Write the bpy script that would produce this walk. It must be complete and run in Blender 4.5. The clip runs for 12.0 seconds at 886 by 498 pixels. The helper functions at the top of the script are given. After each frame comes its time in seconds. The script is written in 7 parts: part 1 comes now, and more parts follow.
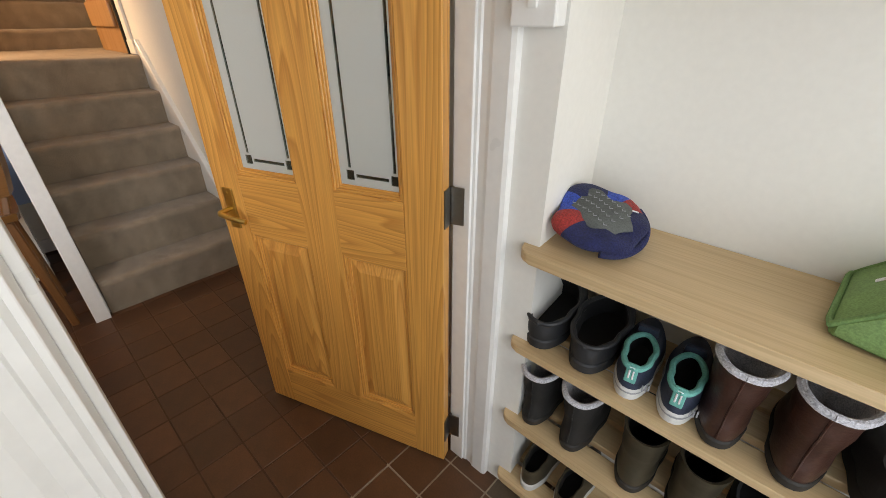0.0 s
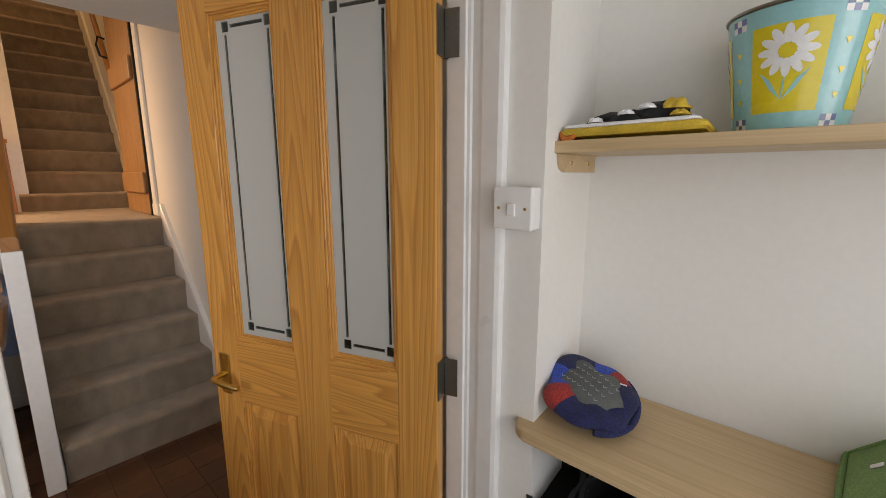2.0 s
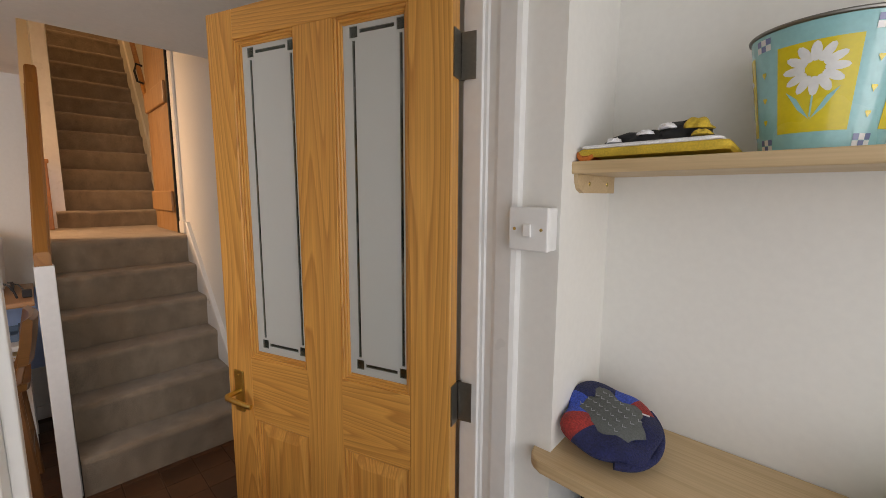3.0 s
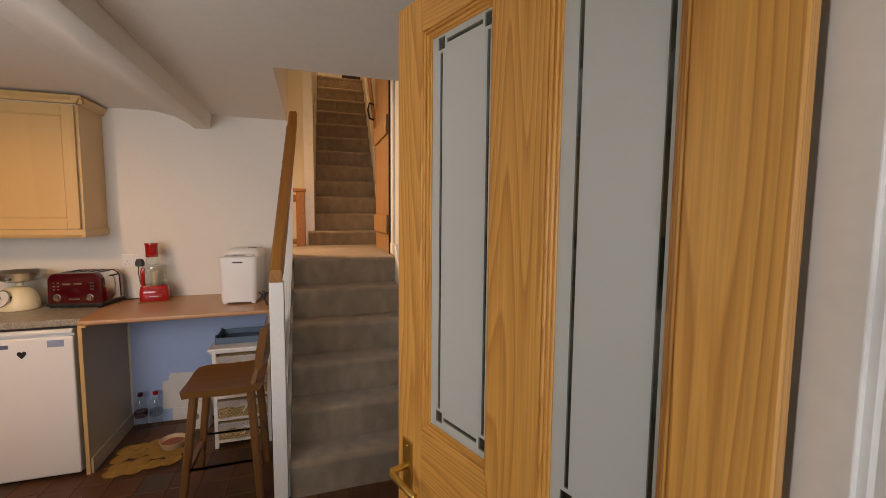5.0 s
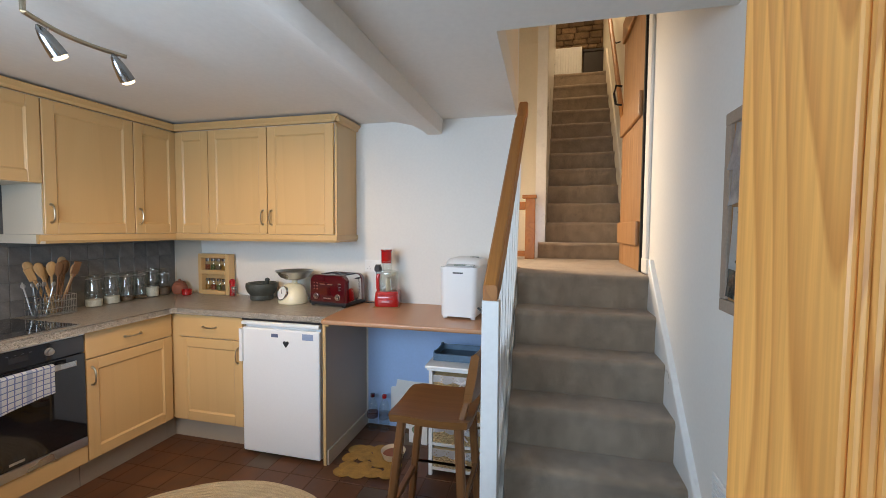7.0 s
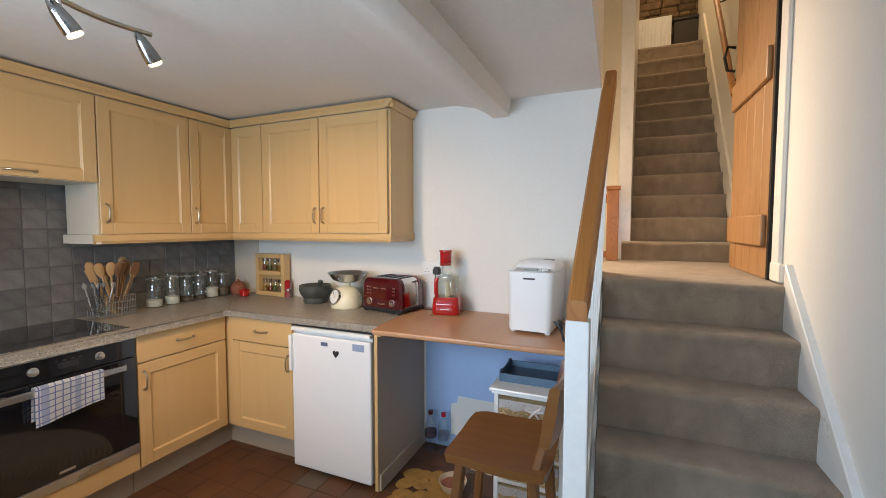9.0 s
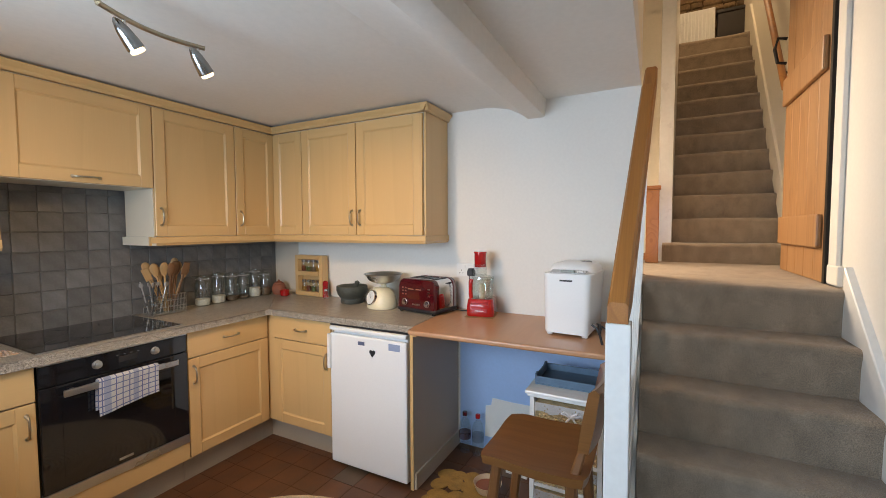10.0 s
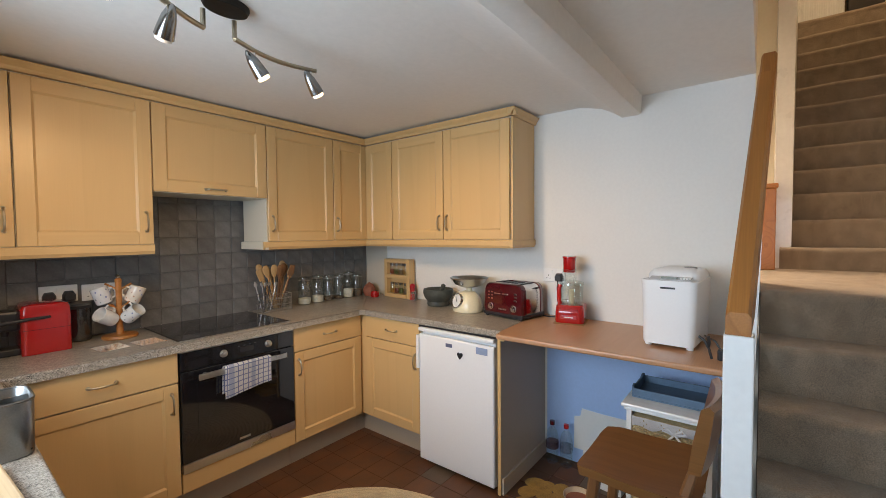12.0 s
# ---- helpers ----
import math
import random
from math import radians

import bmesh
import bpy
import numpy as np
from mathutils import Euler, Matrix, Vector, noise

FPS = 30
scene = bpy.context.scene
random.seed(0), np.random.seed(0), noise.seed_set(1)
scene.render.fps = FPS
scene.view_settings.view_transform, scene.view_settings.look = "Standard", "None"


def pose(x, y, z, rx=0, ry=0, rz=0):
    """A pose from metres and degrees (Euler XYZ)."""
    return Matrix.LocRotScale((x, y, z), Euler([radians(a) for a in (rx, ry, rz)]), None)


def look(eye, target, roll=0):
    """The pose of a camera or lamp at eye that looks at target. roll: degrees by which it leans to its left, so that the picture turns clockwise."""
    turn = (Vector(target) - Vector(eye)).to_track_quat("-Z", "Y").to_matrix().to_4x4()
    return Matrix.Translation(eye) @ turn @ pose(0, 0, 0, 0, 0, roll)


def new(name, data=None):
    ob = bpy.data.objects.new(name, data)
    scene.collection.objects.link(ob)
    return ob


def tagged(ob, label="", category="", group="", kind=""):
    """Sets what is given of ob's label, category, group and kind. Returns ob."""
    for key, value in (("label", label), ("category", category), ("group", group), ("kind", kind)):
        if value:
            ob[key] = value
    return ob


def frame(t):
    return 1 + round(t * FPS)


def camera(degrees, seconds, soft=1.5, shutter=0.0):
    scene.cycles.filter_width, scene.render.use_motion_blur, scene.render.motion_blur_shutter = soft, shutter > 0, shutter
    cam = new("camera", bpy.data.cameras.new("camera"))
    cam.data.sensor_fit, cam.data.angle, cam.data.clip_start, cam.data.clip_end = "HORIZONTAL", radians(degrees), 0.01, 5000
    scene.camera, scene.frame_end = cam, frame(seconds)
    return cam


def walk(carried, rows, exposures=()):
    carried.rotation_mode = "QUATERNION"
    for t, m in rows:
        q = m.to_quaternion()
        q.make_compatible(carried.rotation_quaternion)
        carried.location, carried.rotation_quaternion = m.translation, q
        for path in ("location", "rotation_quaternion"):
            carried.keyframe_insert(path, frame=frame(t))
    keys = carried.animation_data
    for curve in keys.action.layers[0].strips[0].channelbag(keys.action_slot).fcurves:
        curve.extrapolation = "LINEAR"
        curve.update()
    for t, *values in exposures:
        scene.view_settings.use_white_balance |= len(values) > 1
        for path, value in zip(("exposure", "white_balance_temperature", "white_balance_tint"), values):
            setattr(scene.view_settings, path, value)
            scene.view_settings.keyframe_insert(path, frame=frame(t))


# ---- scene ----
cam = camera(94.6, 12.0, soft=0.6)
PATH = [
    (0, (0.03, 0.072, 1.385), (-1.159, 1.345, 0.402), -0.2),
    (0.5, (0.032, 0.066, 1.423), (-1.212, 1.416, 0.629), -0.0),
    (1, (0.039, 0.058, 1.452), (-1.243, 1.464, 0.837), 0.0),
    (1.5, (0.042, 0.058, 1.473), (-1.264, 1.498, 1.004), -0.2),
    (2, (0.047, 0.053, 1.484), (-1.27, 1.514, 1.124), -0.0),
    (2.5, (0.049, 0.052, 1.488), (-1.288, 1.509, 1.189), 0.0),
    (2.7, (0.048, 0.052, 1.487), (-1.303, 1.499, 1.204), 0.1),
    (4.3, (-0.024, 0.217, 1.466), (-1.741, 1.224, 1.273), 0.7),
    (4.5, (-0.131, 0.208, 1.479), (-1.899, 1.124, 1.287), 0.5),
    (5, (-0.297, 0.263, 1.499), (-2.194, 0.873, 1.334), 0.5),
    (5.5, (-0.458, 0.288, 1.475), (-2.435, 0.556, 1.342), 0.6),
    (6, (-0.627, 0.333, 1.492), (-2.623, 0.287, 1.378), 0.4),
    (6.5, (-0.745, 0.323, 1.481), (-2.719, 0.016, 1.376), 0.4),
    (7, (-0.863, 0.293, 1.44), (-2.802, -0.19, 1.342), 0.4),
    (7.2, (-0.933, 0.266, 1.429), (-2.857, -0.271, 1.343), 0.5),
    (9, (-1.198, 0.192, 1.438), (-3.037, -0.588, 1.329), -0.0),
    (9.5, (-1.19, 0.187, 1.438), (-3.001, -0.657, 1.332), -0.1),
    (10, (-1.179, 0.18, 1.436), (-2.953, -0.739, 1.337), -0.2),
    (10.5, (-1.165, 0.169, 1.436), (-2.896, -0.829, 1.345), -0.3),
    (11, (-1.153, 0.16, 1.443), (-2.834, -0.919, 1.355), -0.3),
    (11.5, (-1.142, 0.149, 1.442), (-2.769, -1.011, 1.361), -0.4),
    (12, (-1.126, 0.136, 1.437), (-2.701, -1.094, 1.362), -0.5),
]
walk(cam, [(t, look(eye, target, roll)) for t, eye, target, roll in PATH],
     exposures=[(0.0, -0.24, 10000, 25), (0.5, -0.44, 10000, 26), (2.5, -0.78, 10100, 30), (4.3, -0.76, 10300, 30), (4.6, -0.78, 10400, 30), (5.0, -0.78, 10600, 30), (5.5, -0.42, 7500, 16), (6.0, -0.36, 7600, 15), (6.5, -0.22, 7500, 15), (7.2, -0.12, 6700, 13), (9.0, -0.06, 7000, 14), (12.0, -0.22, 7300, 15)])

# ---- light ----
world = bpy.data.worlds.new("sky")
scene.world = world
world.use_nodes = True
sky = world.node_tree.nodes.new("ShaderNodeTexSky")
sky.sky_type, sky.sun_disc = "NISHITA", False
sky.sun_elevation, sky.sun_rotation = radians(38), radians(60)
world.node_tree.links.new(sky.outputs[0], world.node_tree.nodes["Background"].inputs[0])
world.node_tree.nodes["Background"].inputs[1].default_value = 0.12


def area_light(name, eye, target, w, h, power, colour, spread=180):
    data = bpy.data.lights.new(name, "AREA")
    data.shape, data.size, data.size_y, data.energy, data.color = "RECTANGLE", w, h, power, colour
    data.spread = radians(spread)
    ob = new(name, data)
    ob.matrix_world = look(eye, target)
    return ob


DAY = (0.55, 0.76, 1.0)
area_light("kitchen_window_light", (-0.64, -1.15, 1.5), (-3.0, -0.42, 1.12), 1.15, 0.85, 38, DAY, 152)
area_light("porch_door_light", (0.70, -0.17, 1.08), (-0.40, 1.0, 0.95), 0.95, 1.5, 18, (0.46, 0.71, 1.0))
# Second porch lamp, added as fill for the door and stairs.
area_light("porch_fill_light", (1.50, 0.35, 1.52), (0.0, 0.42, 1.35), 0.78, 0.95, 23, (0.56, 0.77, 1.0))
area_light("landing_window_light", (-4.60, -1.05, 2.45), (-3.72, 0.25, 1.18), 0.8, 1.0, 38, (1.0, 0.83, 0.62), 105)
# Warm fill lamp added below the upper ceiling, where no window stands.
area_light("upstairs_fill_light", (-5.6, 0.65, 4.55), (-5.2, 0.6, 2.0), 0.9, 0.5, 15, (1.0, 0.76, 0.48))


def spot_light(name, eye, target, power):
    data = bpy.data.lights.new(name, "SPOT")
    data.energy, data.color, data.spot_size, data.spot_blend, data.shadow_soft_size = power, (1.0, 0.66, 0.33), radians(130), 1.0, 0.025
    ob = new(name, data)
    ob.matrix_world = look(eye, target)
    return ob


# ---- materials ----
def links_of(name):
    m = bpy.data.materials.new(name)
    m.use_nodes = True
    nt = m.node_tree
    return m, nt, nt.nodes["Principled BSDF"]


def node(nt, kind, **values):
    n = nt.nodes.new(kind)
    for key, value in values.items():
        n.inputs[key].default_value = value
    return n


def tint(c, f):
    return (min(c[0] * f, 1), min(c[1] * f, 1), min(c[2] * f, 1), 1)


def coords(nt, stretch=(1, 1, 1), lean=0.0):
    c = nt.nodes.new("ShaderNodeTexCoord")
    m = nt.nodes.new("ShaderNodeMapping")
    m.inputs["Scale"].default_value = stretch
    source = c.outputs["Object"]
    if lean:
        r = nt.nodes.new("ShaderNodeMapping")
        r.inputs["Rotation"].default_value = (0, radians(lean), 0)
        nt.links.new(source, r.inputs["Vector"])
        source = r.outputs[0]
    nt.links.new(source, m.inputs["Vector"])
    return m.outputs[0]


def ramp(nt, source, stops):
    r = nt.nodes.new("ShaderNodeValToRGB")
    e = r.color_ramp.elements
    while len(e) < len(stops):
        e.new(0.5)
    for i, (at, colour) in enumerate(stops):
        e[i].position, e[i].color = at, colour
    nt.links.new(source, r.inputs[0])
    return r.outputs[0]


def mixed(nt, mode, fac, a, b):
    n = nt.nodes.new("ShaderNodeMix")
    n.data_type, n.blend_type = "RGBA", mode
    if isinstance(fac, float):
        n.inputs[0].default_value = fac
    else:
        nt.links.new(fac, n.inputs[0])
    for socket, v in ((6, a), (7, b)):
        if isinstance(v, tuple):
            n.inputs[socket].default_value = v
        else:
            nt.links.new(v, n.inputs[socket])
    return n.outputs[2]


def bumped(nt, bsdf, height, strength, distance):
    b = nt.nodes.new("ShaderNodeBump")
    b.inputs["Strength"].default_value, b.inputs["Distance"].default_value = strength, distance
    nt.links.new(height, b.inputs["Height"])
    nt.links.new(b.outputs[0], bsdf.inputs["Normal"])


def surface(name, base, rough=0.5, metal=0.0, wide=3.0, vary=0.06, fine=120.0, grain=0.05, bump=0.1, depth=0.001, coat=0.0, piece=0.0, sheen=0.0, streak=(1, 1, 1)):
    """A plain surface with slow blotches and fine grain."""
    m, nt, s = links_of(name)
    v = coords(nt)
    slow = node(nt, "ShaderNodeTexNoise", Scale=wide, Detail=4.0)
    quick = node(nt, "ShaderNodeTexNoise", Scale=fine, Detail=3.0)
    nt.links.new(coords(nt, streak), slow.inputs["Vector"]), nt.links.new(v, quick.inputs["Vector"])
    c1 = ramp(nt, slow.outputs[0], [(0.3, tint(base, 1 - vary)), (0.7, tint(base, 1 + vary))])
    g = ramp(nt, quick.outputs[0], [(0.3, (1 - grain,) * 3 + (1,)), (0.7, (1 + grain,) * 3 + (1,))])
    c = mixed(nt, "MULTIPLY", 1.0, c1, g)
    if piece:
        info = nt.nodes.new("ShaderNodeObjectInfo")
        p = ramp(nt, info.outputs["Random"], [(0.0, (1 - piece,) * 3 + (1,)), (1.0, (1 + piece,) * 3 + (1,))])
        c = mixed(nt, "MULTIPLY", 1.0, c, p)
    nt.links.new(c, s.inputs["Base Color"])
    r = ramp(nt, slow.outputs[0], [(0.3, (max(rough - 0.06, 0),) * 3 + (1,)), (0.7, (min(rough + 0.08, 1),) * 3 + (1,))])
    nt.links.new(r, s.inputs["Roughness"])
    s.inputs["Metallic"].default_value = metal
    s.inputs["Coat Weight"].default_value = coat
    s.inputs["Sheen Weight"].default_value = sheen
    if bump:
        bumped(nt, s, quick.outputs[0], bump, depth)
    return m


def timber(name, light, dark, axis="z", rings=26.0, broad=4.5, rough=0.42, contrast=0.5, coat=0.15, fibre=0.09, lean=0.0):
    """Sawn wood with growth rings along one axis, leaning about y by some degrees."""
    m, nt, s = links_of(name)
    st = {"x": (0.055, 1, 1), "y": (1, 0.055, 1), "z": (1, 1, 0.055)}[axis]
    fs = {"x": (0.02, 1, 1), "y": (1, 0.02, 1), "z": (1, 1, 0.02)}[axis]
    info = nt.nodes.new("ShaderNodeObjectInfo")
    base = coords(nt, st, lean)
    shift = nt.nodes.new("ShaderNodeVectorMath")
    shift.operation = "MULTIPLY_ADD"
    comb = nt.nodes.new("ShaderNodeCombineXYZ")
    for i in range(3):
        nt.links.new(info.outputs["Random"], comb.inputs[i])
    shift.inputs[1].default_value = (7.3, 3.9, 5.1)
    nt.links.new(comb.outputs[0], shift.inputs[0]), nt.links.new(base, shift.inputs[2])
    n = node(nt, "ShaderNodeTexNoise", Scale=broad, Detail=1.5, Roughness=0.4)
    nt.links.new(shift.outputs[0], n.inputs["Vector"])
    mul = nt.nodes.new("ShaderNodeMath")
    mul.operation, mul.inputs[1].default_value = "MULTIPLY", rings
    nt.links.new(n.outputs[0], mul.inputs[0])
    frac = nt.nodes.new("ShaderNodeMath")
    frac.operation = "FRACT"
    nt.links.new(mul.outputs[0], frac.inputs[0])
    mid = tuple((light[i] * (1 - contrast) + dark[i] * contrast) for i in range(3))
    c = ramp(nt, frac.outputs[0], [(0.0, (*light, 1)), (0.6, tuple(light[i] * 0.6 + mid[i] * 0.4 for i in range(3)) + (1,)), (0.9, (*mid, 1)), (1.0, (*light, 1))])
    f = node(nt, "ShaderNodeTexNoise", Scale=260.0, Detail=2.0)
    nt.links.new(coords(nt, fs, lean), f.inputs["Vector"])
    g = ramp(nt, f.outputs[0], [(0.3, (1 - fibre, 1 - fibre * 1.15, 1 - fibre * 1.3, 1)), (0.7, (1 + fibre * 0.6,) * 3 + (1,))])
    nt.links.new(mixed(nt, "MULTIPLY", 1.0, c, g), s.inputs["Base Color"])
    s.inputs["Roughness"].default_value = rough
    s.inputs["Coat Weight"].default_value, s.inputs["Coat Roughness"].default_value = coat, 0.25
    bumped(nt, s, f.outputs[0], 0.12, 0.0006)
    return m


def speckled(name, stops, scale=330.0, rough=0.33):
    m, nt, s = links_of(name)
    v = coords(nt)
    cells = node(nt, "ShaderNodeTexVoronoi", Scale=scale)
    slow = node(nt, "ShaderNodeTexNoise", Scale=30.0, Detail=5.0)
    nt.links.new(v, cells.inputs["Vector"]), nt.links.new(v, slow.inputs["Vector"])
    sep = nt.nodes.new("ShaderNodeSeparateColor")
    nt.links.new(cells.outputs["Color"], sep.inputs[0])
    c = ramp(nt, sep.outputs[0], stops)
    g = ramp(nt, slow.outputs[0], [(0.3, (0.82, 0.82, 0.82, 1)), (0.7, (1.12, 1.12, 1.12, 1))])
    nt.links.new(mixed(nt, "MULTIPLY", 1.0, c, g), s.inputs["Base Color"])
    s.inputs["Roughness"].default_value = rough
    return m


def glassy(name, colour, gloss=0.12, rough=0.02):
    """Thin clear glass."""
    m, nt, s = links_of(name)
    out = nt.nodes["Material Output"]
    clear = nt.nodes.new("ShaderNodeBsdfTransparent")
    clear.inputs[0].default_value = (*colour, 1)
    shine = node(nt, "ShaderNodeBsdfGlossy", Roughness=rough)
    mix = nt.nodes.new("ShaderNodeMixShader")
    mix.inputs[0].default_value = gloss
    nt.links.new(clear.outputs[0], mix.inputs[1]), nt.links.new(shine.outputs[0], mix.inputs[2])
    nt.links.new(mix.outputs[0], out.inputs[0])
    return m


def frosted(name, colour):
    m, nt, s = links_of(name)
    out = nt.nodes["Material Output"]
    v = coords(nt)
    n = node(nt, "ShaderNodeTexNoise", Scale=900.0, Detail=2.0)
    nt.links.new(v, n.inputs["Vector"])
    c = ramp(nt, n.outputs[0], [(0.3, tint(colour, 0.95)), (0.7, tint(colour, 1.04))])
    a, b = nt.nodes.new("ShaderNodeBsdfDiffuse"), nt.nodes.new("ShaderNodeBsdfTranslucent")
    shine = node(nt, "ShaderNodeBsdfGlossy", Roughness=0.42)
    mix, top = nt.nodes.new("ShaderNodeMixShader"), nt.nodes.new("ShaderNodeMixShader")
    mix.inputs[0].default_value, top.inputs[0].default_value = 0.5, 0.12
    nt.links.new(c, a.inputs[0]), nt.links.new(c, b.inputs[0])
    nt.links.new(a.outputs[0], mix.inputs[1]), nt.links.new(b.outputs[0], mix.inputs[2])
    nt.links.new(mix.outputs[0], top.inputs[1]), nt.links.new(shine.outputs[0], top.inputs[2])
    nt.links.new(top.outputs[0], out.inputs[0])
    return m


def glowing(name, colour, power):
    m, nt, s = links_of(name)
    s.inputs["Base Color"].default_value = (0.9, 0.9, 0.85, 1)
    s.inputs["Emission Color"].default_value, s.inputs["Emission Strength"].default_value = (*colour, 1), power
    return m


wall_paint = surface("wall_paint", (0.79, 0.775, 0.73), 0.75, wide=1.2, vary=0.03, fine=60, grain=0.015, bump=0.10, depth=0.0015)
ceiling_paint = surface("ceiling_paint", (0.77, 0.745, 0.70), 0.85, wide=1.0, vary=0.03, fine=40, grain=0.02, bump=0.2, depth=0.002)
# Blue daylight under the bar is put into this wall colour.
daylight_blue_paint = surface("daylight_blue_paint", (0.40, 0.57, 0.86), 0.75, wide=1.5, vary=0.04, fine=60, grain=0.02, bump=0.2, depth=0.002)
gloss_white = surface("gloss_white", (0.82, 0.82, 0.80), 0.32, wide=5, vary=0.03, fine=40, grain=0.02, bump=0.05, coat=0.3)
white_plastic = surface("white_plastic", (0.82, 0.82, 0.80), 0.35, vary=0.02, grain=0.01, bump=0.02)
appliance_white = surface("appliance_white", (0.82, 0.83, 0.83), 0.3, wide=0.7, vary=0.02, grain=0.01, bump=0.03, coat=0.2)
cream_enamel = surface("cream_enamel", (0.80, 0.72, 0.50), 0.3, vary=0.03, coat=0.4, bump=0.02)
pine_z = timber("pine_upright", (0.80, 0.380, 0.098), (0.48, 0.160, 0.028), "z", rings=30, broad=7.0, contrast=0.62, fibre=0.12)
pine_x = timber("pine_cross", (0.80, 0.380, 0.098), (0.48, 0.160, 0.028), "x", rings=30, broad=7.0, contrast=0.62, fibre=0.12)
pine_old_z = timber("old_pine", (0.42, 0.225, 0.095), (0.29, 0.13, 0.045), "z", rings=16, rough=0.5)
pine_rail = timber("rail_pine", (0.46, 0.185, 0.044), (0.30, 0.100, 0.021), "x", rings=14, rough=0.35)
rail_sloping = timber("sloping_rail_pine", (0.42, 0.165, 0.038), (0.27, 0.090, 0.019), "x", rings=18, rough=0.35, lean=-44.6)
maple_z = timber("maple_upright", (0.65, 0.425, 0.190), (0.54, 0.335, 0.140), "z", rings=5, contrast=0.2, rough=0.38, fibre=0.016, coat=0.3)
maple_x = timber("maple_cross", (0.65, 0.425, 0.190), (0.54, 0.335, 0.140), "x", rings=5, contrast=0.2, rough=0.38, fibre=0.016, coat=0.3)
shelf_oak = timber("shelf_oak", (0.64, 0.45, 0.26), (0.48, 0.30, 0.15), "x", rings=16, contrast=0.4, rough=0.5)
stool_oak_y = timber("stool_oak", (0.20, 0.085, 0.026), (0.155, 0.060, 0.017), "y", rings=12, rough=0.32)
stool_oak_z = timber("stool_oak_upright", (0.19, 0.078, 0.024), (0.125, 0.046, 0.013), "z", rings=14, rough=0.45)
plinth_board = surface("plinth_board", (0.44, 0.36, 0.27), 0.45, vary=0.05, grain=0.03, bump=0.03)
spoon_dark = timber("dark_spoon_wood", (0.20, 0.10, 0.045), (0.11, 0.05, 0.02), "z", rings=10, rough=0.6, coat=0.0)
spoon_wood = timber("spoon_wood", (0.52, 0.33, 0.15), (0.34, 0.19, 0.08), "z", rings=10, rough=0.6, coat=0.0)
plank_floor = timber("brown_laminate", (0.50, 0.26, 0.13), (0.42, 0.20, 0.095), "x", rings=8, contrast=0.25, rough=0.38, coat=0.2)
granite = speckled("speckled_laminate", [(0.0, (0.085, 0.070, 0.055, 1)), (0.25, (0.27, 0.235, 0.19, 1)), (0.6, (0.36, 0.32, 0.265, 1)), (1.0, (0.52, 0.47, 0.40, 1))])
carpet = surface("carpet", (0.31, 0.240, 0.175), 0.95, streak=(1.0, 1.1, 0.7), wide=13, vary=0.19, fine=280, grain=0.36, bump=0.9, depth=0.006, sheen=0.3)
quarry_red = surface("quarry_tile_red", (0.105, 0.042, 0.018), 0.48, wide=7, vary=0.32, fine=160, grain=0.10, bump=0.2, piece=0.22)
quarry_grey = surface("quarry_tile_grey", (0.090, 0.060, 0.038), 0.48, wide=9, vary=0.2, fine=160, grain=0.10, bump=0.2, piece=0.15)
grout = surface("grout", (0.085, 0.042, 0.022), 0.9, wide=8, vary=0.2, fine=150, grain=0.15, bump=0.3)
pale_grout = surface("pale_grout", (0.30, 0.24, 0.18), 0.9, wide=8, vary=0.2, fine=150, grain=0.15, bump=0.3)
slate_tile = surface("slate_tile", (0.155, 0.153, 0.150), 0.38, wide=16, vary=0.20, fine=120, grain=0.08, bump=0.35, depth=0.002, piece=0.20)
tile_grout = surface("tile_grout", (0.15, 0.15, 0.145), 0.85, wide=8, vary=0.1, fine=120, grain=0.1)
melamine = surface("melamine_side", (0.50, 0.41, 0.31), 0.5, vary=0.03, grain=0.02, bump=0.03)
cream_melamine = surface("cream_melamine", (0.72, 0.66, 0.54), 0.45, vary=0.03, grain=0.02, bump=0.03)
nickel = surface("brushed_nickel", (0.50, 0.43, 0.32), 0.32, metal=1.0, fine=300, grain=0.05, bump=0.05)
chrome = surface("chrome", (0.72, 0.72, 0.72), 0.12, metal=1.0, vary=0.02, grain=0.01, bump=0.0)
steel = surface("brushed_steel", (0.55, 0.55, 0.54), 0.28, metal=1.0, fine=300, grain=0.05, bump=0.05)
brass = surface("brass", (0.62, 0.42, 0.14), 0.25, metal=1.0, vary=0.05, bump=0.02)
dark_chrome = surface("dark_chrome", (0.30, 0.30, 0.30), 0.16, metal=1.0, vary=0.02, grain=0.01, bump=0.0)
hinge_steel = surface("hinge_steel", (0.24, 0.23, 0.21), 0.35, metal=1.0, vary=0.1, bump=0.05)
black_glass = surface("black_glass", (0.008, 0.008, 0.010), 0.06, vary=0.02, grain=0.0, bump=0.0, coat=0.5)
black_plastic = surface("black_plastic", (0.018, 0.018, 0.020), 0.4, vary=0.05, bump=0.05)
grey_plastic = surface("grey_plastic", (0.20, 0.21, 0.22), 0.4, vary=0.05, bump=0.03)
iron = surface("black_iron", (0.02, 0.018, 0.016), 0.55, metal=0.6, vary=0.1, bump=0.2)
red_gloss = surface("red_gloss", (0.42, 0.008, 0.008), 0.12, vary=0.03, grain=0.0, bump=0.0, coat=0.6)
dark_red = surface("dark_red_metal", (0.080, 0.003, 0.006), 0.12, vary=0.05, grain=0.0, bump=0.0, coat=0.8)
red_plastic = surface("red_plastic", (0.42, 0.012, 0.016), 0.25, vary=0.03, grain=0.0, bump=0.0, coat=0.3)
terracotta = surface("terracotta", (0.30, 0.10, 0.055), 0.7, vary=0.1)
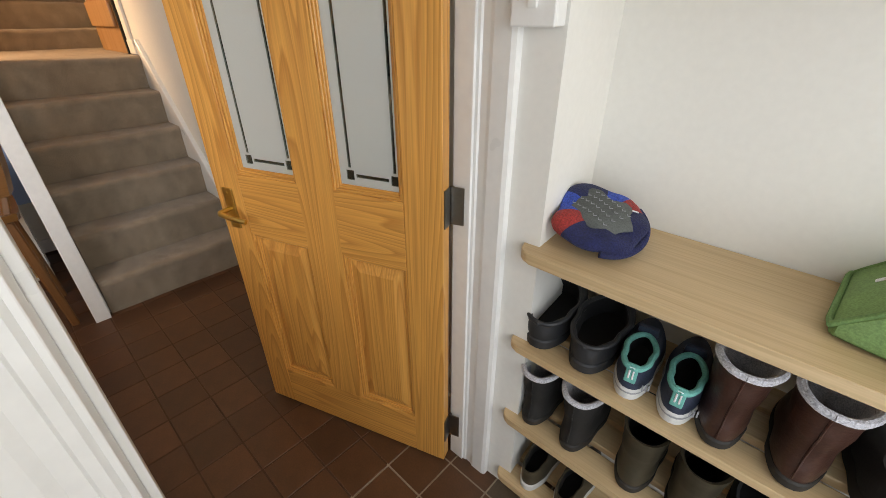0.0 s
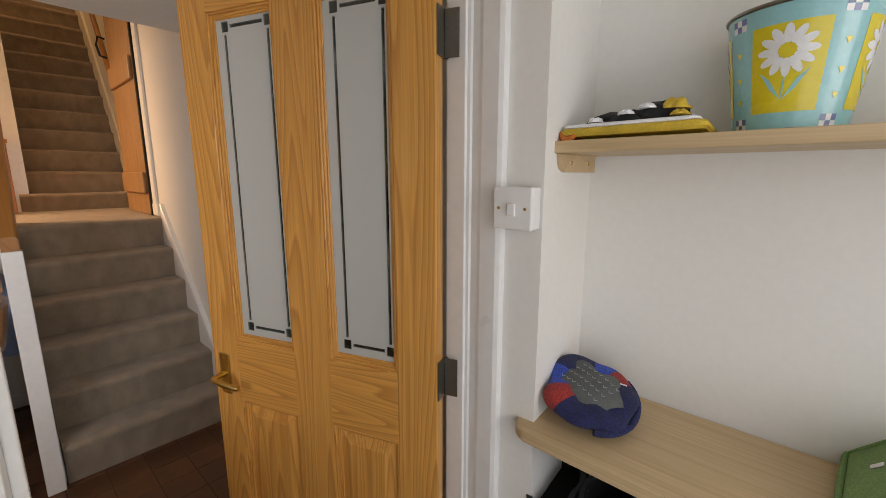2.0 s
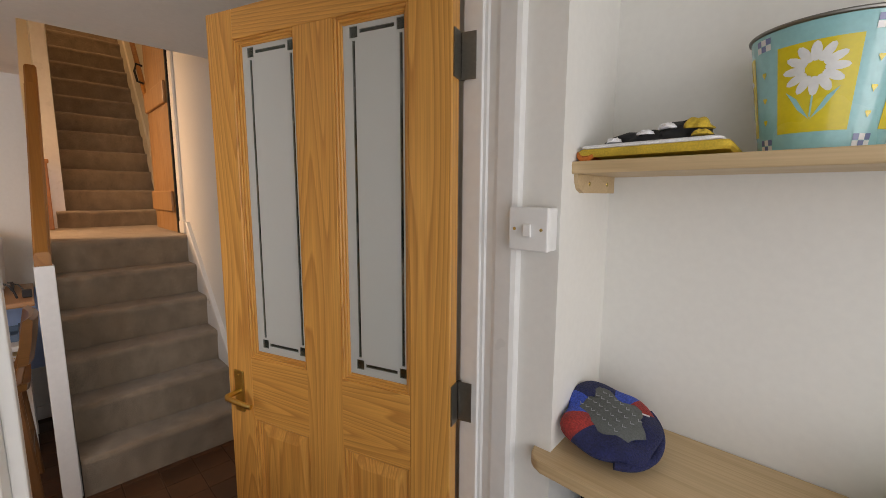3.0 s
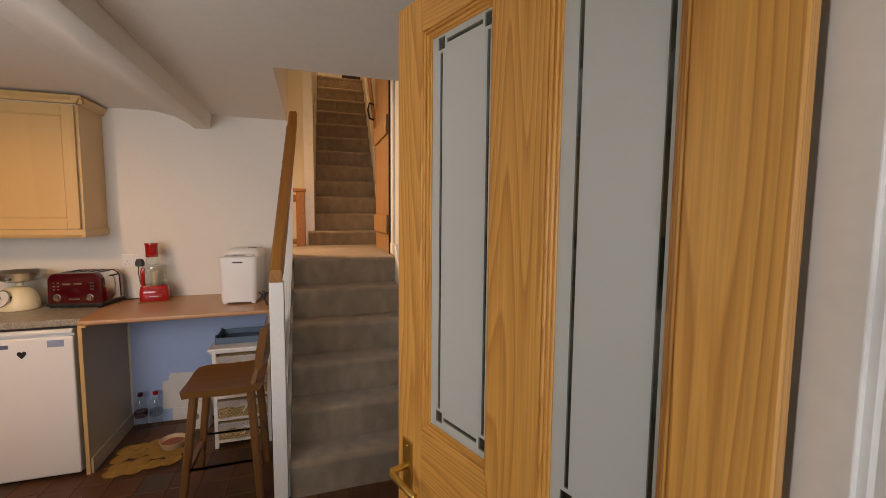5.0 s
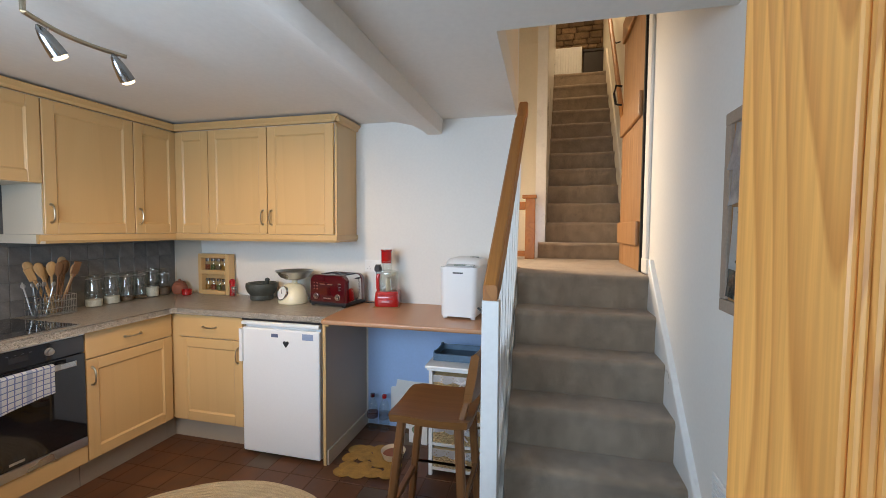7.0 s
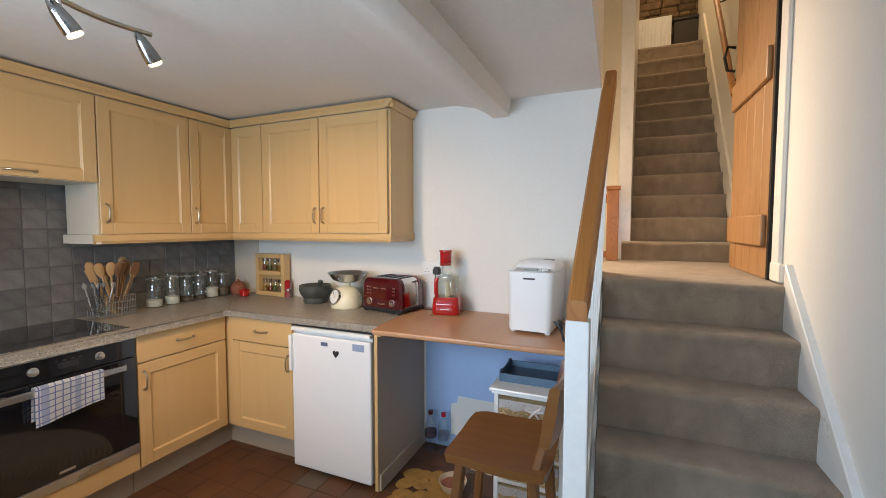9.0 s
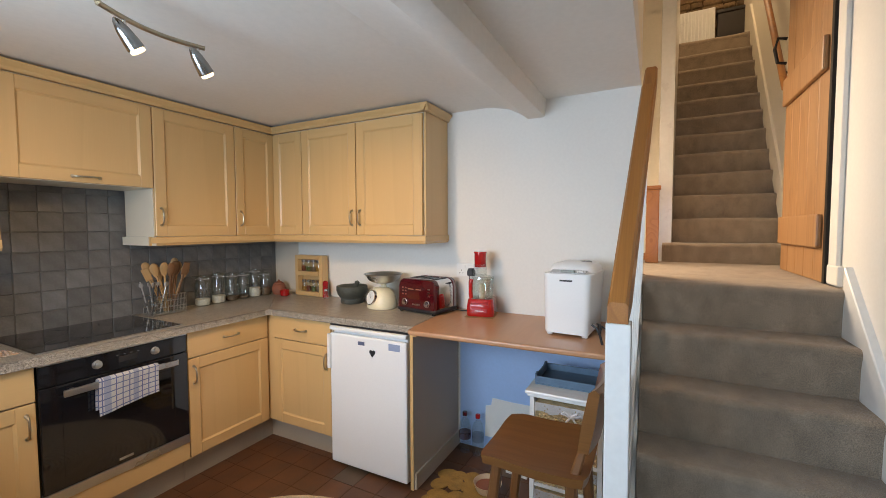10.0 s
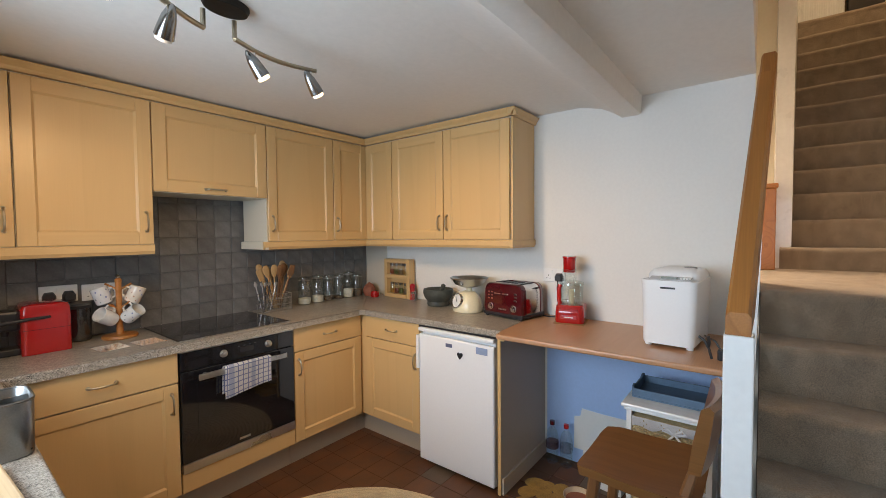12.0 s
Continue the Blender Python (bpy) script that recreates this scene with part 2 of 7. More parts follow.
stone_dark = surface("dark_granite", (0.060, 0.064, 0.054), 0.55, wide=30, vary=0.25, fine=300, grain=0.25, bump=0.2)
clear_glass = glassy("clear_glass", (0.92, 0.95, 0.94))
pane_clear = glassy("clear_pane", (0.30, 0.36, 0.35), 0.10)
frost = frosted("frosted_pane", (0.83, 0.88, 0.86))
bulb_on = glowing("lit_bulb", (1.0, 0.78, 0.46), 3.0)
bulb_off = surface("dim_bulb", (0.75, 0.74, 0.70), 0.3, vary=0.02, bump=0.0)
white_cloth = surface("white_cloth", (0.82, 0.82, 0.84), 0.9, wide=20, vary=0.05, fine=500, grain=0.1, bump=0.4, sheen=0.2)
blue_stripe = surface("blue_stripe", (0.22, 0.27, 0.48), 0.9, fine=500, grain=0.1, bump=0.3)
pale_stripe = surface("pale_blue_stripe", (0.50, 0.54, 0.68), 0.9, fine=500, grain=0.1, bump=0.3)
paper = surface("paper", (0.74, 0.73, 0.70), 0.8, vary=0.03, bump=0.05)
wicker = surface("wicker", (0.60, 0.45, 0.25), 0.75, wide=30, vary=0.2, fine=220, grain=0.2, bump=0.4)
jute = surface("jute", (0.52, 0.40, 0.25), 0.9, wide=12, vary=0.1, fine=260, grain=0.2, bump=0.6, depth=0.003)
cork = surface("cork", (0.36, 0.20, 0.085), 0.85, wide=20, vary=0.1, fine=250, grain=0.25, bump=0.2)
frame_grey = surface("grey_wood_frame", (0.34, 0.27, 0.21), 0.5, wide=20, vary=0.08, fine=120, grain=0.08)
stone_wall = surface("rubble_stone", (0.20, 0.13, 0.07), 0.9, wide=12, vary=0.3, fine=80, grain=0.2, bump=0.6, depth=0.01, piece=0.3)
dark_door = surface("dark_paint", (0.03, 0.022, 0.018), 0.5, vary=0.1)
plaster_warm = surface("stair_plaster", (0.78, 0.72, 0.60), 0.8, wide=1.0, vary=0.04, fine=50, grain=0.02, bump=0.25, depth=0.002)


# ---- mesh helpers ----
def part(name, bm, material, parent=None, label="", smooth=False, m=None):
    """Links a bmesh as one mesh object under a thing or a part."""
    if m is not None:
        bm.transform(m)
    me = bpy.data.meshes.new(name)
    bmesh.ops.recalc_face_normals(bm, faces=bm.faces)
    bm.to_mesh(me)
    bm.free()
    for one in (material if isinstance(material, (list, tuple)) else [material]):
        me.materials.append(one)
    if smooth:
        for p in me.polygons:
            p.use_smooth = True
        me.set_sharp_from_angle(angle=radians(38))
    ob = new(name, me)
    if parent is not None:
        ob.parent = parent
    if label:
        ob["label"] = label
    return ob


def thing(name, label, category, m, group="", kind=""):
    ob = tagged(new(name), label, category, group, kind)
    ob.empty_display_size = 0.05
    ob.matrix_world = m
    return ob


def box(x0, x1, y0, y1, z0, z1, bev=0.0, seg=2):
    bm = bmesh.new()
    bmesh.ops.create_cube(bm, size=1.0)
    bm.transform(Matrix.Translation(((x0 + x1) / 2, (y0 + y1) / 2, (z0 + z1) / 2)) @ Matrix.Diagonal((abs(x1 - x0), abs(y1 - y0), abs(z1 - z0), 1)))
    if bev:
        bmesh.ops.bevel(bm, geom=bm.edges[:], offset=bev, segments=seg, profile=0.5, affect="EDGES")
    return bm


def joined(*bms):
    out = bmesh.new()
    for b in bms:
        me = bpy.data.meshes.new("tmp")
        b.to_mesh(me)
        b.free()
        out.from_mesh(me)
        bpy.data.meshes.remove(me)
    return out


def prism(points, z0, z1, bev=0.0, seg=2):
    """A plan outline raised from z0 to z1."""
    bm = bmesh.new()
    low = [bm.verts.new((x, y, z0)) for x, y in points]
    high = [bm.verts.new((x, y, z1)) for x, y in points]
    n = len(points)
    bm.faces.new(low[::-1]), bm.faces.new(high)
    for i in range(n):
        bm.faces.new((low[i], low[(i + 1) % n], high[(i + 1) % n], high[i]))
    if bev:
        bmesh.ops.bevel(bm, geom=[e for e in bm.edges if abs(e.verts[0].co.z - e.verts[1].co.z) < 1e-6], offset=bev, segments=seg, profile=0.5, affect="EDGES")
    return bm


def loft(rings, low=True, high=True):
    bm = bmesh.new()
    rows = [[bm.verts.new(p) for p in ring] for ring in rings]
    n = len(rows[0])
    for a, b in zip(rows, rows[1:]):
        for i in range(n):
            bm.faces.new((a[i], a[(i + 1) % n], b[(i + 1) % n], b[i]))
    if low:
        bm.faces.new(rows[0][::-1])
    if high:
        bm.faces.new(rows[-1])
    return bm


def lathe(profile, n=24, low=True, high=True, sx=1.0, sy=1.0):
    return loft([[(sx * r * math.cos(2 * math.pi * i / n), sy * r * math.sin(2 * math.pi * i / n), z) for i in range(n)] for r, z in profile], low, high)


def tube(points, r, n=8, radii=None):
    pts = [Vector(p) for p in points]
    rings = []
    up = Vector((0.13, 0.27, 0.95))
    for i, p in enumerate(pts):
        d = (pts[min(i + 1, len(pts) - 1)] - pts[max(i - 1, 0)]).normalized()
        s = d.cross(up)
        if s.length < 0.05:
            s = d.cross(Vector((1, 0, 0)))
        s.normalize()
        t = s.cross(d)
        q = radii[i] if radii else r
        rings.append([p + q * (math.cos(2 * math.pi * k / n) * s + math.sin(2 * math.pi * k / n) * t) for k in range(n)])
    return loft(rings)


def structure(name, bm, material, label, category, smooth=False):
    return tagged(part(name, bm, material, smooth=smooth), label, category, kind="structure")


def arc(cx, cy, r, a0, a1, n=6):
    return [(cx + r * math.cos(radians(a0 + (a1 - a0) * i / n)), cy + r * math.sin(radians(a0 + (a1 - a0) * i / n))) for i in range(n + 1)]


# ---- setting: walls, floors, ceilings ----
XW, YS, YN, CEIL = -3.615, -2.685, 0.90, 2.19
structure("floor", box(-3.75, -0.73, -2.85, 1.25, -0.12, -0.0022), grout, "brown cement bed under red quarry tiles", "floor")
structure("floor_porch", box(-0.73, 1.7, -2.85, 1.25, -0.12, -0.0022), pale_grout, "pale grout between the porch quarry tiles", "floor")
structure("ground", box(-40, 40, -40, 40, -0.3, -0.16), grout, "bare earth round the house", "ground")
structure("wall_west", box(XW - 0.12, XW, YS - 0.1, 0.10, -0.05, 4.4), wall_paint, "cream painted plaster kitchen wall", "wall")
structure("wall_south", box(-3.735, -0.44, YS - 0.15, YS, -0.05, 2.4), wall_paint, "cream painted kitchen wall behind the tiles", "wall")
structure("wall_north", box(-4.50, -0.60, 0.90, 1.02, -0.05, 4.6), wall_paint, "cream painted wall beside the carpeted stairs", "wall")
# partition between porch and kitchen, with the window over the sink side
structure("wall_east", joined(
    box(-0.60, -0.45, YS - 0.1, -1.78, -0.05, 2.4), box(-0.60, -0.45, -1.78, -0.52, -0.05, 1.06),
    box(-0.60, -0.45, -1.78, -0.52, 1.95, 2.4), box(-0.60, -0.45, -0.52, 0.01, -0.05, 2.4)), wall_paint, "cream painted wall with a window opening", "wall")
structure("wall_over_door", box(-0.60, -0.45, 0.01, 0.80, 2.03, 2.4), wall_paint, "cream plaster above the doorway", "wall")
structure("door_pier", prism([(-0.598, 0.802), (-0.364, 0.816), (-0.386, 1.10), (-0.386, 1.22), (-0.598, 1.22)], -0.05, 2.4), wall_paint, "splayed cream plaster pier beside the door frame", "wall")
structure("wall_porch", box(-0.386, 1.7, 1.097, 1.22, -0.05, 2.4), wall_paint, "cream plaster wall behind the shoe shelves", "wall")
structure("wall_porch_side", joined(box(-0.45, 0.20, -0.20, -0.10, -0.05, 2.4), box(1.22, 1.7, -0.20, -0.10, -0.05, 2.4), box(0.20, 1.22, -0.20, -0.10, 2.02, 2.4)), wall_paint, "cream plaster porch wall", "wall")
# Unseen end wall; its high sill keeps the fill lamp off low surfaces.
structure("wall_porch_end", joined(box(1.5, 1.62, -0.3, -0.10, -0.05, 2.4), box(1.5, 1.62, 0.80, 1.2, -0.05, 2.4), box(1.5, 1.62, -0.10, 0.80, 2.05, 2.4), box(1.5, 1.62, -0.10, 0.80, -0.05, 1.0)), wall_paint, "unseen cream plaster wall round the added porch opening", "wall")
structure("ceiling", joined(box(-2.45, -0.45, YS, 1.0, CEIL, CEIL + 0.16), box(XW, -2.45, YS, 0.10, CEIL, CEIL + 0.16)), ceiling_paint, "off-white painted kitchen ceiling", "ceiling")
structure("ceiling_porch", box(-0.46, 1.7, -0.2, 1.22, 2.36, 2.46), ceiling_paint, "off-white porch ceiling", "ceiling")
structure("beam", loft([[(x, -0.80 + 0.02 * math.sin(x * 3), CEIL + 0.004), (x, -0.72, CEIL - 0.006), (x, -0.63 + 0.01 * math.sin(x * 3), CEIL - 0.030), (x, -0.55, 2.122), (x, -0.52 + 0.008 * math.sin(x * 5), 2.096), (x, -0.505, 2.088), (x, -0.42, 2.088), (x, -0.408, 2.094), (x, -0.398, CEIL + 0.01)] for x in [XW + 0.0 + i * (2.9 / 16) for i in range(17)]]), ceiling_paint, "white painted ceiling beam with one plastered flank", "beam", True)
# stairwell shell
structure("stairwell_wall", box(-3.615, -2.45, -0.02, 0.10, CEIL + 0.16, 4.4), plaster_warm, "cream plaster beside the stairwell", "wall")
structure("stairwell_front", box(-2.45, -2.33, 0.10, 0.90, CEIL + 0.16, 4.4), plaster_warm, "cream plaster at the head of the stairwell", "wall")
structure("landing_wall_south", box(-6.9, -3.735, -1.32, -1.2, 1.0, 4.6), plaster_warm, "warm cream landing wall", "wall")
structure("landing_wall_west", joined(box(-5.3, -5.18, -1.2, 0.20, 1.0, 4.6)), plaster_warm, "warm cream landing wall", "wall")
structure("upper_wall_north", box(-7.0, -4.50, 0.985, 1.10, 1.0, 4.6), plaster_warm, "cream plaster wall beside the upper stairs", "wall")
structure("flight_wall", prism([(-7.0, 0.20), (-4.755, 0.20), (-4.755, 0.292), (-6.2, 0.365), (-7.0, 0.40)], 1.18, 4.6), gloss_white, "white boarded wall beside the upper stairs", "wall")
structure("landing_floor", box(-5.2, -3.74, -1.2, 0.99, 1.0, 1.178), carpet, "beige carpeted landing", "floor")
structure("top_floor", box(-7.0, -6.2, 0.28, 1.4, 3.1, 3.34), carpet, "beige carpet at the top of the stairs", "floor")
structure("upper_ceiling", box(-7.1, -2.3, -1.35, 1.45, 4.6, 4.7), ceiling_paint, "off-white ceiling above the stairs", "ceiling")


# ---- stairs ----
def carpet_flight(name, x0, z0, risers, rise, going, y0, y1, label, first=None):
    """Steps climb towards -x from x0; each wears a rounded carpet nosing."""
    flight = thing(name, label, "stairs", pose(x0, 0, z0), kind="structure")
    z = 0.0
    for k in range(risers):
        h = first if (k == 0 and first) else rise
        x = -k * going
        top = z + h
        depth = going + 0.03 if k < risers - 1 else going + 0.141
        prof = [(x - 0.004, z), (x - 0.002, z + 0.03), (x + 0.001, top - 0.075), (x + 0.005, top - 0.048), (x + 0.0105, top - 0.032), (x + 0.012, top - 0.021), (x + 0.009, top - 0.010), (x + 0.001, top - 0.002), (x - 0.012, top), (x - 0.018, top), (x - 0.05, top), (x - depth + 0.004, top), (x - depth, top - 0.002), (x - depth, z)]
        rings = []
        ny = 14
        left = y0 - 0.045 if first and k == 0 else y0
        for i in range(ny + 1):
            y = left + (y1 - left) * i / ny
            w = 0.004 * math.sin(9 * y + k * 2.1) + 0.002 * math.sin(23 * y + k)
            rings.append([(px + w * (0.4 if px > x - 0.04 else 0), y, pz + (w * 0.5 if pz > top - 0.06 and px > x - 0.1 else 0)) for px, pz in prof])
        part("step", loft(rings), carpet, flight, smooth=True)
        z = top
    return flight


carpet_flight("stairs", -2.475, 0.0, 6, 0.1965, 0.187, 0.135, 0.872, "six steep steps in worn beige carpet")
part("landing_edge", box(-0.309, -0.02, 0.0, 0.799, -0.17, 0.0), carpet, None, m=Matrix.Translation((-3.43, 0.10, 1.170)))
tagged(bpy.data.objects["landing_edge"], "beige carpet over the landing front", "floor", kind="structure")
carpet_flight("upper_stairs", -4.72, 1.178, 12, 0.185, 0.135, 0.275, 0.985, "narrow steep upper flight in beige carpet", 0.145)
structure("upper_string", loft([[(x, 0.968, 1.16 + (-4.66 - x) * 1.369), (x, 0.985, 1.16 + (-4.66 - x) * 1.369), (x, 0.985, 1.46 + (-4.66 - x) * 1.369), (x, 0.968, 1.46 + (-4.66 - x) * 1.369)] for x in (-4.66, -6.25)]), plaster_warm, "cream sloping string beside the upper stairs", "skirting board")
# wall string beside the lower flight
structure("stair_skirting", loft([[(x, 0.872, -0.005 + max(0, (-2.44 - x)) * 1.05 - 0.02), (x, 0.9, -0.005 + max(0, (-2.44 - x)) * 1.05 - 0.02), (x, 0.9, 0.16 + max(0, (-2.36 - x)) * 1.05), (x, 0.876, 0.16 + max(0, (-2.36 - x)) * 1.05), (x, 0.872, 0.152 + max(0, (-2.36 - x)) * 1.05)] for x in (-2.2, -2.36, -2.44, -3.0, -3.42)]), gloss_white, "white painted string along the stair wall", "skirting board")
structure("baseboard", box(-2.2, -0.62, 0.885, 0.9, 0, 0.12, 0.004), gloss_white, "white skirting board", "skirting board")

balustrade = thing("stair_balustrade", "white newel and thin white balusters under an orange pine handrail", "balustrade", pose(-2.47, 0.092, 0))
part("newel_post", box(-0.035, 0.035, -0.034, 0.034, 0, 1.162, 0.004), gloss_white, balustrade, "square white painted newel post")


def rail_profile(s):
    x = -s
    z = 1.16 + s * 0.985
    return x, z


rings = []
for i, s in enumerate((-0.034, 0.06, 0.3, 0.6, 0.86, 0.9, 0.94, 1.03)):
    x, z = rail_profile(s)
    hgt = 0.085 if s < 0.88 else 0.05
    q = 0.055 * s
    base_z = max(z - 0.02, 1.163)
    rings.append([(x, q - 0.028, base_z), (x, q + 0.028, base_z), (x, q + 0.028, z + hgt), (x, q + 0.020, z + hgt + 0.012), (x, q - 0.020, z + hgt + 0.012), (x, q - 0.028, z + hgt)])
part("handrail", loft(rings), rail_sloping, balustrade, "orange varnished pine handrail")
part("string", loft([[(-s, 0.02 * s - 0.018, s * 1.05 + 0.02), (-s, 0.02 * s + 0.018, s * 1.05 + 0.02), (-s, 0.02 * s + 0.018, s * 1.05 + 0.24), (-s, 0.02 * s - 0.018, s * 1.05 + 0.24)] for s in (0.02, 0.5, 0.97)]), gloss_white, balustrade, "white painted outer string")
for i in range(8):
    s = 0.11 + i * 0.112
    part("baluster", loft([[(-s + a, 0.03 * s + q * s + b, z) for a, b in ((-0.011, -0.011), (0.011, -0.011), (0.011, 0.011), (-0.011, 0.011))] for z, q in ((s * 1.05 + 0.23, 0.0), (1.15 + s * 0.985, 0.025))]), gloss_white, balustrade)
# wall under the stairs
structure("stair_side_wall", loft([[(-2.5, y, 0), (-3.61, y, 0), (-3.61, y, 1.17), (-3.45, y, 1.1), (-2.5, y, 0.1)] for y in (0.108, 0.132)]), wall_paint, "plain cream wall below the stairs", "wall")


# ---- quarry tiles ----
def quarry_floor():
    tiles = bpy.data.objects["floor"]
    p = 0.1565
    shapes = []
    for k in range(3):
        g = 0.003
        bm = box(g, p - g, g, p - g, -0.012, 0.0, 0.0012, 1)
        me = bpy.data.meshes.new("quarry_tile")
        bmesh.ops.recalc_face_normals(bm, faces=bm.faces)
        bm.to_mesh(me)
        bm.free()
        me.materials.append(quarry_grey if k == 2 else quarry_red)
        shapes.append(me)
    rest = {0: [], 1: []}
    rng = random.Random(5)
    near = []
    for i in range(-20, 15):
        for j in range(-22, 4):
            x, y = -0.565 + i * p, 0.588 + j * p
            if not (-3.62 < x < 1.45 and -2.7 < y < 1.0) or (x > -0.45 and y < -0.25):
                continue
            k = 2 if rng.random() < (0.02 if x < -0.8 else 0.12) else 0
            mid = (x + p / 2, y + p / 2)
            d = abs(mid[0] + 1.9) * 0.8 + abs(mid[1] + 0.2)
            near.append((d, x, y, k, rng.uniform(-0.0006, 0.0004)))
    near.sort()
    for d, x, y, k, dz in near[:290]:
        ob = new("quarry_tile", shapes[k])
        ob.parent = tiles
        ob.location = (x, y, dz)
    for k in (0, 2):
        bms = [box(x + 0.003, x + p - 0.003, y + 0.003, y + p - 0.003, -0.012, dz) for d, x, y, kk, dz in near[290:] if kk == k]
        ob = part("quarry_tiles", joined(*bms), quarry_grey if k else quarry_red, tiles)
        tagged(ob, "far quarry floor tiles", kind="stuff")


# ---- glazed pine door and its frame ----
DOOR = pose(-0.595, 0.769, 0.0, 0, 0, 180 + 19.7)


def pine_door():
    """Leaf along +x from the hinge; the porch face is at y = 0, the kitchen face at y = -0.04."""
    d = thing("door_1", "open pine door with two etched frosted panes over two panels", "door", DOOR, kind="structure")
    W, H, T = 0.775, 1.985, 0.040
    y0, y1 = 0.0, T
    part("stile", box(0.003, 0.112, y0, y1, 0.012, H, 0.003), pine_z, d)
    part("stile", box(0.672, W, y0, y1, 0.012, H, 0.003), pine_z, d)
    part("muntin", box(0.322, 0.447, y0 + 0.0004, y1 - 0.0004, 0.17, 1.905, 0.002), pine_z, d)
    part("rail", box(0.112, 0.672, y0 + 0.0004, y1 - 0.0004, 1.905, H, 0.003), pine_x, d)
    part("rail", box(0.112, 0.672, y0 + 0.0008, y1 - 0.0008, 0.785, 0.985, 0.003), pine_x, d)
    part("rail", box(0.112, 0.672, y0 + 0.0004, y1 - 0.0004, 0.012, 0.19, 0.003), pine_x, d)
    for a, b in ((0.112, 0.322), (0.447, 0.672)):
        # glazing beads and panel mouldings, stepped
        for lo, hi in ((0.985, 1.905), (0.19, 0.785)):
            for side in (0, 1):
                f = (lambda v: v) if side == 0 else (lambda v: T - v)
                for w, dep in ((0.007, 0.003), (0.013, 0.0085), (0.018, 0.0135)):
                    ya, yb = sorted((f(dep), f(dep + 0.006)))
                    part("bead", box(a, a + w, ya, yb, lo, hi, 0.002, 1), pine_z, d)
                    part("bead", box(b - w, b, ya, yb, lo, hi, 0.002, 1), pine_z, d)
                    part("bead", box(a + w, b - w, ya, yb, lo, lo + w, 0.002, 1), pine_x, d)
                    part("bead", box(a + w, b - w, ya, yb, hi - w, hi, 0.002, 1), pine_x, d)
        part("panel", loft([[(a + 0.012, y, 0.2), (b - 0.012, y, 0.2), (b - 0.012, y, 0.775), (a + 0.012, y, 0.775)] if e else
                            [(a + 0.05, y, 0.24), (b - 0.05, y, 0.24), (b - 0.05, y, 0.735), (a + 0.05, y, 0.735)] for y, e in ((0.006, 0), (0.0175, 1), (0.0225, 1), (0.034, 0))]), pine_z, d)
        # pane: frosted field with clear etched lines and corner squares
        zs = [0.99, 1.017, 1.0255, 1.0345, 1.043, 1.050, 1.850, 1.857, 1.8655, 1.8745, 1.883, 1.90]
        xs = [a + 0.01, a + 0.0165, a + 0.024, a + 0.032, a + 0.0395, a + 0.046, b - 0.067, b - 0.0605, b - 0.053, b - 0.045, b - 0.0375, b - 0.01]
        bm = bmesh.new()
        grid = [[bm.verts.new((x, 0.0, z)) for z in zs] for x in xs]
        for i in range(11):
            for j in range(11):
                face = bm.faces.new((grid[i][j], grid[i + 1][j], grid[i + 1][j + 1], grid[i][j + 1]))
                sq = (1 <= i <= 3 or 7 <= i <= 9) and (1 <= j <= 3 or 7 <= j <= 9)
                bar = (i in (2, 8) and j == 5) or (j in (2, 8) and i == 5)
                face.material_index = 1 if sq or bar else 0
        extra = bmesh.ops.extrude_face_region(bm, geom=bm.faces[:])
        bmesh.ops.translate(bm, verts=[v for v in extra["geom"] if isinstance(v, bmesh.types.BMVert)], vec=(0, 0.004, 0))
        part("pane", bm, [frost, pane_clear], d, "frosted glass pane with a clear etched border", m=Matrix.Translation((0, 0.018, 0)))
    for side in (0, 1):
        k = -1 if side == 0 else 1
        yy = 0.0 if side == 0 else T
        plate = part("handle_plate", box(0.705, 0.745, min(yy, yy + k * 0.006), max(yy, yy + k * 0.006), 0.80, 0.935, 0.003), brass, d, "polished brass handle plate")
        part("lever", tube([(0.725, yy, 0.868), (0.725, yy + k * 0.03, 0.868), (0.725, yy + k * 0.048, 0.868), (0.715, yy + k * 0.054, 0.867), (0.68, yy + k * 0.052, 0.862), (0.64, yy + k * 0.05, 0.858), (0.625, yy + k * 0.046, 0.856)], 0.008, 10), brass, plate, smooth=True)
        part("screw", lathe([(0.004, 0), (0.004, 0.002), (0.0, 0.003)], 8), brass, plate, m=pose(0.725, yy + k * 0.006, 0.92, 90 if k < 0 else -90))
    part("latch", box(W, W + 0.002, 0.008, 0.032, 0.80, 0.93), brass, d)
    for z in (0.16, 0.98, 1.785):
        hinge = part("hinge", box(-0.001, 0.0025, 0.004, 0.036, z - 0.05, z + 0.05), hinge_steel, d, "grey steel butt hinge")
        part("hinge_leaf", box(-0.036, -0.004, -0.0015, 0.001, z - 0.05, z + 0.05, 0.0007, 1), hinge_steel, hinge)
        part("hinge_leaf", box(0.0, 0.014, -0.0026, -0.0006, z - 0.05, z + 0.05, 0.0007, 1), hinge_steel, hinge)
        for q in range(5):
            part("knuckle", lathe([(0.0055, 0), (0.0055, 0.019)], 10), hinge_steel, hinge, m=pose(-0.003, -0.004, z - 0.05 + q * 0.0202))
        for q in (-0.03, 0.0, 0.03):
            part("screw", lathe([(0.0036, 0), (0.003, 0.0012), (0.0, 0.0014)], 8), steel, hinge, m=pose(-0.022 + 0.008 * (q == 0), -0.0015, z + q, 90))
    return d


pine_door()


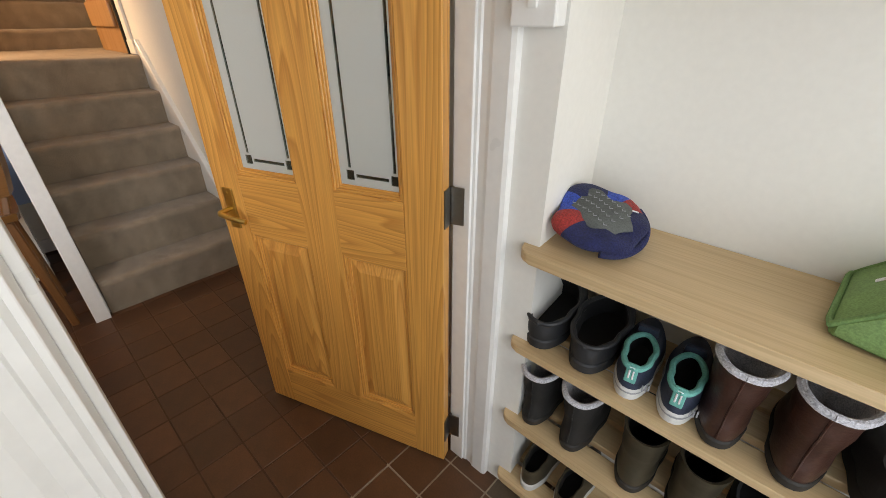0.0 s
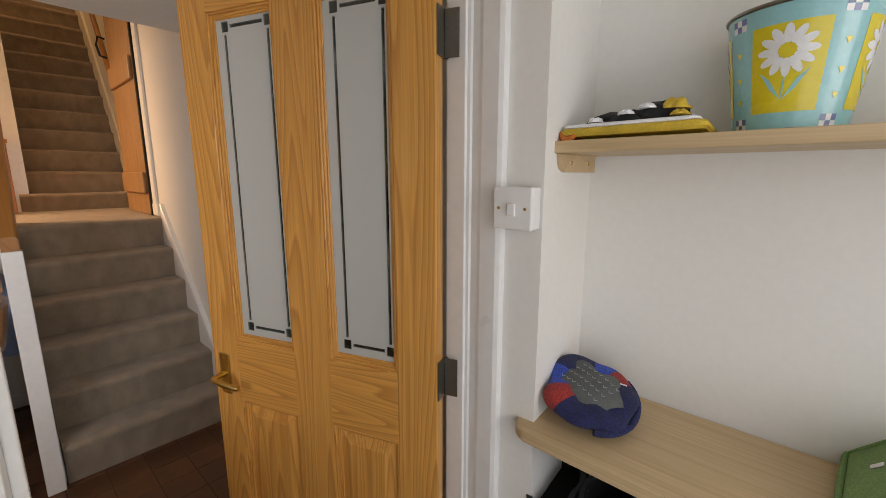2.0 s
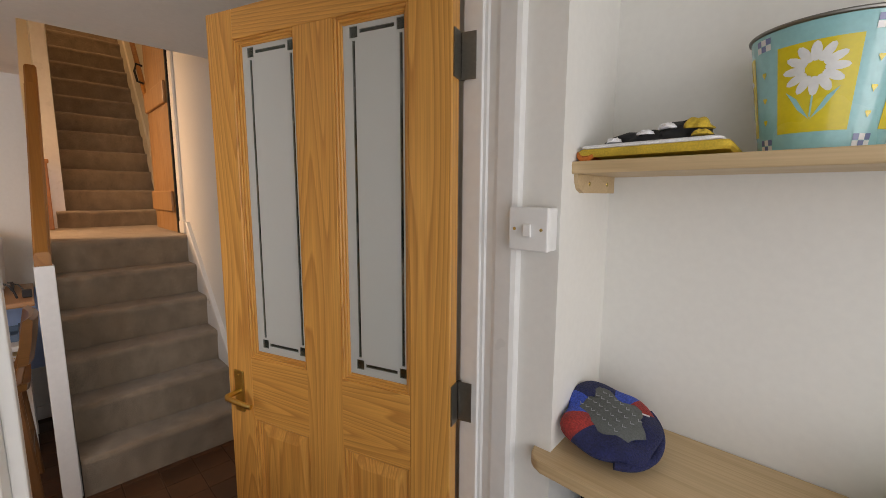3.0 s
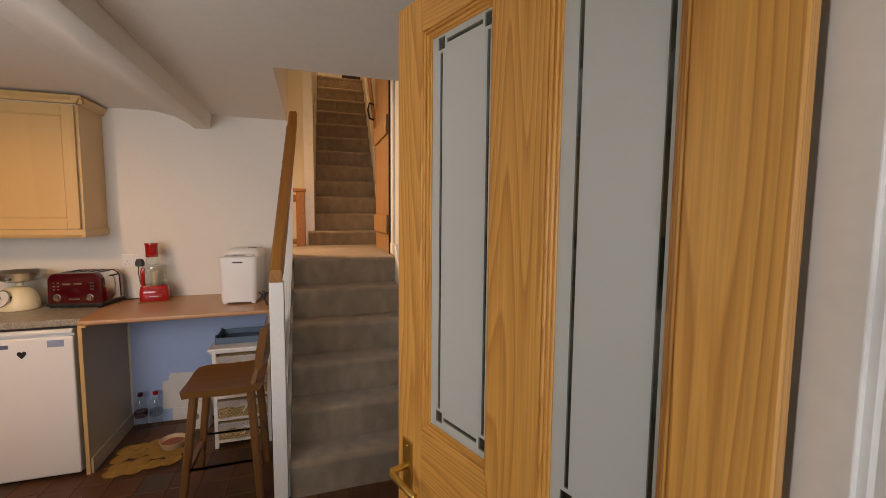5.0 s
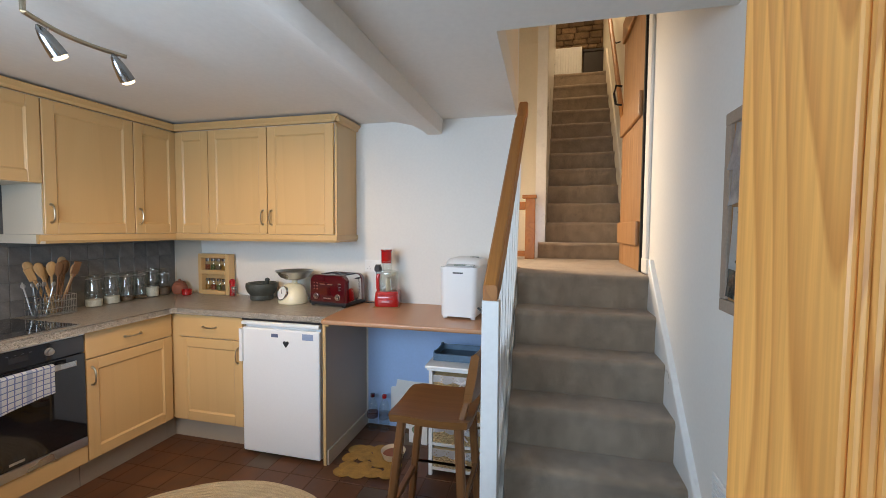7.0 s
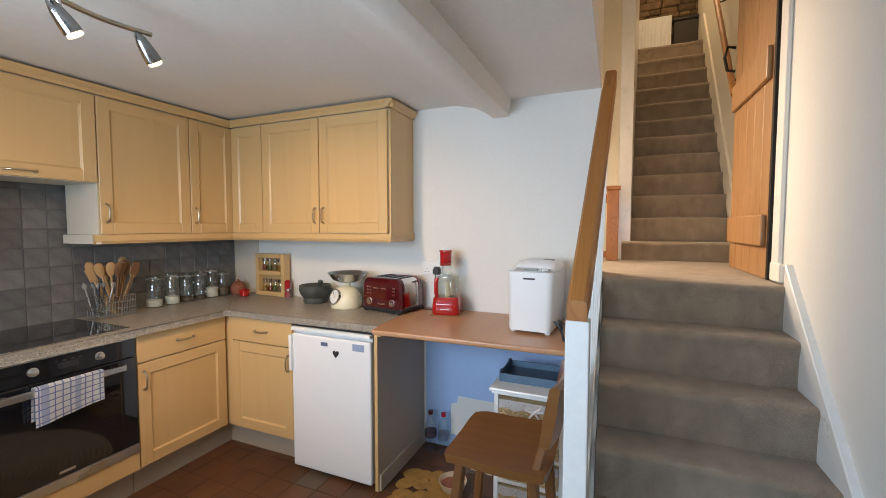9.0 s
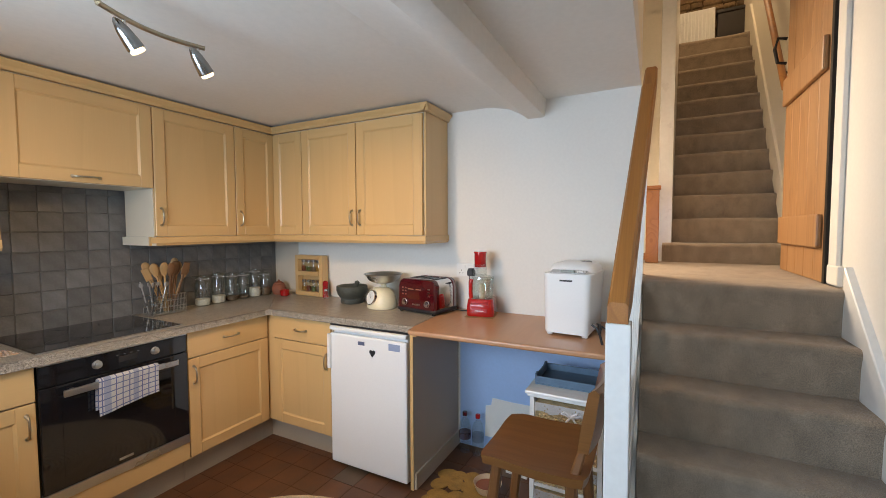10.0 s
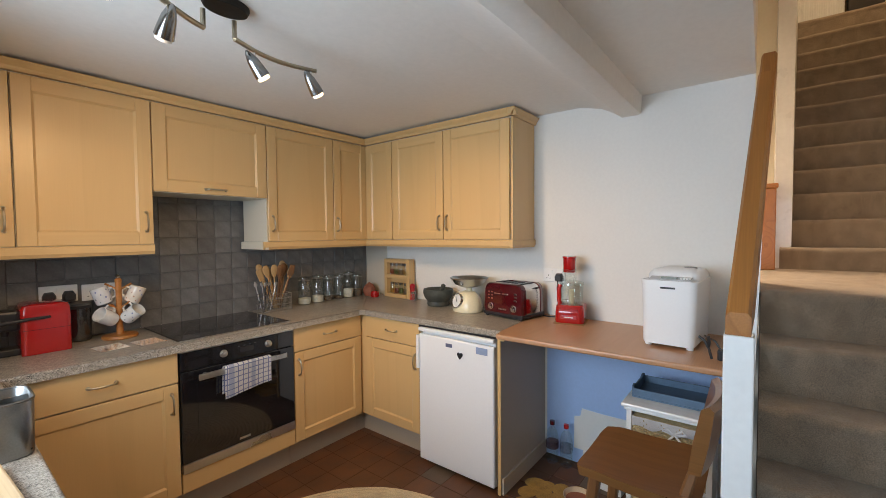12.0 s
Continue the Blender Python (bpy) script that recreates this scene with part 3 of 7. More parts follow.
def moulding(width):
    """Architrave section: (across, out)."""
    return [(0, 0), (0, 0.010), (0.006, 0.016), (0.018, 0.016), (0.022, 0.012), (0.040, 0.014), (0.052, 0.020), (width - 0.012, 0.022), (width - 0.002, 0.018), (width, 0.012), (width, 0)]


frame_1 = thing("door_frame", "white painted softwood door frame with moulded architraves", "door frame", pose(0, 0, 0), kind="structure")
v = Vector((0.9982, 0.0598))
nv = Vector((0.0598, -0.9982))
o = Vector((-0.556, 0.8045))
for z0, z1 in ((0.0, 2.1),):
    part("architrave", loft([[(o.x + a * v.x + b * nv.x, o.y + a * v.y + b * nv.y, z) for a, b in moulding(0.105)] for z in (z0, z1)]), gloss_white, frame_1)
part("jamb", box(-0.600, -0.545, 0.782, 0.806, 0, 2.03, 0.002), gloss_white, frame_1, "white jamb with steel hinges")
part("jamb", box(-0.612, -0.44, 0.012, 0.03, 0, 2.03, 0.002), gloss_white, frame_1)
part("door_stop", box(-0.555, -0.515, 0.03, 0.042, 0, 2.0, 0.002), gloss_white, frame_1)
part("architrave", loft([[(-0.449 + b, 0.022 - a, z) for a, b in moulding(0.085)] for z in (0.0, 2.09)]), gloss_white, frame_1)
part("architrave", loft([[(-0.601 - b, 0.022 - a, z) for a, b in moulding(0.085)] for z in (0.0, 2.09)]), gloss_white, frame_1)
part("head", box(-0.60, -0.45, 0.012, 0.80, 2.012, 2.03), gloss_white, frame_1)
part("architrave", loft([[(-0.449 + b, y, 2.016 + a) for a, b in moulding(0.085)] for y in (-0.06, 0.80)]), gloss_white, frame_1)

SW = Matrix(((v.x, -nv.x, 0, -0.453), (v.y, -nv.y, 0, 0.8085), (0, 0, 1, 1.372), (0, 0, 0, 1)))
switch = thing("light_switch", "white surface-mounted single light switch on the pier", "light switch", SW)
part("back_box", box(-0.001, 0.085, -0.034, 0.0, 0, 0.086, 0.003), white_plastic, switch)
part("plate", box(-0.002, 0.086, -0.044, -0.034, -0.001, 0.087, 0.003), white_plastic, switch)
part("rocker", box(0.034, 0.052, -0.049, -0.043, 0.030, 0.056, 0.002), white_plastic, switch, m=pose(0, 0, 0, 3))
for x in (0.012, 0.072):
    part("screw", lathe([(0.0035, 0), (0.003, 0.0015), (0.0, 0.002)], 8), brass, switch, m=pose(x, -0.044, 0.043, 90))


# ---- kitchen units ----
def bow_handle(parent, x, z, y=0.0, upright=True, L=0.096):
    """Bow handle on the face y, standing out towards -y."""
    pts = [(-L / 2, 0, 0), (-L / 2 + 0.004, -0.014, 0), (-L / 2 + 0.018, -0.024, 0), (0, -0.028, 0), (L / 2 - 0.018, -0.024, 0), (L / 2 - 0.004, -0.014, 0), (L / 2, 0, 0)]
    bm = joined(tube(pts, 0.0045, 8, [0.007, 0.0055, 0.0042, 0.005, 0.0042, 0.0055, 0.007]), lathe([(0.009, 0), (0.008, 0.003)], 10), lathe([(0.009, 0), (0.008, 0.003)], 10))
    bm.verts.ensure_lookup_table()
    n = len(bm.verts)
    for i, s in ((n - 40, -1), (n - 20, 1)):
        for vert in bm.verts[i:i + 20]:
            vert.co = Vector((s * L / 2 + vert.co.x, -vert.co.z, vert.co.y))
    m = Matrix.Translation((x, y, z)) @ (pose(0, 0, 0, 0, 90, 0) if upright else Matrix.Identity(4))
    return part("handle", bm, nickel, parent, "bowed brushed nickel handle", True, m)


def shaker_door(parent, x0, x1, z0, z1, name="door", T=0.020, rail=0.062):
    """Framed door, front face at y = -T, with a recessed panel."""
    g = 0.0022
    a, b, lo, hi = x0 + g, x1 - g, z0 + g, z1 - g
    rail = min(rail, (b - a) * 0.3, (hi - lo) * 0.3)
    c, e, f, h = a + rail, b - rail, lo + rail, hi - rail
    door = part(name, box(a + 0.004, b - 0.004, -T + 0.011, 0, lo + 0.004, hi - 0.004), maple_z, parent)
    part("stile", box(a, c, -T, -0.0005, lo, hi, 0.002, 1), maple_z, door)
    part("stile", box(e, b, -T, -0.0005, lo, hi, 0.002, 1), maple_z, door)
    part("rail", box(c, e, -T + 0.0003, -0.0005, lo, f, 0.002, 1), maple_x, door)
    part("rail", box(c, e, -T + 0.0003, -0.0005, h, hi, 0.002, 1), maple_x, door)
    part("panel", loft([[(c - 0.001, -T + 0.002, f - 0.001), (e + 0.001, -T + 0.002, f - 0.001), (e + 0.001, -T + 0.002, h + 0.001), (c - 0.001, -T + 0.002, h + 0.001)],
                        [(c + 0.008, -T + 0.009, f + 0.008), (e - 0.008, -T + 0.009, f + 0.008), (e - 0.008, -T + 0.009, h - 0.008), (c + 0.008, -T + 0.009, h - 0.008)]], False, True), maple_z, door)
    return door


def base_unit(name, label, m, w, handle, drawer=True, depth=0.555):
    u = thing(name, label, "kitchen cabinet", m, "base units")
    part("body", box(0, w, 0.001, depth, 0.15, 0.868), cream_melamine, u)
    d = shaker_door(u, 0, w, 0.152, 0.715 if drawer else 0.865)
    bow_handle(d, 0.032 if handle == "l" else w - 0.032, 0.62, -0.02)
    if drawer:
        dr = part("drawer_front", box(0.0015, w - 0.0015, -0.02, 0, 0.719, 0.865, 0.003), maple_x, u)
        bow_handle(dr, w / 2, 0.792, -0.02, False)
    part("plinth", box(0, w, 0.05, 0.066, 0.0, 0.15), plinth_board, u)
    return u


def wall_unit(name, label, m, w, z0, z1, doors, depth=0.30):
    """doors: (x0, x1, handle side or 'b' for a flap)."""
    u = thing(name, label, "kitchen cabinet", m, "wall units")
    part("body", box(0, w, 0.001, depth, z0, z1), cream_melamine, u)
    for x0, x1, side in doors:
        d = shaker_door(u, x0, x1, z0, z1 - 0.006)
        if side == "b":
            bow_handle(d, (x0 + x1) / 2, z0 + 0.030, -0.02, False, 0.11)
        elif side:
            bow_handle(d, x0 + 0.032 if side == "l" else x1 - 0.032, z0 + 0.115, -0.02)
    return u


FY, FX = -2.128, -3.070       # carcass fronts of the two runs
SOUTH = lambda x, y=FY: pose(x, y, 0, 0, 0, 180)
WEST = lambda y, x=FX: pose(x, y, 0, 0, 0, 90)
base_unit("base_cabinet", "maple drawer-line cabinet beside the oven", SOUTH(-1.30), 0.585, "r")
base_unit("base_cabinet", "maple drawer-line cabinet in the kitchen corner", SOUTH(-2.512), 0.530, "l")
base_unit("base_cabinet", "maple drawer-line cabinet beside the fridge", WEST(-2.062), 0.497, "r", depth=0.53)
corner = thing("corner_post", "maple corner post between the two cabinet runs", "kitchen cabinet", pose(0, 0, 0))
part("post", joined(box(FX - 0.02, FX + 0.012, FY - 0.03, -2.064, 0.15, 0.868, 0.002)), maple_z, corner)
part("plinth", box(FX - 0.066, FX - 0.05, FY - 0.05, -2.06, 0, 0.15), plinth_board, corner)
part("plinth", box(FX - 0.066, -3.041, FY - 0.066, FY - 0.05, 0, 0.15), plinth_board, corner)

# wall units
UY, UX = -2.352, -3.322
Z0, Z1 = 1.395, 2.132
wall_unit("wall_cabinet", "maple wall cabinet with one door", SOUTH(-0.90, UY), 0.475, Z0, Z1, [(0, 0.475, "r")])
wall_unit("wall_cabinet", "maple wall cabinet above the mug tree", SOUTH(-1.377, UY), 0.496, Z0, Z1, [(0, 0.496, "r")])
wall_unit("extractor_cabinet", "shorter maple flap cabinet over the hob", SOUTH(-1.875, UY), 0.614, 1.668, Z1, [(0, 0.614, "b")])
wall_unit("wall_cabinet", "maple wall cabinet over the utensils", SOUTH(-2.491, UY), 0.505, Z0, Z1, [(0, 0.505, "l")])
wall_unit("wall_cabinet", "narrow maple wall cabinet in the corner", SOUTH(-2.998, UY), 0.322, Z0, Z1, [(0, 0.322, "l")])
wall_unit("wall_cabinet", "maple wall cabinet over the spice rack", WEST(-2.330, UX), 0.286, Z0, Z1, [(0, 0.286, "")], 0.288)
wall_unit("wall_cabinet", "two-door maple wall cabinet ending the run", WEST(-2.042, UX), 0.985, Z0, Z1, [(0, 0.482, "r"), (0.484, 0.985, "l")], 0.288)
CORN = [(0.0, 0.0), (-0.024, 0.0), (-0.028, 0.008), (-0.030, 0.016), (-0.044, 0.032), (-0.048, 0.038), (-0.048, 0.043), (0.0, 0.043)]
PELM = [(-0.002, 0), (-0.018, 0.0), (-0.022, -0.006), (-0.022, -0.034), (-0.016, -0.042), (-0.012, -0.050), (-0.002, -0.050)]
cornice = thing("cornice", "maple cornice moulding along the wall cabinets", "moulding", pose(0, 0, 0))
part("length", loft([[(x, UY - o_, Z1 + z) for o_, z in CORN] for x in (-0.9, UX + 0.0)]), maple_x, cornice)
part("length", loft([[(UX - o_, y, Z1 + z) for o_, z in CORN] for y in (UY, -1.057 + 0.048)]), maple_x, cornice)
part("return", loft([[(x, -1.057 - o_, Z1 + z) for o_, z in CORN] for x in (UX + 0.046, XW + 0.002)]), maple_x, cornice)
pelmet = thing("pelmet", "maple light pelmet under the wall cabinets", "moulding", pose(0, 0, 0))
part("length", loft([[(x, UY - o_, Z0 + z) for o_, z in PELM] for x in (-0.9, -1.873)]), maple_x, pelmet)
part("length", loft([[(x, UY - o_, Z0 + z) for o_, z in PELM] for x in (-2.46, UX - 0.0)]), maple_x, pelmet)
part("return", box(-2.491, -2.47, -2.65, UY + 0.02, Z0 - 0.05, Z0 - 0.001), cream_melamine, pelmet)
part("length", loft([[(UX - o_, y, Z0 + z) for o_, z in PELM] for y in (UY, -1.057 + 0.02)]), maple_x, pelmet)
part("return", loft([[(x, -1.057 - o_, Z0 + z) for o_, z in PELM] for x in (UX + 0.02, XW + 0.002)]), maple_x, pelmet)
part("end_panel", box(XW + 0.003, UX - 0.0005, -1.056, -1.044, Z0, Z1), maple_z, pelmet)


# worktops: bullnosed front edges
def worktop(name, label, outline, z0, z1, material):
    t = thing(name, label, "worktop", pose(0, 0, 0))
    part("slab", prism(outline, z0, z1, 0.009, 3), material, t)
    return t


wt = thing("worktop", "speckled beige laminate worktop turning the corner", "worktop", pose(0, 0, 0))
part("length", prism([(-0.602, YS + 0.002), (-0.602, -2.084), (-3.005, -2.084), (-3.0195, -2.070), (XW + 0.002, YS + 0.002)], 0.870, 0.910, 0.009, 3), granite, wt)
part("length", prism([(-3.0205, -2.069), (-3.035, -2.055), (-3.035, -0.966), (XW + 0.002, -1.01), (XW + 0.002, YS + 0.0035)], 0.870, 0.910, 0.009, 3), granite, wt)
part("joint_strip", prism([(-3.0170, -2.075), (-3.0230, -2.070), (XW + 0.003, YS + 0.009), (XW + 0.007, YS + 0.003)], 0.874, 0.9102), granite, wt)
worktop("worktop", "speckled laminate worktop under the kitchen window", [(-0.602, -0.035), (-0.602, -2.080), (-1.293, -2.080), (-1.293, -0.20), (-1.12, -0.035)], 0.870, 0.910, granite)
bar = worktop("breakfast_bar", "brown wood-effect breakfast bar beside the worktop", [(-3.045, -0.963), (-2.965, -0.955), (-2.955, -0.94), (-2.975, 0.045), (XW + 0.002, 0.045), (XW + 0.002, -1.006)], 0.884, 0.911, plank_floor)
part("batten", box(XW + 0.004, XW + 0.03, -0.95, 0.04, 0.845, 0.8838, 0.002), maple_x, bar, "wall batten under the bar")
side = thing("sink_units", "maple cabinets below the kitchen window", "kitchen cabinet", pose(-1.235, -0.10, 0, 0, 0, -90), "base units")
part("body", box(0, 1.96, 0.001, 0.60, 0.0, 0.868), cream_melamine, side)
for i in range(3):
    d = shaker_door(side, i * 0.65, i * 0.65 + 0.648, 0.152, 0.865)
    bow_handle(d, i * 0.65 + 0.05, 0.7, -0.02)

panel = thing("end_panel", "grey-beige melamine end panel beside the fridge", "panel", pose(0, 0, 0))
part("board", box(XW + 0.002, -3.038, -0.985, -0.968, 0.0, 0.868), melamine, panel)
part("edging", box(-3.038, -3.034, -0.986, -0.967, 0.0, 0.868), maple_z, panel)
part("skirting", box(XW + 0.01, -3.045, -0.967, -0.955, 0.0, 0.09), melamine, panel)
part("bracket", box(-3.07, -3.032, -0.967, -0.945, 0.855, 0.883, 0.002), maple_x, panel)


# ---- oven, hob and towel ----
def oven():
    u = thing("oven", "black glass built-in oven with steel trim under the worktop", "oven", SOUTH(-1.890))
    W = 0.618
    part("body", box(0.01, W - 0.01, 0.0, 0.53, 0.16, 0.862), grey_plastic, u)
    part("control_panel", box(0.002, W - 0.002, -0.022, 0, 0.766, 0.858, 0.002), black_glass, u)
    part("trim", box(0.0, W, -0.024, 0.0, 0.858, 0.866, 0.001), steel, u)
    door = part("oven_door", box(0.002, W - 0.002, -0.026, 0, 0.300, 0.762, 0.003), black_glass, u)
    part("window", box(0.075, W - 0.075, -0.0275, -0.0255, 0.35, 0.690, 0.001), black_glass, door)
    part("trim", box(0.002, W - 0.002, -0.028, 0, 0.252, 0.298, 0.002), steel, u)
    part("logo", box(W / 2 - 0.03, W / 2 + 0.03, -0.0268, -0.0255, 0.318, 0.330), steel, door)
    handle = part("handle", box(0.070, W - 0.070, -0.070, -0.056, 0.714, 0.745, 0.004), steel, door, "flat steel bar handle")
    for x in (0.11, W - 0.11):
        part("standoff", box(x - 0.008, x + 0.008, -0.054, -0.024, 0.725, 0.739, 0.002), steel, handle)
    for x in (0.208, 0.455):
        knob = part("knob", lathe([(0.020, 0), (0.020, 0.004), (0.015, 0.006), (0.014, 0.020), (0.0, 0.024)], 20), steel, u, "round steel knob", True, pose(x, -0.022, 0.812, 90))
    part("display", box(0.295, 0.372, -0.0235, -0.0215, 0.797, 0.824), black_plastic, u)
    for i in range(4):
        part("mark", box(0.285 + i * 0.03, 0.295 + i * 0.03, -0.0232, -0.0215, 0.832, 0.834), grey_plastic, u)
    part("filler", box(0.0, W, -0.02, 0.0, 0.152, 0.250, 0.002), maple_x, u, "plain maple strip under the oven")
    part("plinth", box(0, W, 0.05, 0.066, 0.0, 0.15), plinth_board, u)
    return u


oven()
hob = thing("hob", "black ceramic glass hob with a slim steel edge", "hob", pose(-1.895, -2.64, 0.911, 0, 0, 0))
part("glass", box(-0.60, 0.0, 0.0, 0.52, 0.0, 0.007, 0.002), black_glass, hob)
part("edge", box(-0.602, 0.002, 0.52, 0.523, 0, 0.006), steel, hob)
part("edge", box(-0.602, 0.002, -0.003, 0, 0, 0.006), steel, hob)
for x, y, r in ((-0.15, 0.14, 0.09), (-0.45, 0.14, 0.07), (-0.15, 0.38, 0.07), (-0.45, 0.38, 0.09)):
    part("ring", lathe([(r, 0), (r, 0.0003), (r - 0.002, 0.0003), (r - 0.002, 0)], 36, False, False), black_plastic, hob, m=pose(x, y, 0.0071))


def check_towel():
    """A folded tea towel hung over the oven handle."""
    t = thing("tea_towel", "white and blue checked tea towel over the oven handle", "towel", SOUTH(-1.890) @ pose(0.190, -0.062, 0.744))
    nx, nz = 54, 72
    L = 0.318
    bm = bmesh.new()
    rows = []
    for j in range(nz + 1):
        s = -0.155 + L * j / nz
        row = []
        for i in range(nx + 1):
            x = 0.252 * i / nx
            wave = 0.004 * math.sin(26 * x + 0.6) + 0.002 * math.sin(55 * x)
            drop = abs(s)
            if drop < 0.016:
                y, z = 0.016 * math.sin(s / 0.016 * 1.4) * -1, 0.005 + 0.008 * math.cos(s / 0.016 * 1.4)
            else:
                y, z = -math.copysign(0.0165 + wave * min(drop * 8, 1) * (1 if s > 0 else 0.2), s), 0.004 - (drop - 0.016)
            tilt = 0.03 * (i / nx - 0.5) * (1 if s > 0 else 0.3) * min(drop * 6, 1)
            row.append(bm.verts.new((x + 0.004 * math.sin(12 * z), y, z + tilt)))
        rows.append(row)
    for j in range(nz):
        for i in range(nx):
            f = bm.faces.new((rows[j][i], rows[j][i + 1], rows[j + 1][i + 1], rows[j + 1][i]))
            band = 4 <= i <= 9 or 30 <= i <= 34
            f.material_index = 1 if band and (j % 6 != 3) else (2 if i % 6 == 2 or j % 6 == 3 else 0)
    extra = bmesh.ops.extrude_face_region(bm, geom=bm.faces[:])
    part("cloth", bm, [white_cloth, pale_stripe, blue_stripe], t, smooth=True)
    return t


def fridge():
    u = thing("fridge", "white under-counter fridge with small magnets on its door", "fridge", WEST(-1.553, -3.052))
    W = 0.545
    part("body", box(0.004, W - 0.004, 0.012, 0.55, 0.015, 0.845, 0.004), appliance_white, u)
    part("top", box(0.0, W, -0.025, 0.55, 0.832, 0.856, 0.006), appliance_white, u)
    door = part("fridge_door", box(0.0, W, -0.02, 0.008, 0.02, 0.815, 0.010, 3), appliance_white, u)
    part("grip", loft([[(x, y, z) for x, y in ((-0.016, -0.002), (-0.018, -0.02), (-0.008, -0.036), (0.012, -0.036), (0.014, -0.018))] for z in (0.60, 0.61, 0.795, 0.805)]), appliance_white, door, "moulded white grip", True)
    part("magnet", box(0.215, 0.262, -0.0225, -0.0195, 0.765, 0.786, 0.0007, 1), surface("blue_magnet", (0.10, 0.12, 0.2), 0.5), door, "small dark magnet")
    part("magnet", box(0.43, 0.505, -0.0225, -0.0195, 0.760, 0.798, 0.0007, 1), surface("pale_magnet", (0.28, 0.35, 0.5), 0.4), door, "pale blue badge")
    heart = [(0.0, -0.022), (0.012, -0.008), (0.020, 0.004), (0.018, 0.015), (0.008, 0.019), (0.0, 0.011), (-0.008, 0.019), (-0.018, 0.015), (-0.020, 0.004), (-0.012, -0.008)]
    part("heart_magnet", loft([[(0.318 + a, y, 0.728 + b) for a, b in heart] for y in (-0.0195, -0.0235)]), black_plastic, door, "small black heart magnet")
    return u


fridge()
# Shade above the fridge is put in as a black strip.
structure("gap_shade_strip", box(-3.06, -3.045, -1.56, -0.99, 0.857, 0.869), black_plastic, "black strip standing for the shade under the worktop", "trim")


# ---- splashback tiles ----
def splashback():
    """Square slate-blue tiles on the south wall."""
    back = structure("splashback", box(XW + 0.012, -0.62, YS, YS + 0.006, 0.912, 1.70), tile_grout, "dark grout behind slate-blue square tiles", "tiles")
    p, g = 0.1045, 0.0018
    rng = random.Random(11)
    meshes = []
    for k in range(4):
        bm = box(g, p - g, 0, 0.006, g, p - g, 0.0018, 1)
        for vtx in bm.verts:
            if vtx.co.y > 0.004:
                vtx.co.y += rng.uniform(-0.0008, 0.0008)
        me = bpy.data.meshes.new("wall_tile")
        bmesh.ops.recalc_face_normals(bm, faces=bm.faces)
        bm.to_mesh(me)
        bm.free()
        me.materials.append(slate_tile)
        meshes.append(me)
    for i in range(-15, 15):
        for j in range(8):
            x, z = -1.997 - i * p - p, 0.903 + j * p
            if x < XW + 0.012 - 0.05 or x > -0.7:
                continue
            over = -2.50 < x + p / 2 < -1.87
            if z > 1.36 and not over or z > 1.66:
                continue
            ob = new("wall_tile", meshes[rng.randrange(4)])
            ob.parent = back
            ob.location = (x, YS + 0.0045, z)
            ob.rotation_euler = (rng.uniform(-0.006, 0.006), 0, rng.uniform(-0.006, 0.006))
    structure("splashback_end", box(XW, XW + 0.008, YS + 0.01, -2.42, 0.912, 1.345), surface("pale_tile", (0.60, 0.54, 0.45), 0.45), "pale upstand beside the tiles", "tiles")



# ---- porch shelves ----
lower = thing("shoe_shelf", "pale oak shoe shelves with rounded ends, full of footwear", "shelf", pose(0, 0, 0))
part("top_board", prism(arc(-0.365, 0.812, 0.037, 270, 180, 8) + [(-0.402, 0.838), (-0.384, 0.846), (-0.384, 1.095), (1.0, 1.095), (1.0, 0.775)], 0.902, 0.930, 0.005, 2), shelf_oak, lower)
for z in (0.648, 0.362, 0.075):
    part("slat", prism(arc(-0.375, 0.815, 0.032, 270, 180, 8) + [(-0.407, 0.835), (-0.384, 0.846), (-0.384, 0.862), (1.0, 0.862), (1.0, 0.783)], z - 0.022, z, 0.004, 2), shelf_oak, lower)
    for y in (0.885, 0.985):
        part("slat", box(-0.383, 1.0, y, y + 0.085, z - 0.022, z, 0.003), shelf_oak, lower)
for z in (0.902, 0.626, 0.340):
    part("batten", box(-0.384, -0.364, 0.86, 1.09, z - 0.045, z - 0.0005, 0.003), shelf_oak, lower)
part("end_upright", box(0.98, 1.0, 0.79, 1.095, 0, 0.902), shelf_oak, lower)

upper = thing("wall_shelf", "pale oak wall shelf on a screwed side batten", "shelf", pose(0, 0, 0))
part("board", box(-0.384, 1.0, 0.861, 1.096, 1.527, 1.552, 0.003), shelf_oak, upper)
bat = part("batten", loft([[(x, y, z) for y, z in [(1.06, 1.5265), (1.06, 1.488), (0.905, 1.488), (0.885, 1.496), (0.876, 1.510), (0.873, 1.5265)]] for x in (-0.3835, -0.360)]), shelf_oak, upper)
for y in (0.93, 1.02):
    part("screw", lathe([(0.005, 0), (0.004, 0.001), (0.0, 0.0014)], 10), brass, bat, m=pose(-0.360, y, 1.508, 0, 90))
part("end_batten", box(0.97, 0.999, 0.88, 1.09, 1.488, 1.5265), shelf_oak, upper)


# ---- footwear ----
def foot(L, W, n=36, waist=0.82):
    """Sole outline from the heel (y = 0) to the toe (y = L)."""
    pts = []
    for i in range(n):
        a = 2 * math.pi * i / n
        t = 0.5 - 0.5 * math.cos(a)
        y = L * t
        w = W / 2 * (math.sin(math.pi * t ** 0.85) ** 0.5 if 0 < t < 1 else 0)
        w *= 1 - (1 - waist) * math.exp(-((t - 0.38) / 0.14) ** 2) - 0.10 * math.exp(-((t - 0.12) / 0.12) ** 2)
        pts.append((math.copysign(w, math.sin(a)), y))
    return pts


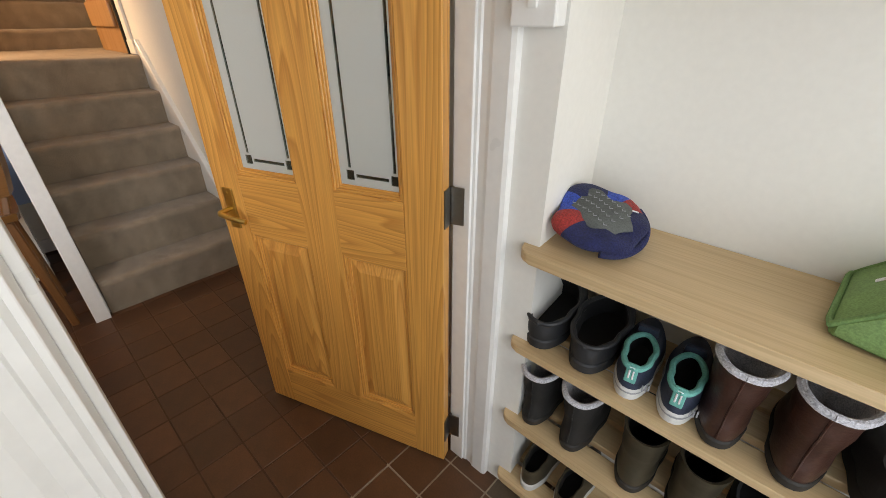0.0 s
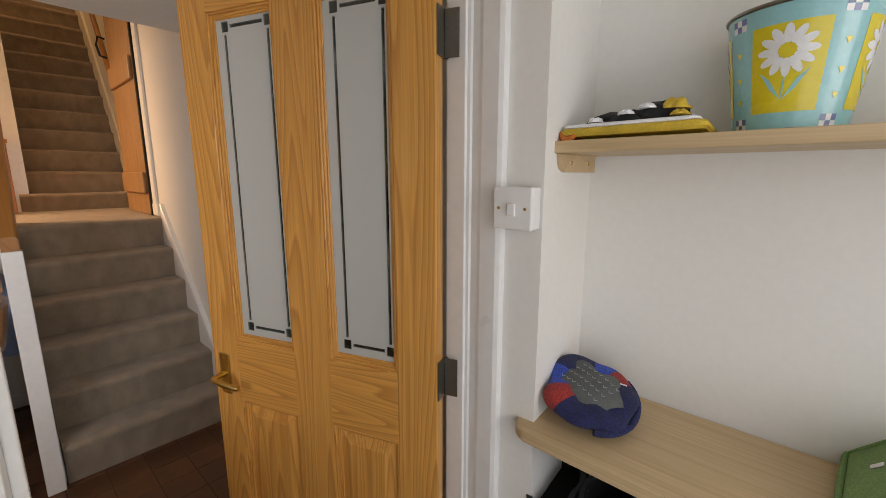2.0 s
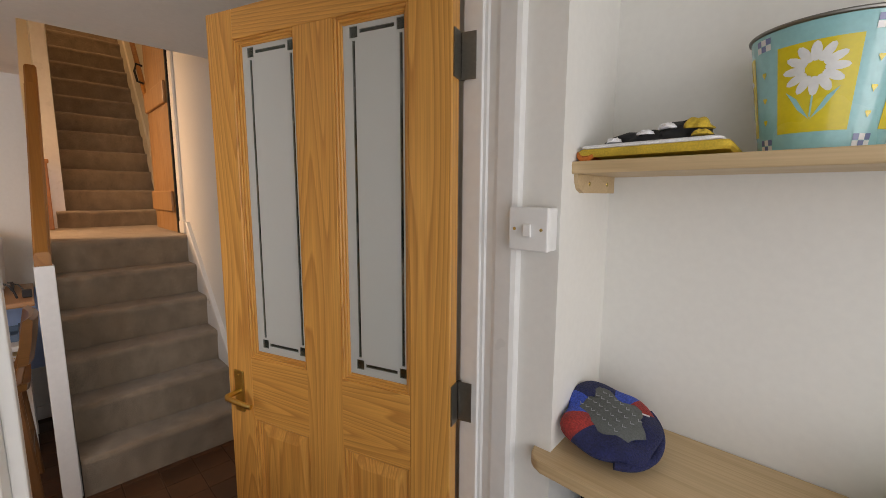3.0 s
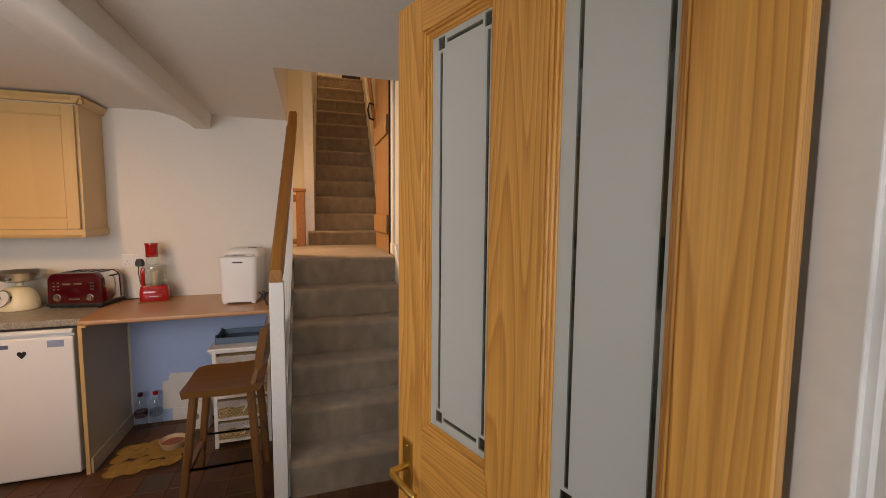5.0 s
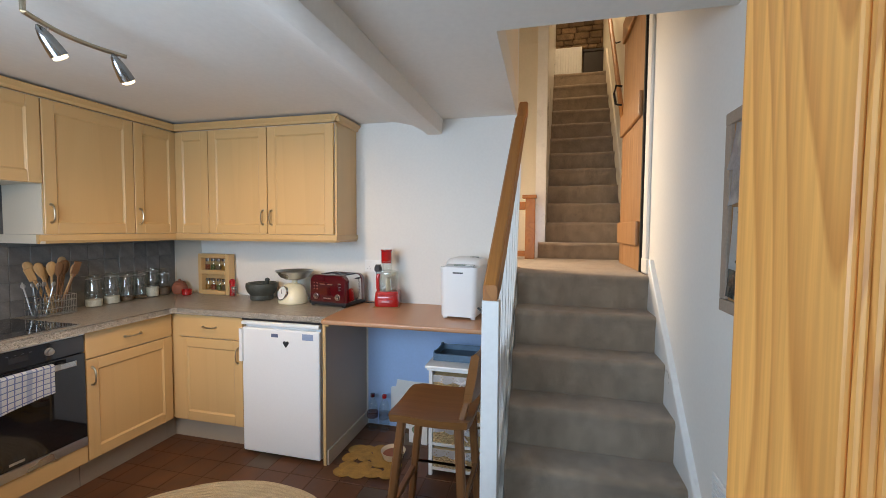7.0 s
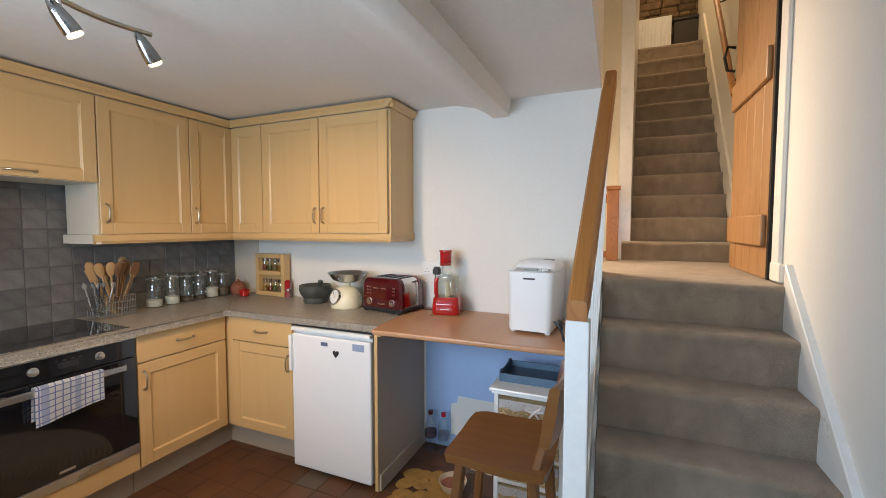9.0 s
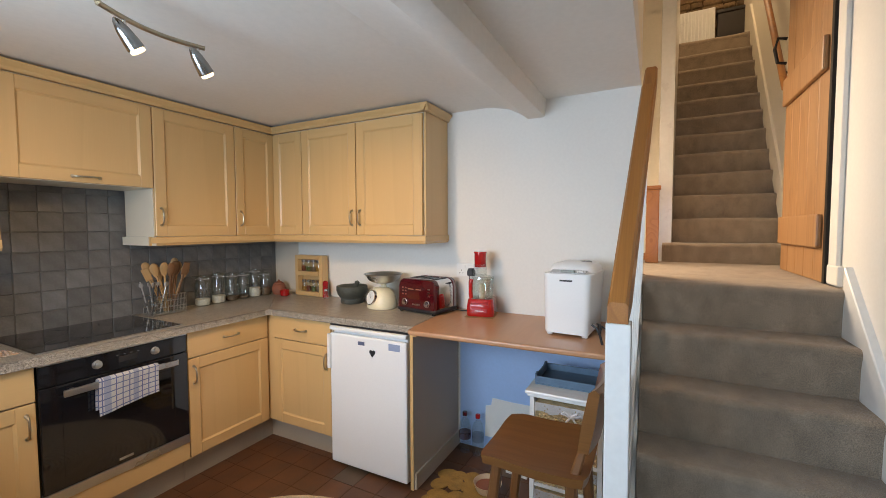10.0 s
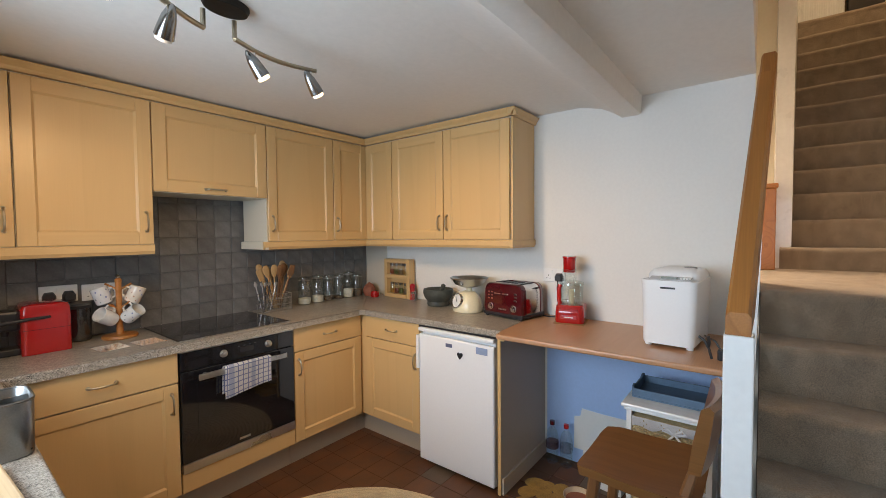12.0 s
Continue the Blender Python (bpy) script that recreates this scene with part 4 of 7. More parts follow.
def ring(outline, L, z, y0, y1, wide, dz=0.0):
    return [(x * wide, y0 + (y1 - y0) * y / L, z + dz * (y / L)) for x, y in outline]


def shoe(parent_name, label, m, L, W, levels, upper_mat, sole_mat, lining_mat, sole_h=0.025, group="", rim=0.006, extras=None, cat="shoe"):
    """levels: (z, heel y, toe y, width factor, rise to the toe); the last one is the opening."""
    s = thing(parent_name, label, cat, m, group)
    o = foot(L, W)
    part("sole", loft([ring(o, L, 0.0, 0.006, L - 0.006, 0.94), ring(o, L, 0.004, 0, L, 1.02), ring(o, L, sole_h - 0.004, -0.002, L + 0.002, 1.04), ring(o, L, sole_h, 0.002, L - 0.002, 1.0)]), sole_mat, s, smooth=True)
    rings = [ring(o, L, sole_h - 0.002, 0.003, L - 0.003, 0.98)] + [ring(o, L, z, a, b, w, dz) for z, a, b, w, dz in levels]
    z, a, b, w, dz = levels[-1]
    rings.append(ring(o, L, z - 0.002, a + rim, b - rim, w * 0.86, dz))
    part("upper", loft(rings, True, False), upper_mat, s, smooth=True)
    inner = [ring(o, L, z - 0.001, a + rim, b - rim, w * 0.88, dz)]
    for z2, a2, b2, w2, dz2 in reversed(levels[:-1]):
        inner.append(ring(o, L, max(z2 - 0.004, sole_h), max(a + rim, a2 + rim), min(b2 - rim, b + 0.02), min(w2, w) * 0.86, 0))
    part("lining", loft(inner, False, True), lining_mat, s, smooth=True)
    if extras:
        extras(s, o, L, levels)
    return s


clog_mat = surface("black_foam", (0.024, 0.026, 0.029), 0.55, vary=0.15, fine=90, grain=0.1, bump=0.2)
boot_brown = surface("brown_leather", (0.060, 0.024, 0.017), 0.38, wide=14, vary=0.25, fine=150, grain=0.15, bump=0.35, depth=0.002)
boot_black = surface("black_suede", (0.016, 0.015, 0.014), 0.75, wide=14, vary=0.25, fine=200, grain=0.2, bump=0.3)
rubber_olive = surface("olive_rubber", (0.052, 0.042, 0.026), 0.5, wide=10, vary=0.2, fine=120, grain=0.1, bump=0.15)
fleece = surface("grey_fleece", (0.58, 0.58, 0.62), 0.95, wide=40, vary=0.15, fine=300, grain=0.3, bump=0.9, depth=0.004, sheen=0.4)
navy_knit = surface("navy_mesh", (0.026, 0.038, 0.068), 0.7, wide=20, vary=0.15, fine=260, grain=0.2, bump=0.4)
teal = surface("turquoise_lining", (0.09, 0.42, 0.37), 0.8, wide=30, vary=0.1, fine=300, grain=0.15, bump=0.3)
sole_white = surface("white_foam_sole", (0.62, 0.62, 0.60), 0.6, wide=20, vary=0.1)
inside_dark = surface("dark_lining", (0.008, 0.008, 0.009), 0.9, fine=200, grain=0.2)
sole_dark = surface("dark_rubber", (0.022, 0.019, 0.016), 0.7, vary=0.2)
grey_stripe = surface("grey_mesh", (0.30, 0.31, 0.33), 0.7, fine=260, grain=0.15)


def clog_extras(s, o, L, levels):
    z = levels[-1][0]
    pts = [(-0.056, 0.165, 0.080), (-0.058, 0.11, 0.084), (-0.050, 0.05, 0.088), (-0.026, 0.012, 0.080), (0.0, 0.0, 0.081), (0.026, 0.012, 0.080), (0.050, 0.05, 0.088), (0.058, 0.11, 0.084), (0.056, 0.165, 0.080)]
    zz, aa, bb, ww, dd = levels[-1]
    top = [(x * ww, aa + (bb - aa) * y / L, zz + dd * y / L) for x, y in o]
    part("rim", tube(top + top[:1], 0.006, 8), clog_mat, s, "rounded foam rim", True)
    part("strap", tube(pts, 0.0065, 8), clog_mat, s, smooth=True)
    for x in (-0.060, 0.060):
        part("rivet", lathe([(0.008, 0), (0.008, 0.003), (0.0, 0.005)], 12), grey_plastic, s, m=pose(x, 0.152, 0.072, 0, 90 if x > 0 else -90))


CLOG = [(0.045, -0.002, 0.282, 1.04, 0.0), (0.062, -0.002, 0.276, 1.04, 0.012), (0.076, 0.000, 0.250, 1.03, 0.020), (0.084, 0.002, 0.205, 1.0, 0.022)]
for x, r in ((-0.335, 6), (-0.215, 3)):
    shoe("clog", "black foam clog with a heel strap on the shoe shelf", pose(x, 0.805, 0.649, 0, 0, r), 0.285, 0.128, CLOG, clog_mat, clog_mat, inside_dark, 0.03, "black clogs", 0.006, clog_extras)


def trainer_extras(s, o, L, levels):
    z, a, b, w, dz = levels[-1]
    top = [(x * w, a + (b - a) * y / L, z + dz * y / L) for x, y in o]
    part("collar", tube(top + top[:1], 0.0065, 8), teal, s, "turquoise padded collar", True)
    part("heel_tab", box(-0.012, 0.012, -0.004, 0.004, 0.055, z + 0.008, 0.003), teal, s)
    part("pull_loop", tube([(-0.004, -0.004, z - 0.03), (-0.004, -0.007, z + 0.004), (0.004, -0.007, z + 0.004), (0.004, -0.004, z - 0.03)], 0.002, 6), white_cloth, s)
    part("midsole_line", loft([ring(o, L, 0.024, -0.004, L + 0.004, 1.055), ring(o, L, 0.028, -0.004, L + 0.004, 1.055)], False, False), grey_stripe, s)
    for k in range(3):
        part("mark", box(0.026 + 0.006 * k, 0.029 + 0.006 * k, 0.012, 0.016, 0.045, 0.060), grey_stripe, s, m=pose(0, -0.014 + 0.004 * k, 0))
    part("tongue", loft([[(-0.022, 0.135, z - 0.01), (0.022, 0.135, z - 0.01), (0.024, 0.145, z - 0.012), (-0.024, 0.145, z - 0.012)], [(-0.020, 0.118, z + 0.022), (0.020, 0.118, z + 0.022), (0.020, 0.127, z + 0.024), (-0.020, 0.127, z + 0.024)]]), navy_knit, s)
    for k in range(4):
        part("lace", tube([(-0.024, 0.15 + k * 0.018, z - 0.014 - k * 0.006), (0, 0.148 + k * 0.018, z - 0.004 - k * 0.007), (0.024, 0.15 + k * 0.018, z - 0.014 - k * 0.006)], 0.0028, 6), black_plastic, s)


TRAIN = [(0.050, 0.000, 0.262, 0.98, 0.0), (0.066, 0.002, 0.235, 0.90, 0.008), (0.084, 0.000, 0.185, 0.78, 0.0), (0.098, -0.004, 0.128, 0.66, -0.004)]
for x, r in ((-0.105, 7), (-0.012, 4)):
    shoe("trainer", "navy trainer with turquoise collar and white sole", pose(x, 0.800, 0.649, 0, 0, r), 0.268, 0.098, TRAIN, navy_knit, sole_white, inside_dark, 0.032, "navy trainers", 0.005, trainer_extras)


def boot_extras(lining, leather):
    def f(s, o, L, levels):
        z, a, b, w, dz = levels[-1]
        top = [(x * w, a + (b - a) * y / L, z + dz * y / L) for x, y in o]
        part("fleece_cuff", tube(top + top[:1], 0.0075, 8), lining, s, "pale fleece cuff", True)
        part("seam", tube([(0.0, levels[0][1] - 0.001, 0.03)] + [(0.0, lv[1] - 0.001, lv[0]) for lv in levels], 0.002, 6), leather, s)
    return f


BOOT = [(z_ * 0.84, a_, b_, w_, d_) for z_, a_, b_, w_, d_ in [(0.050, 0.000, 0.272, 1.0, 0.0), (0.075, 0.003, 0.250, 0.95, 0.010), (0.100, 0.006, 0.190, 0.88, 0.010), (0.125, 0.004, 0.150, 0.86, 0.004), (0.150, 0.002, 0.143, 0.92, 0.0), (0.168, -0.004, 0.148, 0.96, 0.0), (0.190, -0.002, 0.150, 0.98, 0.0), (0.215, -0.006, 0.158, 1.04, 0.0), (0.238, -0.010, 0.170, 1.12, 0.010)]]
for x, r in ((0.068, 4), (0.185, -2)):
    shoe("boot", "dark brown leather boot lined with pale fleece", pose(x, 0.800, 0.649, 0, 0, r), 0.285, 0.108, BOOT, boot_brown, sole_dark, fleece, 0.024, "brown boots", 0.008, boot_extras(fleece, boot_brown), "boot")
LOWB = [(z * 0.98, a, b, w, dz) for z, a, b, w, dz in BOOT]
for x, r in ((-0.325, 5), (-0.205, 2)):
    shoe("ankle_boot", "black suede ankle boot with a grey fleece lining", pose(x, 0.805, 0.363, 0, 0, r), 0.275, 0.104, LOWB, boot_black, sole_dark, fleece, 0.026, "black ankle boots", 0.008, boot_extras(fleece, boot_black), "boot")
for x, r in ((-0.045, 3), (0.075, 0)):
    shoe("rubber_boot", "olive rubber ankle boot with a dark inside", pose(x, 0.805, 0.363, 0, 0, r), 0.275, 0.112, LOWB, rubber_olive, sole_dark, inside_dark, 0.026, "olive rubber boots", 0.006, None, "boot")
for x, r in ((0.315, 4), (0.43, 0)):
    shoe("walking_shoe", "black ribbed walking shoe on the shelf", pose(x, 0.80, 0.649, 0, 0, r), 0.28, 0.104, TRAIN, boot_black, sole_dark, inside_dark, 0.032, "black walking shoes", 0.006)
for x, r in ((-0.30, 3), (-0.185, 0)):
    shoe("old_trainer", "worn grey-brown trainer on the lowest shelf", pose(x, 0.80, 0.076, 0, 0, r), 0.27, 0.10, TRAIN, rubber_olive, sole_white, inside_dark, 0.03, "old trainers", 0.006)
for x, r in ((0.20, 3), (0.32, 0)):
    shoe("rubber_shoe", "dark garden shoe low on the shelves", pose(x, 0.80, 0.363, 0, 0, r), 0.27, 0.10, CLOG, clog_mat, sole_dark, inside_dark, 0.03, "garden shoes", 0.006)

# ---- things on the shelves ----
wool_navy = surface("navy_wool", (0.012, 0.018, 0.075), 0.95, wide=30, vary=0.2, fine=260, grain=0.4, bump=1.0, depth=0.004, sheen=0.05)
wool_blue = surface("blue_wool", (0.022, 0.08, 0.42), 0.95, wide=30, vary=0.2, fine=260, grain=0.4, bump=1.0, depth=0.004, sheen=0.05)
wool_red = surface("red_wool", (0.38, 0.035, 0.03), 0.95, wide=30, vary=0.2, fine=260, grain=0.4, bump=1.0, depth=0.004, sheen=0.05)
grey_print = surface("grey_print_cloth", (0.10, 0.11, 0.105), 0.9, wide=20, vary=0.15, fine=300, grain=0.2, bump=0.4)
scarf = thing("knitted_snood", "striped navy, blue and red knitted snood lying flat", "snood", pose(-0.288, 0.928, 0.972, 17, 13, 12))


def pillow_ring(rx, ry, hole, h, segs, rows, seed, slope=(0.0, 0.0)):
    """A flattened soft ring with uneven edges."""
    bm = bmesh.new()
    grid = []
    for i in range(segs):
        a = 2 * math.pi * i / segs
        w = 1 + 0.05 * math.sin(3 * a + seed) + 0.03 * math.sin(7 * a)
        sq = 1 / max(abs(math.cos(a)) ** 3.2 + abs(math.sin(a)) ** 3.2, 1e-6) ** (1 / 3.2)
        col = []
        for j in range(rows):
            b = 2 * math.pi * j / rows
            t = (1 + hole) / 2 + (1 - hole) / 2 * math.cos(b)
            z = h * 0.5 + h * 0.5 * math.sin(b) + 0.004 * math.sin(5 * a + seed) * (1 if math.sin(b) > 0 else 0)
            px, py = rx * w * sq * t * math.cos(a), ry * w * sq * t * math.sin(a)
            col.append(bm.verts.new((px, py, max(z, 0) * (1 + slope[0] * px + slope[1] * py))))
        grid.append(col)
    for i in range(segs):
        a = 360 * i / segs
        for j in range(rows):
            f = bm.faces.new((grid[i][j], grid[(i + 1) % segs][j], grid[(i + 1) % segs][(j + 1) % rows], grid[i][(j + 1) % rows]))
            f.material_index = 2 if 205 < a < 236 or 38 < a < 64 else (1 if 160 < a <= 205 or 64 <= a < 98 else 0)
    return bm


part("knit", pillow_ring(0.096, 0.098, 0.30, 0.040, 84, 18, 1.0), [wool_navy, wool_blue, wool_red], scarf, smooth=True)
part("rolled_edge", tube([(0.104 * math.cos(a), 0.104 * math.sin(a), 0.016 + 0.002 * math.sin(3 * a)) for a in [radians(-70 + 8 * i) for i in range(16)]], 0.008, 10), wool_navy, scarf, smooth=True)
part("label", box(0.058, 0.074, 0.036, 0.039, 0.0385, 0.0400), white_cloth, scarf, m=pose(0, 0, 0, 0, 0, 8))


def crumpled(rx, ry, h, seed, n=36, rows=12, rough=0.35):
    """A low heap of folded cloth."""
    rings = []
    for j in range(rows):
        t = j / (rows - 1)
        r = math.cos(t * math.pi / 2) ** 0.45 if t < 1 else 0.02
        row = []
        for i in range(n):
            a = 2 * math.pi * i / n
            q = noise.noise(Vector((2.2 * math.cos(a) + seed, 2.2 * math.sin(a), 1.4 * t)))
            k = 1 + rough * q
            fold = 0.30 * h * noise.noise(Vector((3.1 * math.cos(a) * r + seed, 3.1 * math.sin(a) * r, 4)))
            row.append((rx * r * k * math.cos(a), ry * r * k * math.sin(a), max(h * t + fold * t, 0.0)))
        rings.append(row)
    return loft(rings)


cap = thing("neck_gaiter", "dark grey patterned cloth folded on the snood", "scarf", pose(-0.291, 0.922, 1.003, 17, 13, -14))
part("cloth", crumpled(0.072, 0.064, 0.022, 3.0, rough=0.45), grey_print, cap, smooth=True)
for i in range(28):
    x, y = -0.045 + 0.015 * (i % 7) + 0.004 * (i // 7), -0.030 + 0.020 * (i // 7)
    part("print_mark", joined(box(0, 0.007, -0.0006, 0.0006, 0.0, 0.0012), box(-0.0006, 0.0006, 0, 0.006, 0.0, 0.0012)), grey_stripe, cap, m=pose(x, y, 0.0265 - 3.2 * (x * x + y * y), 0, 0, 40))

green = surface("green_canvas", (0.17, 0.31, 0.115), 0.85, wide=14, vary=0.12, fine=280, grain=0.2, bump=0.5)
green_edge = surface("green_binding", (0.13, 0.26, 0.09), 0.8, fine=260, grain=0.2, bump=0.4)
bag = thing("green_bag", "green canvas bag with bound edges folded on the shelf", "bag", pose(0.340, 0.925, 0.931, 0, 0, -5))


def slab_cloth(w, d, h, r, tilt, n=10):
    o = arc(w / 2 - r, d / 2 - r, r, 0, 90, 5) + arc(-w / 2 + r, d / 2 - r, r, 90, 180, 5) + arc(-w / 2 + r, -d / 2 + r, r, 180, 270, 5) + arc(w / 2 - r, -d / 2 + r, r, 270, 360, 5)
    return loft([[(x * k, y * k, z + tilt * (y / d + 0.5) + 0.008 * math.sin(6 * x / w + 3 * y / d)) for x, y in o] for z, k in ((0.0, 0.97), (h * 0.3, 1.0), (h * 0.7, 1.0), (h, 0.96))])


secs = []
for x, top, y0, y1 in ((-0.199, 0.014, -0.05, 0.150), (-0.197, 0.026, -0.066, 0.158), (-0.190, 0.034, -0.074, 0.160), (-0.145, 0.080, -0.082, 0.162), (-0.08, 0.128, -0.088, 0.162), (0.02, 0.150, -0.092, 0.160), (0.14, 0.156, -0.095, 0.155), (0.20, 0.152, -0.095, 0.15)):
    secs.append([(x, y0 + 0.006, 0.004), (x, y0, 0.010), (x, y0, top - 0.006), (x, y0 + 0.006, top), (x, 0.0, top + 0.003), (x, y1 - 0.006, top + 0.001), (x, y1, top - 0.006), (x, y1, 0.004)])
part("body", loft(secs), green, bag, "quilted green canvas panel", True)
edge_line = [(-0.199, 0.024), (-0.145, 0.080), (-0.08, 0.130), (0.02, 0.152), (0.2, 0.155)]
part("piping", tube([(x, -0.070 - 0.08 * (x + 0.199) * (x < 0.02), z) for x, z in edge_line], 0.005, 8), green_edge, bag, smooth=True)
part("piping", tube([(x, 0.158, z) for x, z in edge_line], 0.005, 8), green_edge, bag, smooth=True)
part("piping", tube([(-0.199, -0.070, 0.022), (-0.203, -0.045, 0.020), (-0.203, 0.14, 0.022), (-0.199, 0.158, 0.024)], 0.005, 8), green_edge, bag, smooth=True)
part("label", box(-0.010, 0.010, -0.006, 0.006, 0.0, 0.0012), white_cloth, bag, m=pose(-0.164, 0.070, 0.064, 0, -45))
part("fold", slab_cloth(0.30, 0.05, 0.018, 0.016, 0.0), green, bag, smooth=True, m=pose(0.05, -0.115, 0.0))
part("fold", slab_cloth(0.27, 0.03, 0.014, 0.012, 0.0), green_edge, bag, smooth=True, m=pose(0.07, -0.118, 0.019))

stack = thing("folded_cloths", "black and yellow printed cloths folded in a pile", "cloth", pose(-0.235, 0.955, 1.553))
yellow_cloth = surface("yellow_cloth", (0.62, 0.40, 0.05), 0.85, wide=20, vary=0.15, fine=300, grain=0.15, bump=0.4)
orange_cloth = surface("orange_cloth", (0.62, 0.16, 0.03), 0.85, wide=20, vary=0.15, fine=300, grain=0.15, bump=0.4)
black_cloth = surface("black_cloth", (0.012, 0.012, 0.013), 0.85, wide=20, vary=0.2, fine=300, grain=0.2, bump=0.4)
part("cloth", slab_cloth(0.27, 0.16, 0.016, 0.02, 0.0), yellow_cloth, stack, smooth=True)
part("cloth", slab_cloth(0.05, 0.15, 0.013, 0.02, 0.0), orange_cloth, stack, smooth=True, m=pose(-0.112, -0.008, 0.001))
part("cloth", slab_cloth(0.25, 0.15, 0.008, 0.02, 0.004), white_cloth, stack, smooth=True, m=pose(-0.005, 0, 0.016))
part("cloth", crumpled(0.098, 0.07, 0.034, 8.0, rough=0.3), black_cloth, stack, smooth=True, m=pose(-0.015, 0, 0.022))
part("cloth", crumpled(0.055, 0.06, 0.040, 2.0, rough=0.4), black_cloth, stack, smooth=True, m=pose(0.045, 0, 0.030))
part("patch", crumpled(0.026, 0.03, 0.020, 5.0), yellow_cloth, stack, smooth=True, m=pose(0.070, -0.022, 0.050))
for k, (x, z) in enumerate(((-0.065, 0.034), (-0.008, 0.044), (0.03, 0.052), (0.085, 0.036))):
    part("patch", crumpled(0.015, 0.02, 0.010, 6.0 + k), white_cloth if k < 3 else yellow_cloth, stack, smooth=True, m=pose(x, -0.05, z))


def bucket():
    """Oval printed tin bucket with daisies."""
    b = thing("tin_bucket", "yellow and turquoise printed tin bucket with white daisies", "bucket", pose(-0.002, 0.985, 1.553))
    H = 0.188
    RX0, RX1, RY0, RY1 = 0.076, 0.101, 0.068, 0.088
    yel = surface("bucket_yellow", (0.72, 0.56, 0.03), 0.25, vary=0.05, coat=0.4, bump=0.0)
    tur = surface("bucket_turquoise", (0.22, 0.55, 0.56), 0.25, vary=0.08, coat=0.4, bump=0.0)
    ind = surface("bucket_blue", (0.13, 0.17, 0.34), 0.25, vary=0.05, coat=0.4, bump=0.0)
    whi = surface("bucket_white", (0.76, 0.77, 0.75), 0.25, vary=0.03, coat=0.4, bump=0.0)

    def at(a, z, out=0.0):
        t = z / H
        return ((RX0 + (RX1 - RX0) * t + out) * math.cos(a), (RY0 + (RY1 - RY0) * t + out) * math.sin(a), z)

    n = 72
    part("wall", loft([[at(2 * math.pi * i / n, z) for i in range(n)] for z in (0.0, 0.05, 0.1, 0.15, H)] + [[at(2 * math.pi * i / n, z, -0.002) for i in range(n)] for z in (H, 0.1, 0.004)]), tur, b, smooth=True)
    part("rim", tube([at(2 * math.pi * i / 48, H + 0.001) for i in range(49)], 0.0035, 8), hinge_steel, b, "rolled dull metal rim", True)
    part("foot_ring", tube([at(2 * math.pi * i / 48, 0.002) for i in range(49)], 0.002, 8), hinge_steel, b, smooth=True)

    def field(a0, a1, z0, z1, out, material, name, na=10, nz=6):
        bm = bmesh.new()
        g = [[bm.verts.new(at(a0 + (a1 - a0) * i / na, z0 + (z1 - z0) * j / nz, out)) for j in range(nz + 1)] for i in range(na + 1)]
        for i in range(na):
            for j in range(nz):
                bm.faces.new((g[i][j], g[i + 1][j], g[i + 1][j + 1], g[i][j + 1]))
        return part(name, bm, material, b, smooth=True)

    def blob(pts, out, material, name):
        bm = bmesh.new()
        cx, cz = sum(p[0] for p in pts) / len(pts), sum(p[1] for p in pts) / len(pts)
        c = bm.verts.new(at(cx, cz, out))
        vs = [bm.verts.new(at(p[0], p[1], out)) for p in pts]
        for i in range(len(vs)):
            bm.faces.new((c, vs[i], vs[(i + 1) % len(vs)]))
        return part(name, bm, material, b, smooth=True)

    ra = 0.09
    for k in range(4):
        mid = radians(-95 + 90 * k)
        w = radians(30)
        field(mid - w, mid + w, 0.028, 0.158, 0.0006, yel, "printed_panel")
        for q in range(12):
            a = 2 * math.pi * q / 12
            ca, cz = mid + 0.024 / ra * math.cos(a), 0.118 + 0.024 * math.sin(a)
            pts = []
            for i in range(10):
                e = 2 * math.pi * i / 10
                u, v_ = 0.0145 * math.cos(e), 0.0062 * math.sin(e)
                pts.append((ca + (u * math.cos(a) - v_ * math.sin(a)) / ra, cz + u * math.sin(a) + v_ * math.cos(a)))
            blob(pts, 0.0011 + 0.0001 * (q % 2), whi, "daisy_petal")
        blob([(mid + 0.011 / ra * math.cos(2 * math.pi * i / 14), 0.118 + 0.011 * math.sin(2 * math.pi * i / 14)) for i in range(14)], 0.0016, yel, "daisy_centre")
        blob([(mid - 0.0012 / ra, 0.09), (mid + 0.0012 / ra, 0.09), (mid + 0.001 / ra - 0.02, 0.05), (mid - 0.0012 / ra - 0.02, 0.05)], 0.0011, tur, "daisy_stem")
        for s in (-1, 1):
            blob([(mid - 0.02, 0.046), (mid - 0.02 + s * 0.18, 0.062), (mid - 0.02 + s * 0.36, 0.090), (mid - 0.02 + s * 0.20, 0.078)], 0.0012, tur, "daisy_leaf")
        edge = mid + radians(45)
        for z in (0.012, 0.170):
            for i in range(3):
                for j in range(2):
                    field(edge - 0.15 + i * 0.1, edge - 0.055 + i * 0.1, z - 0.009 + j * 0.010, z + j * 0.010, 0.0008, ind if (i + j) % 2 else whi, "printed_check", 2, 1)
        for z in (0.05, 0.085, 0.125):
            blob([(edge + 0.05 * math.sin(e) ** 3, z + 0.0055 * (math.cos(e) * 0.9 - 0.35 * math.cos(2 * e))) for e in [2 * math.pi * i / 14 for i in range(14)]], 0.0009, yel, "printed_heart")
    return b


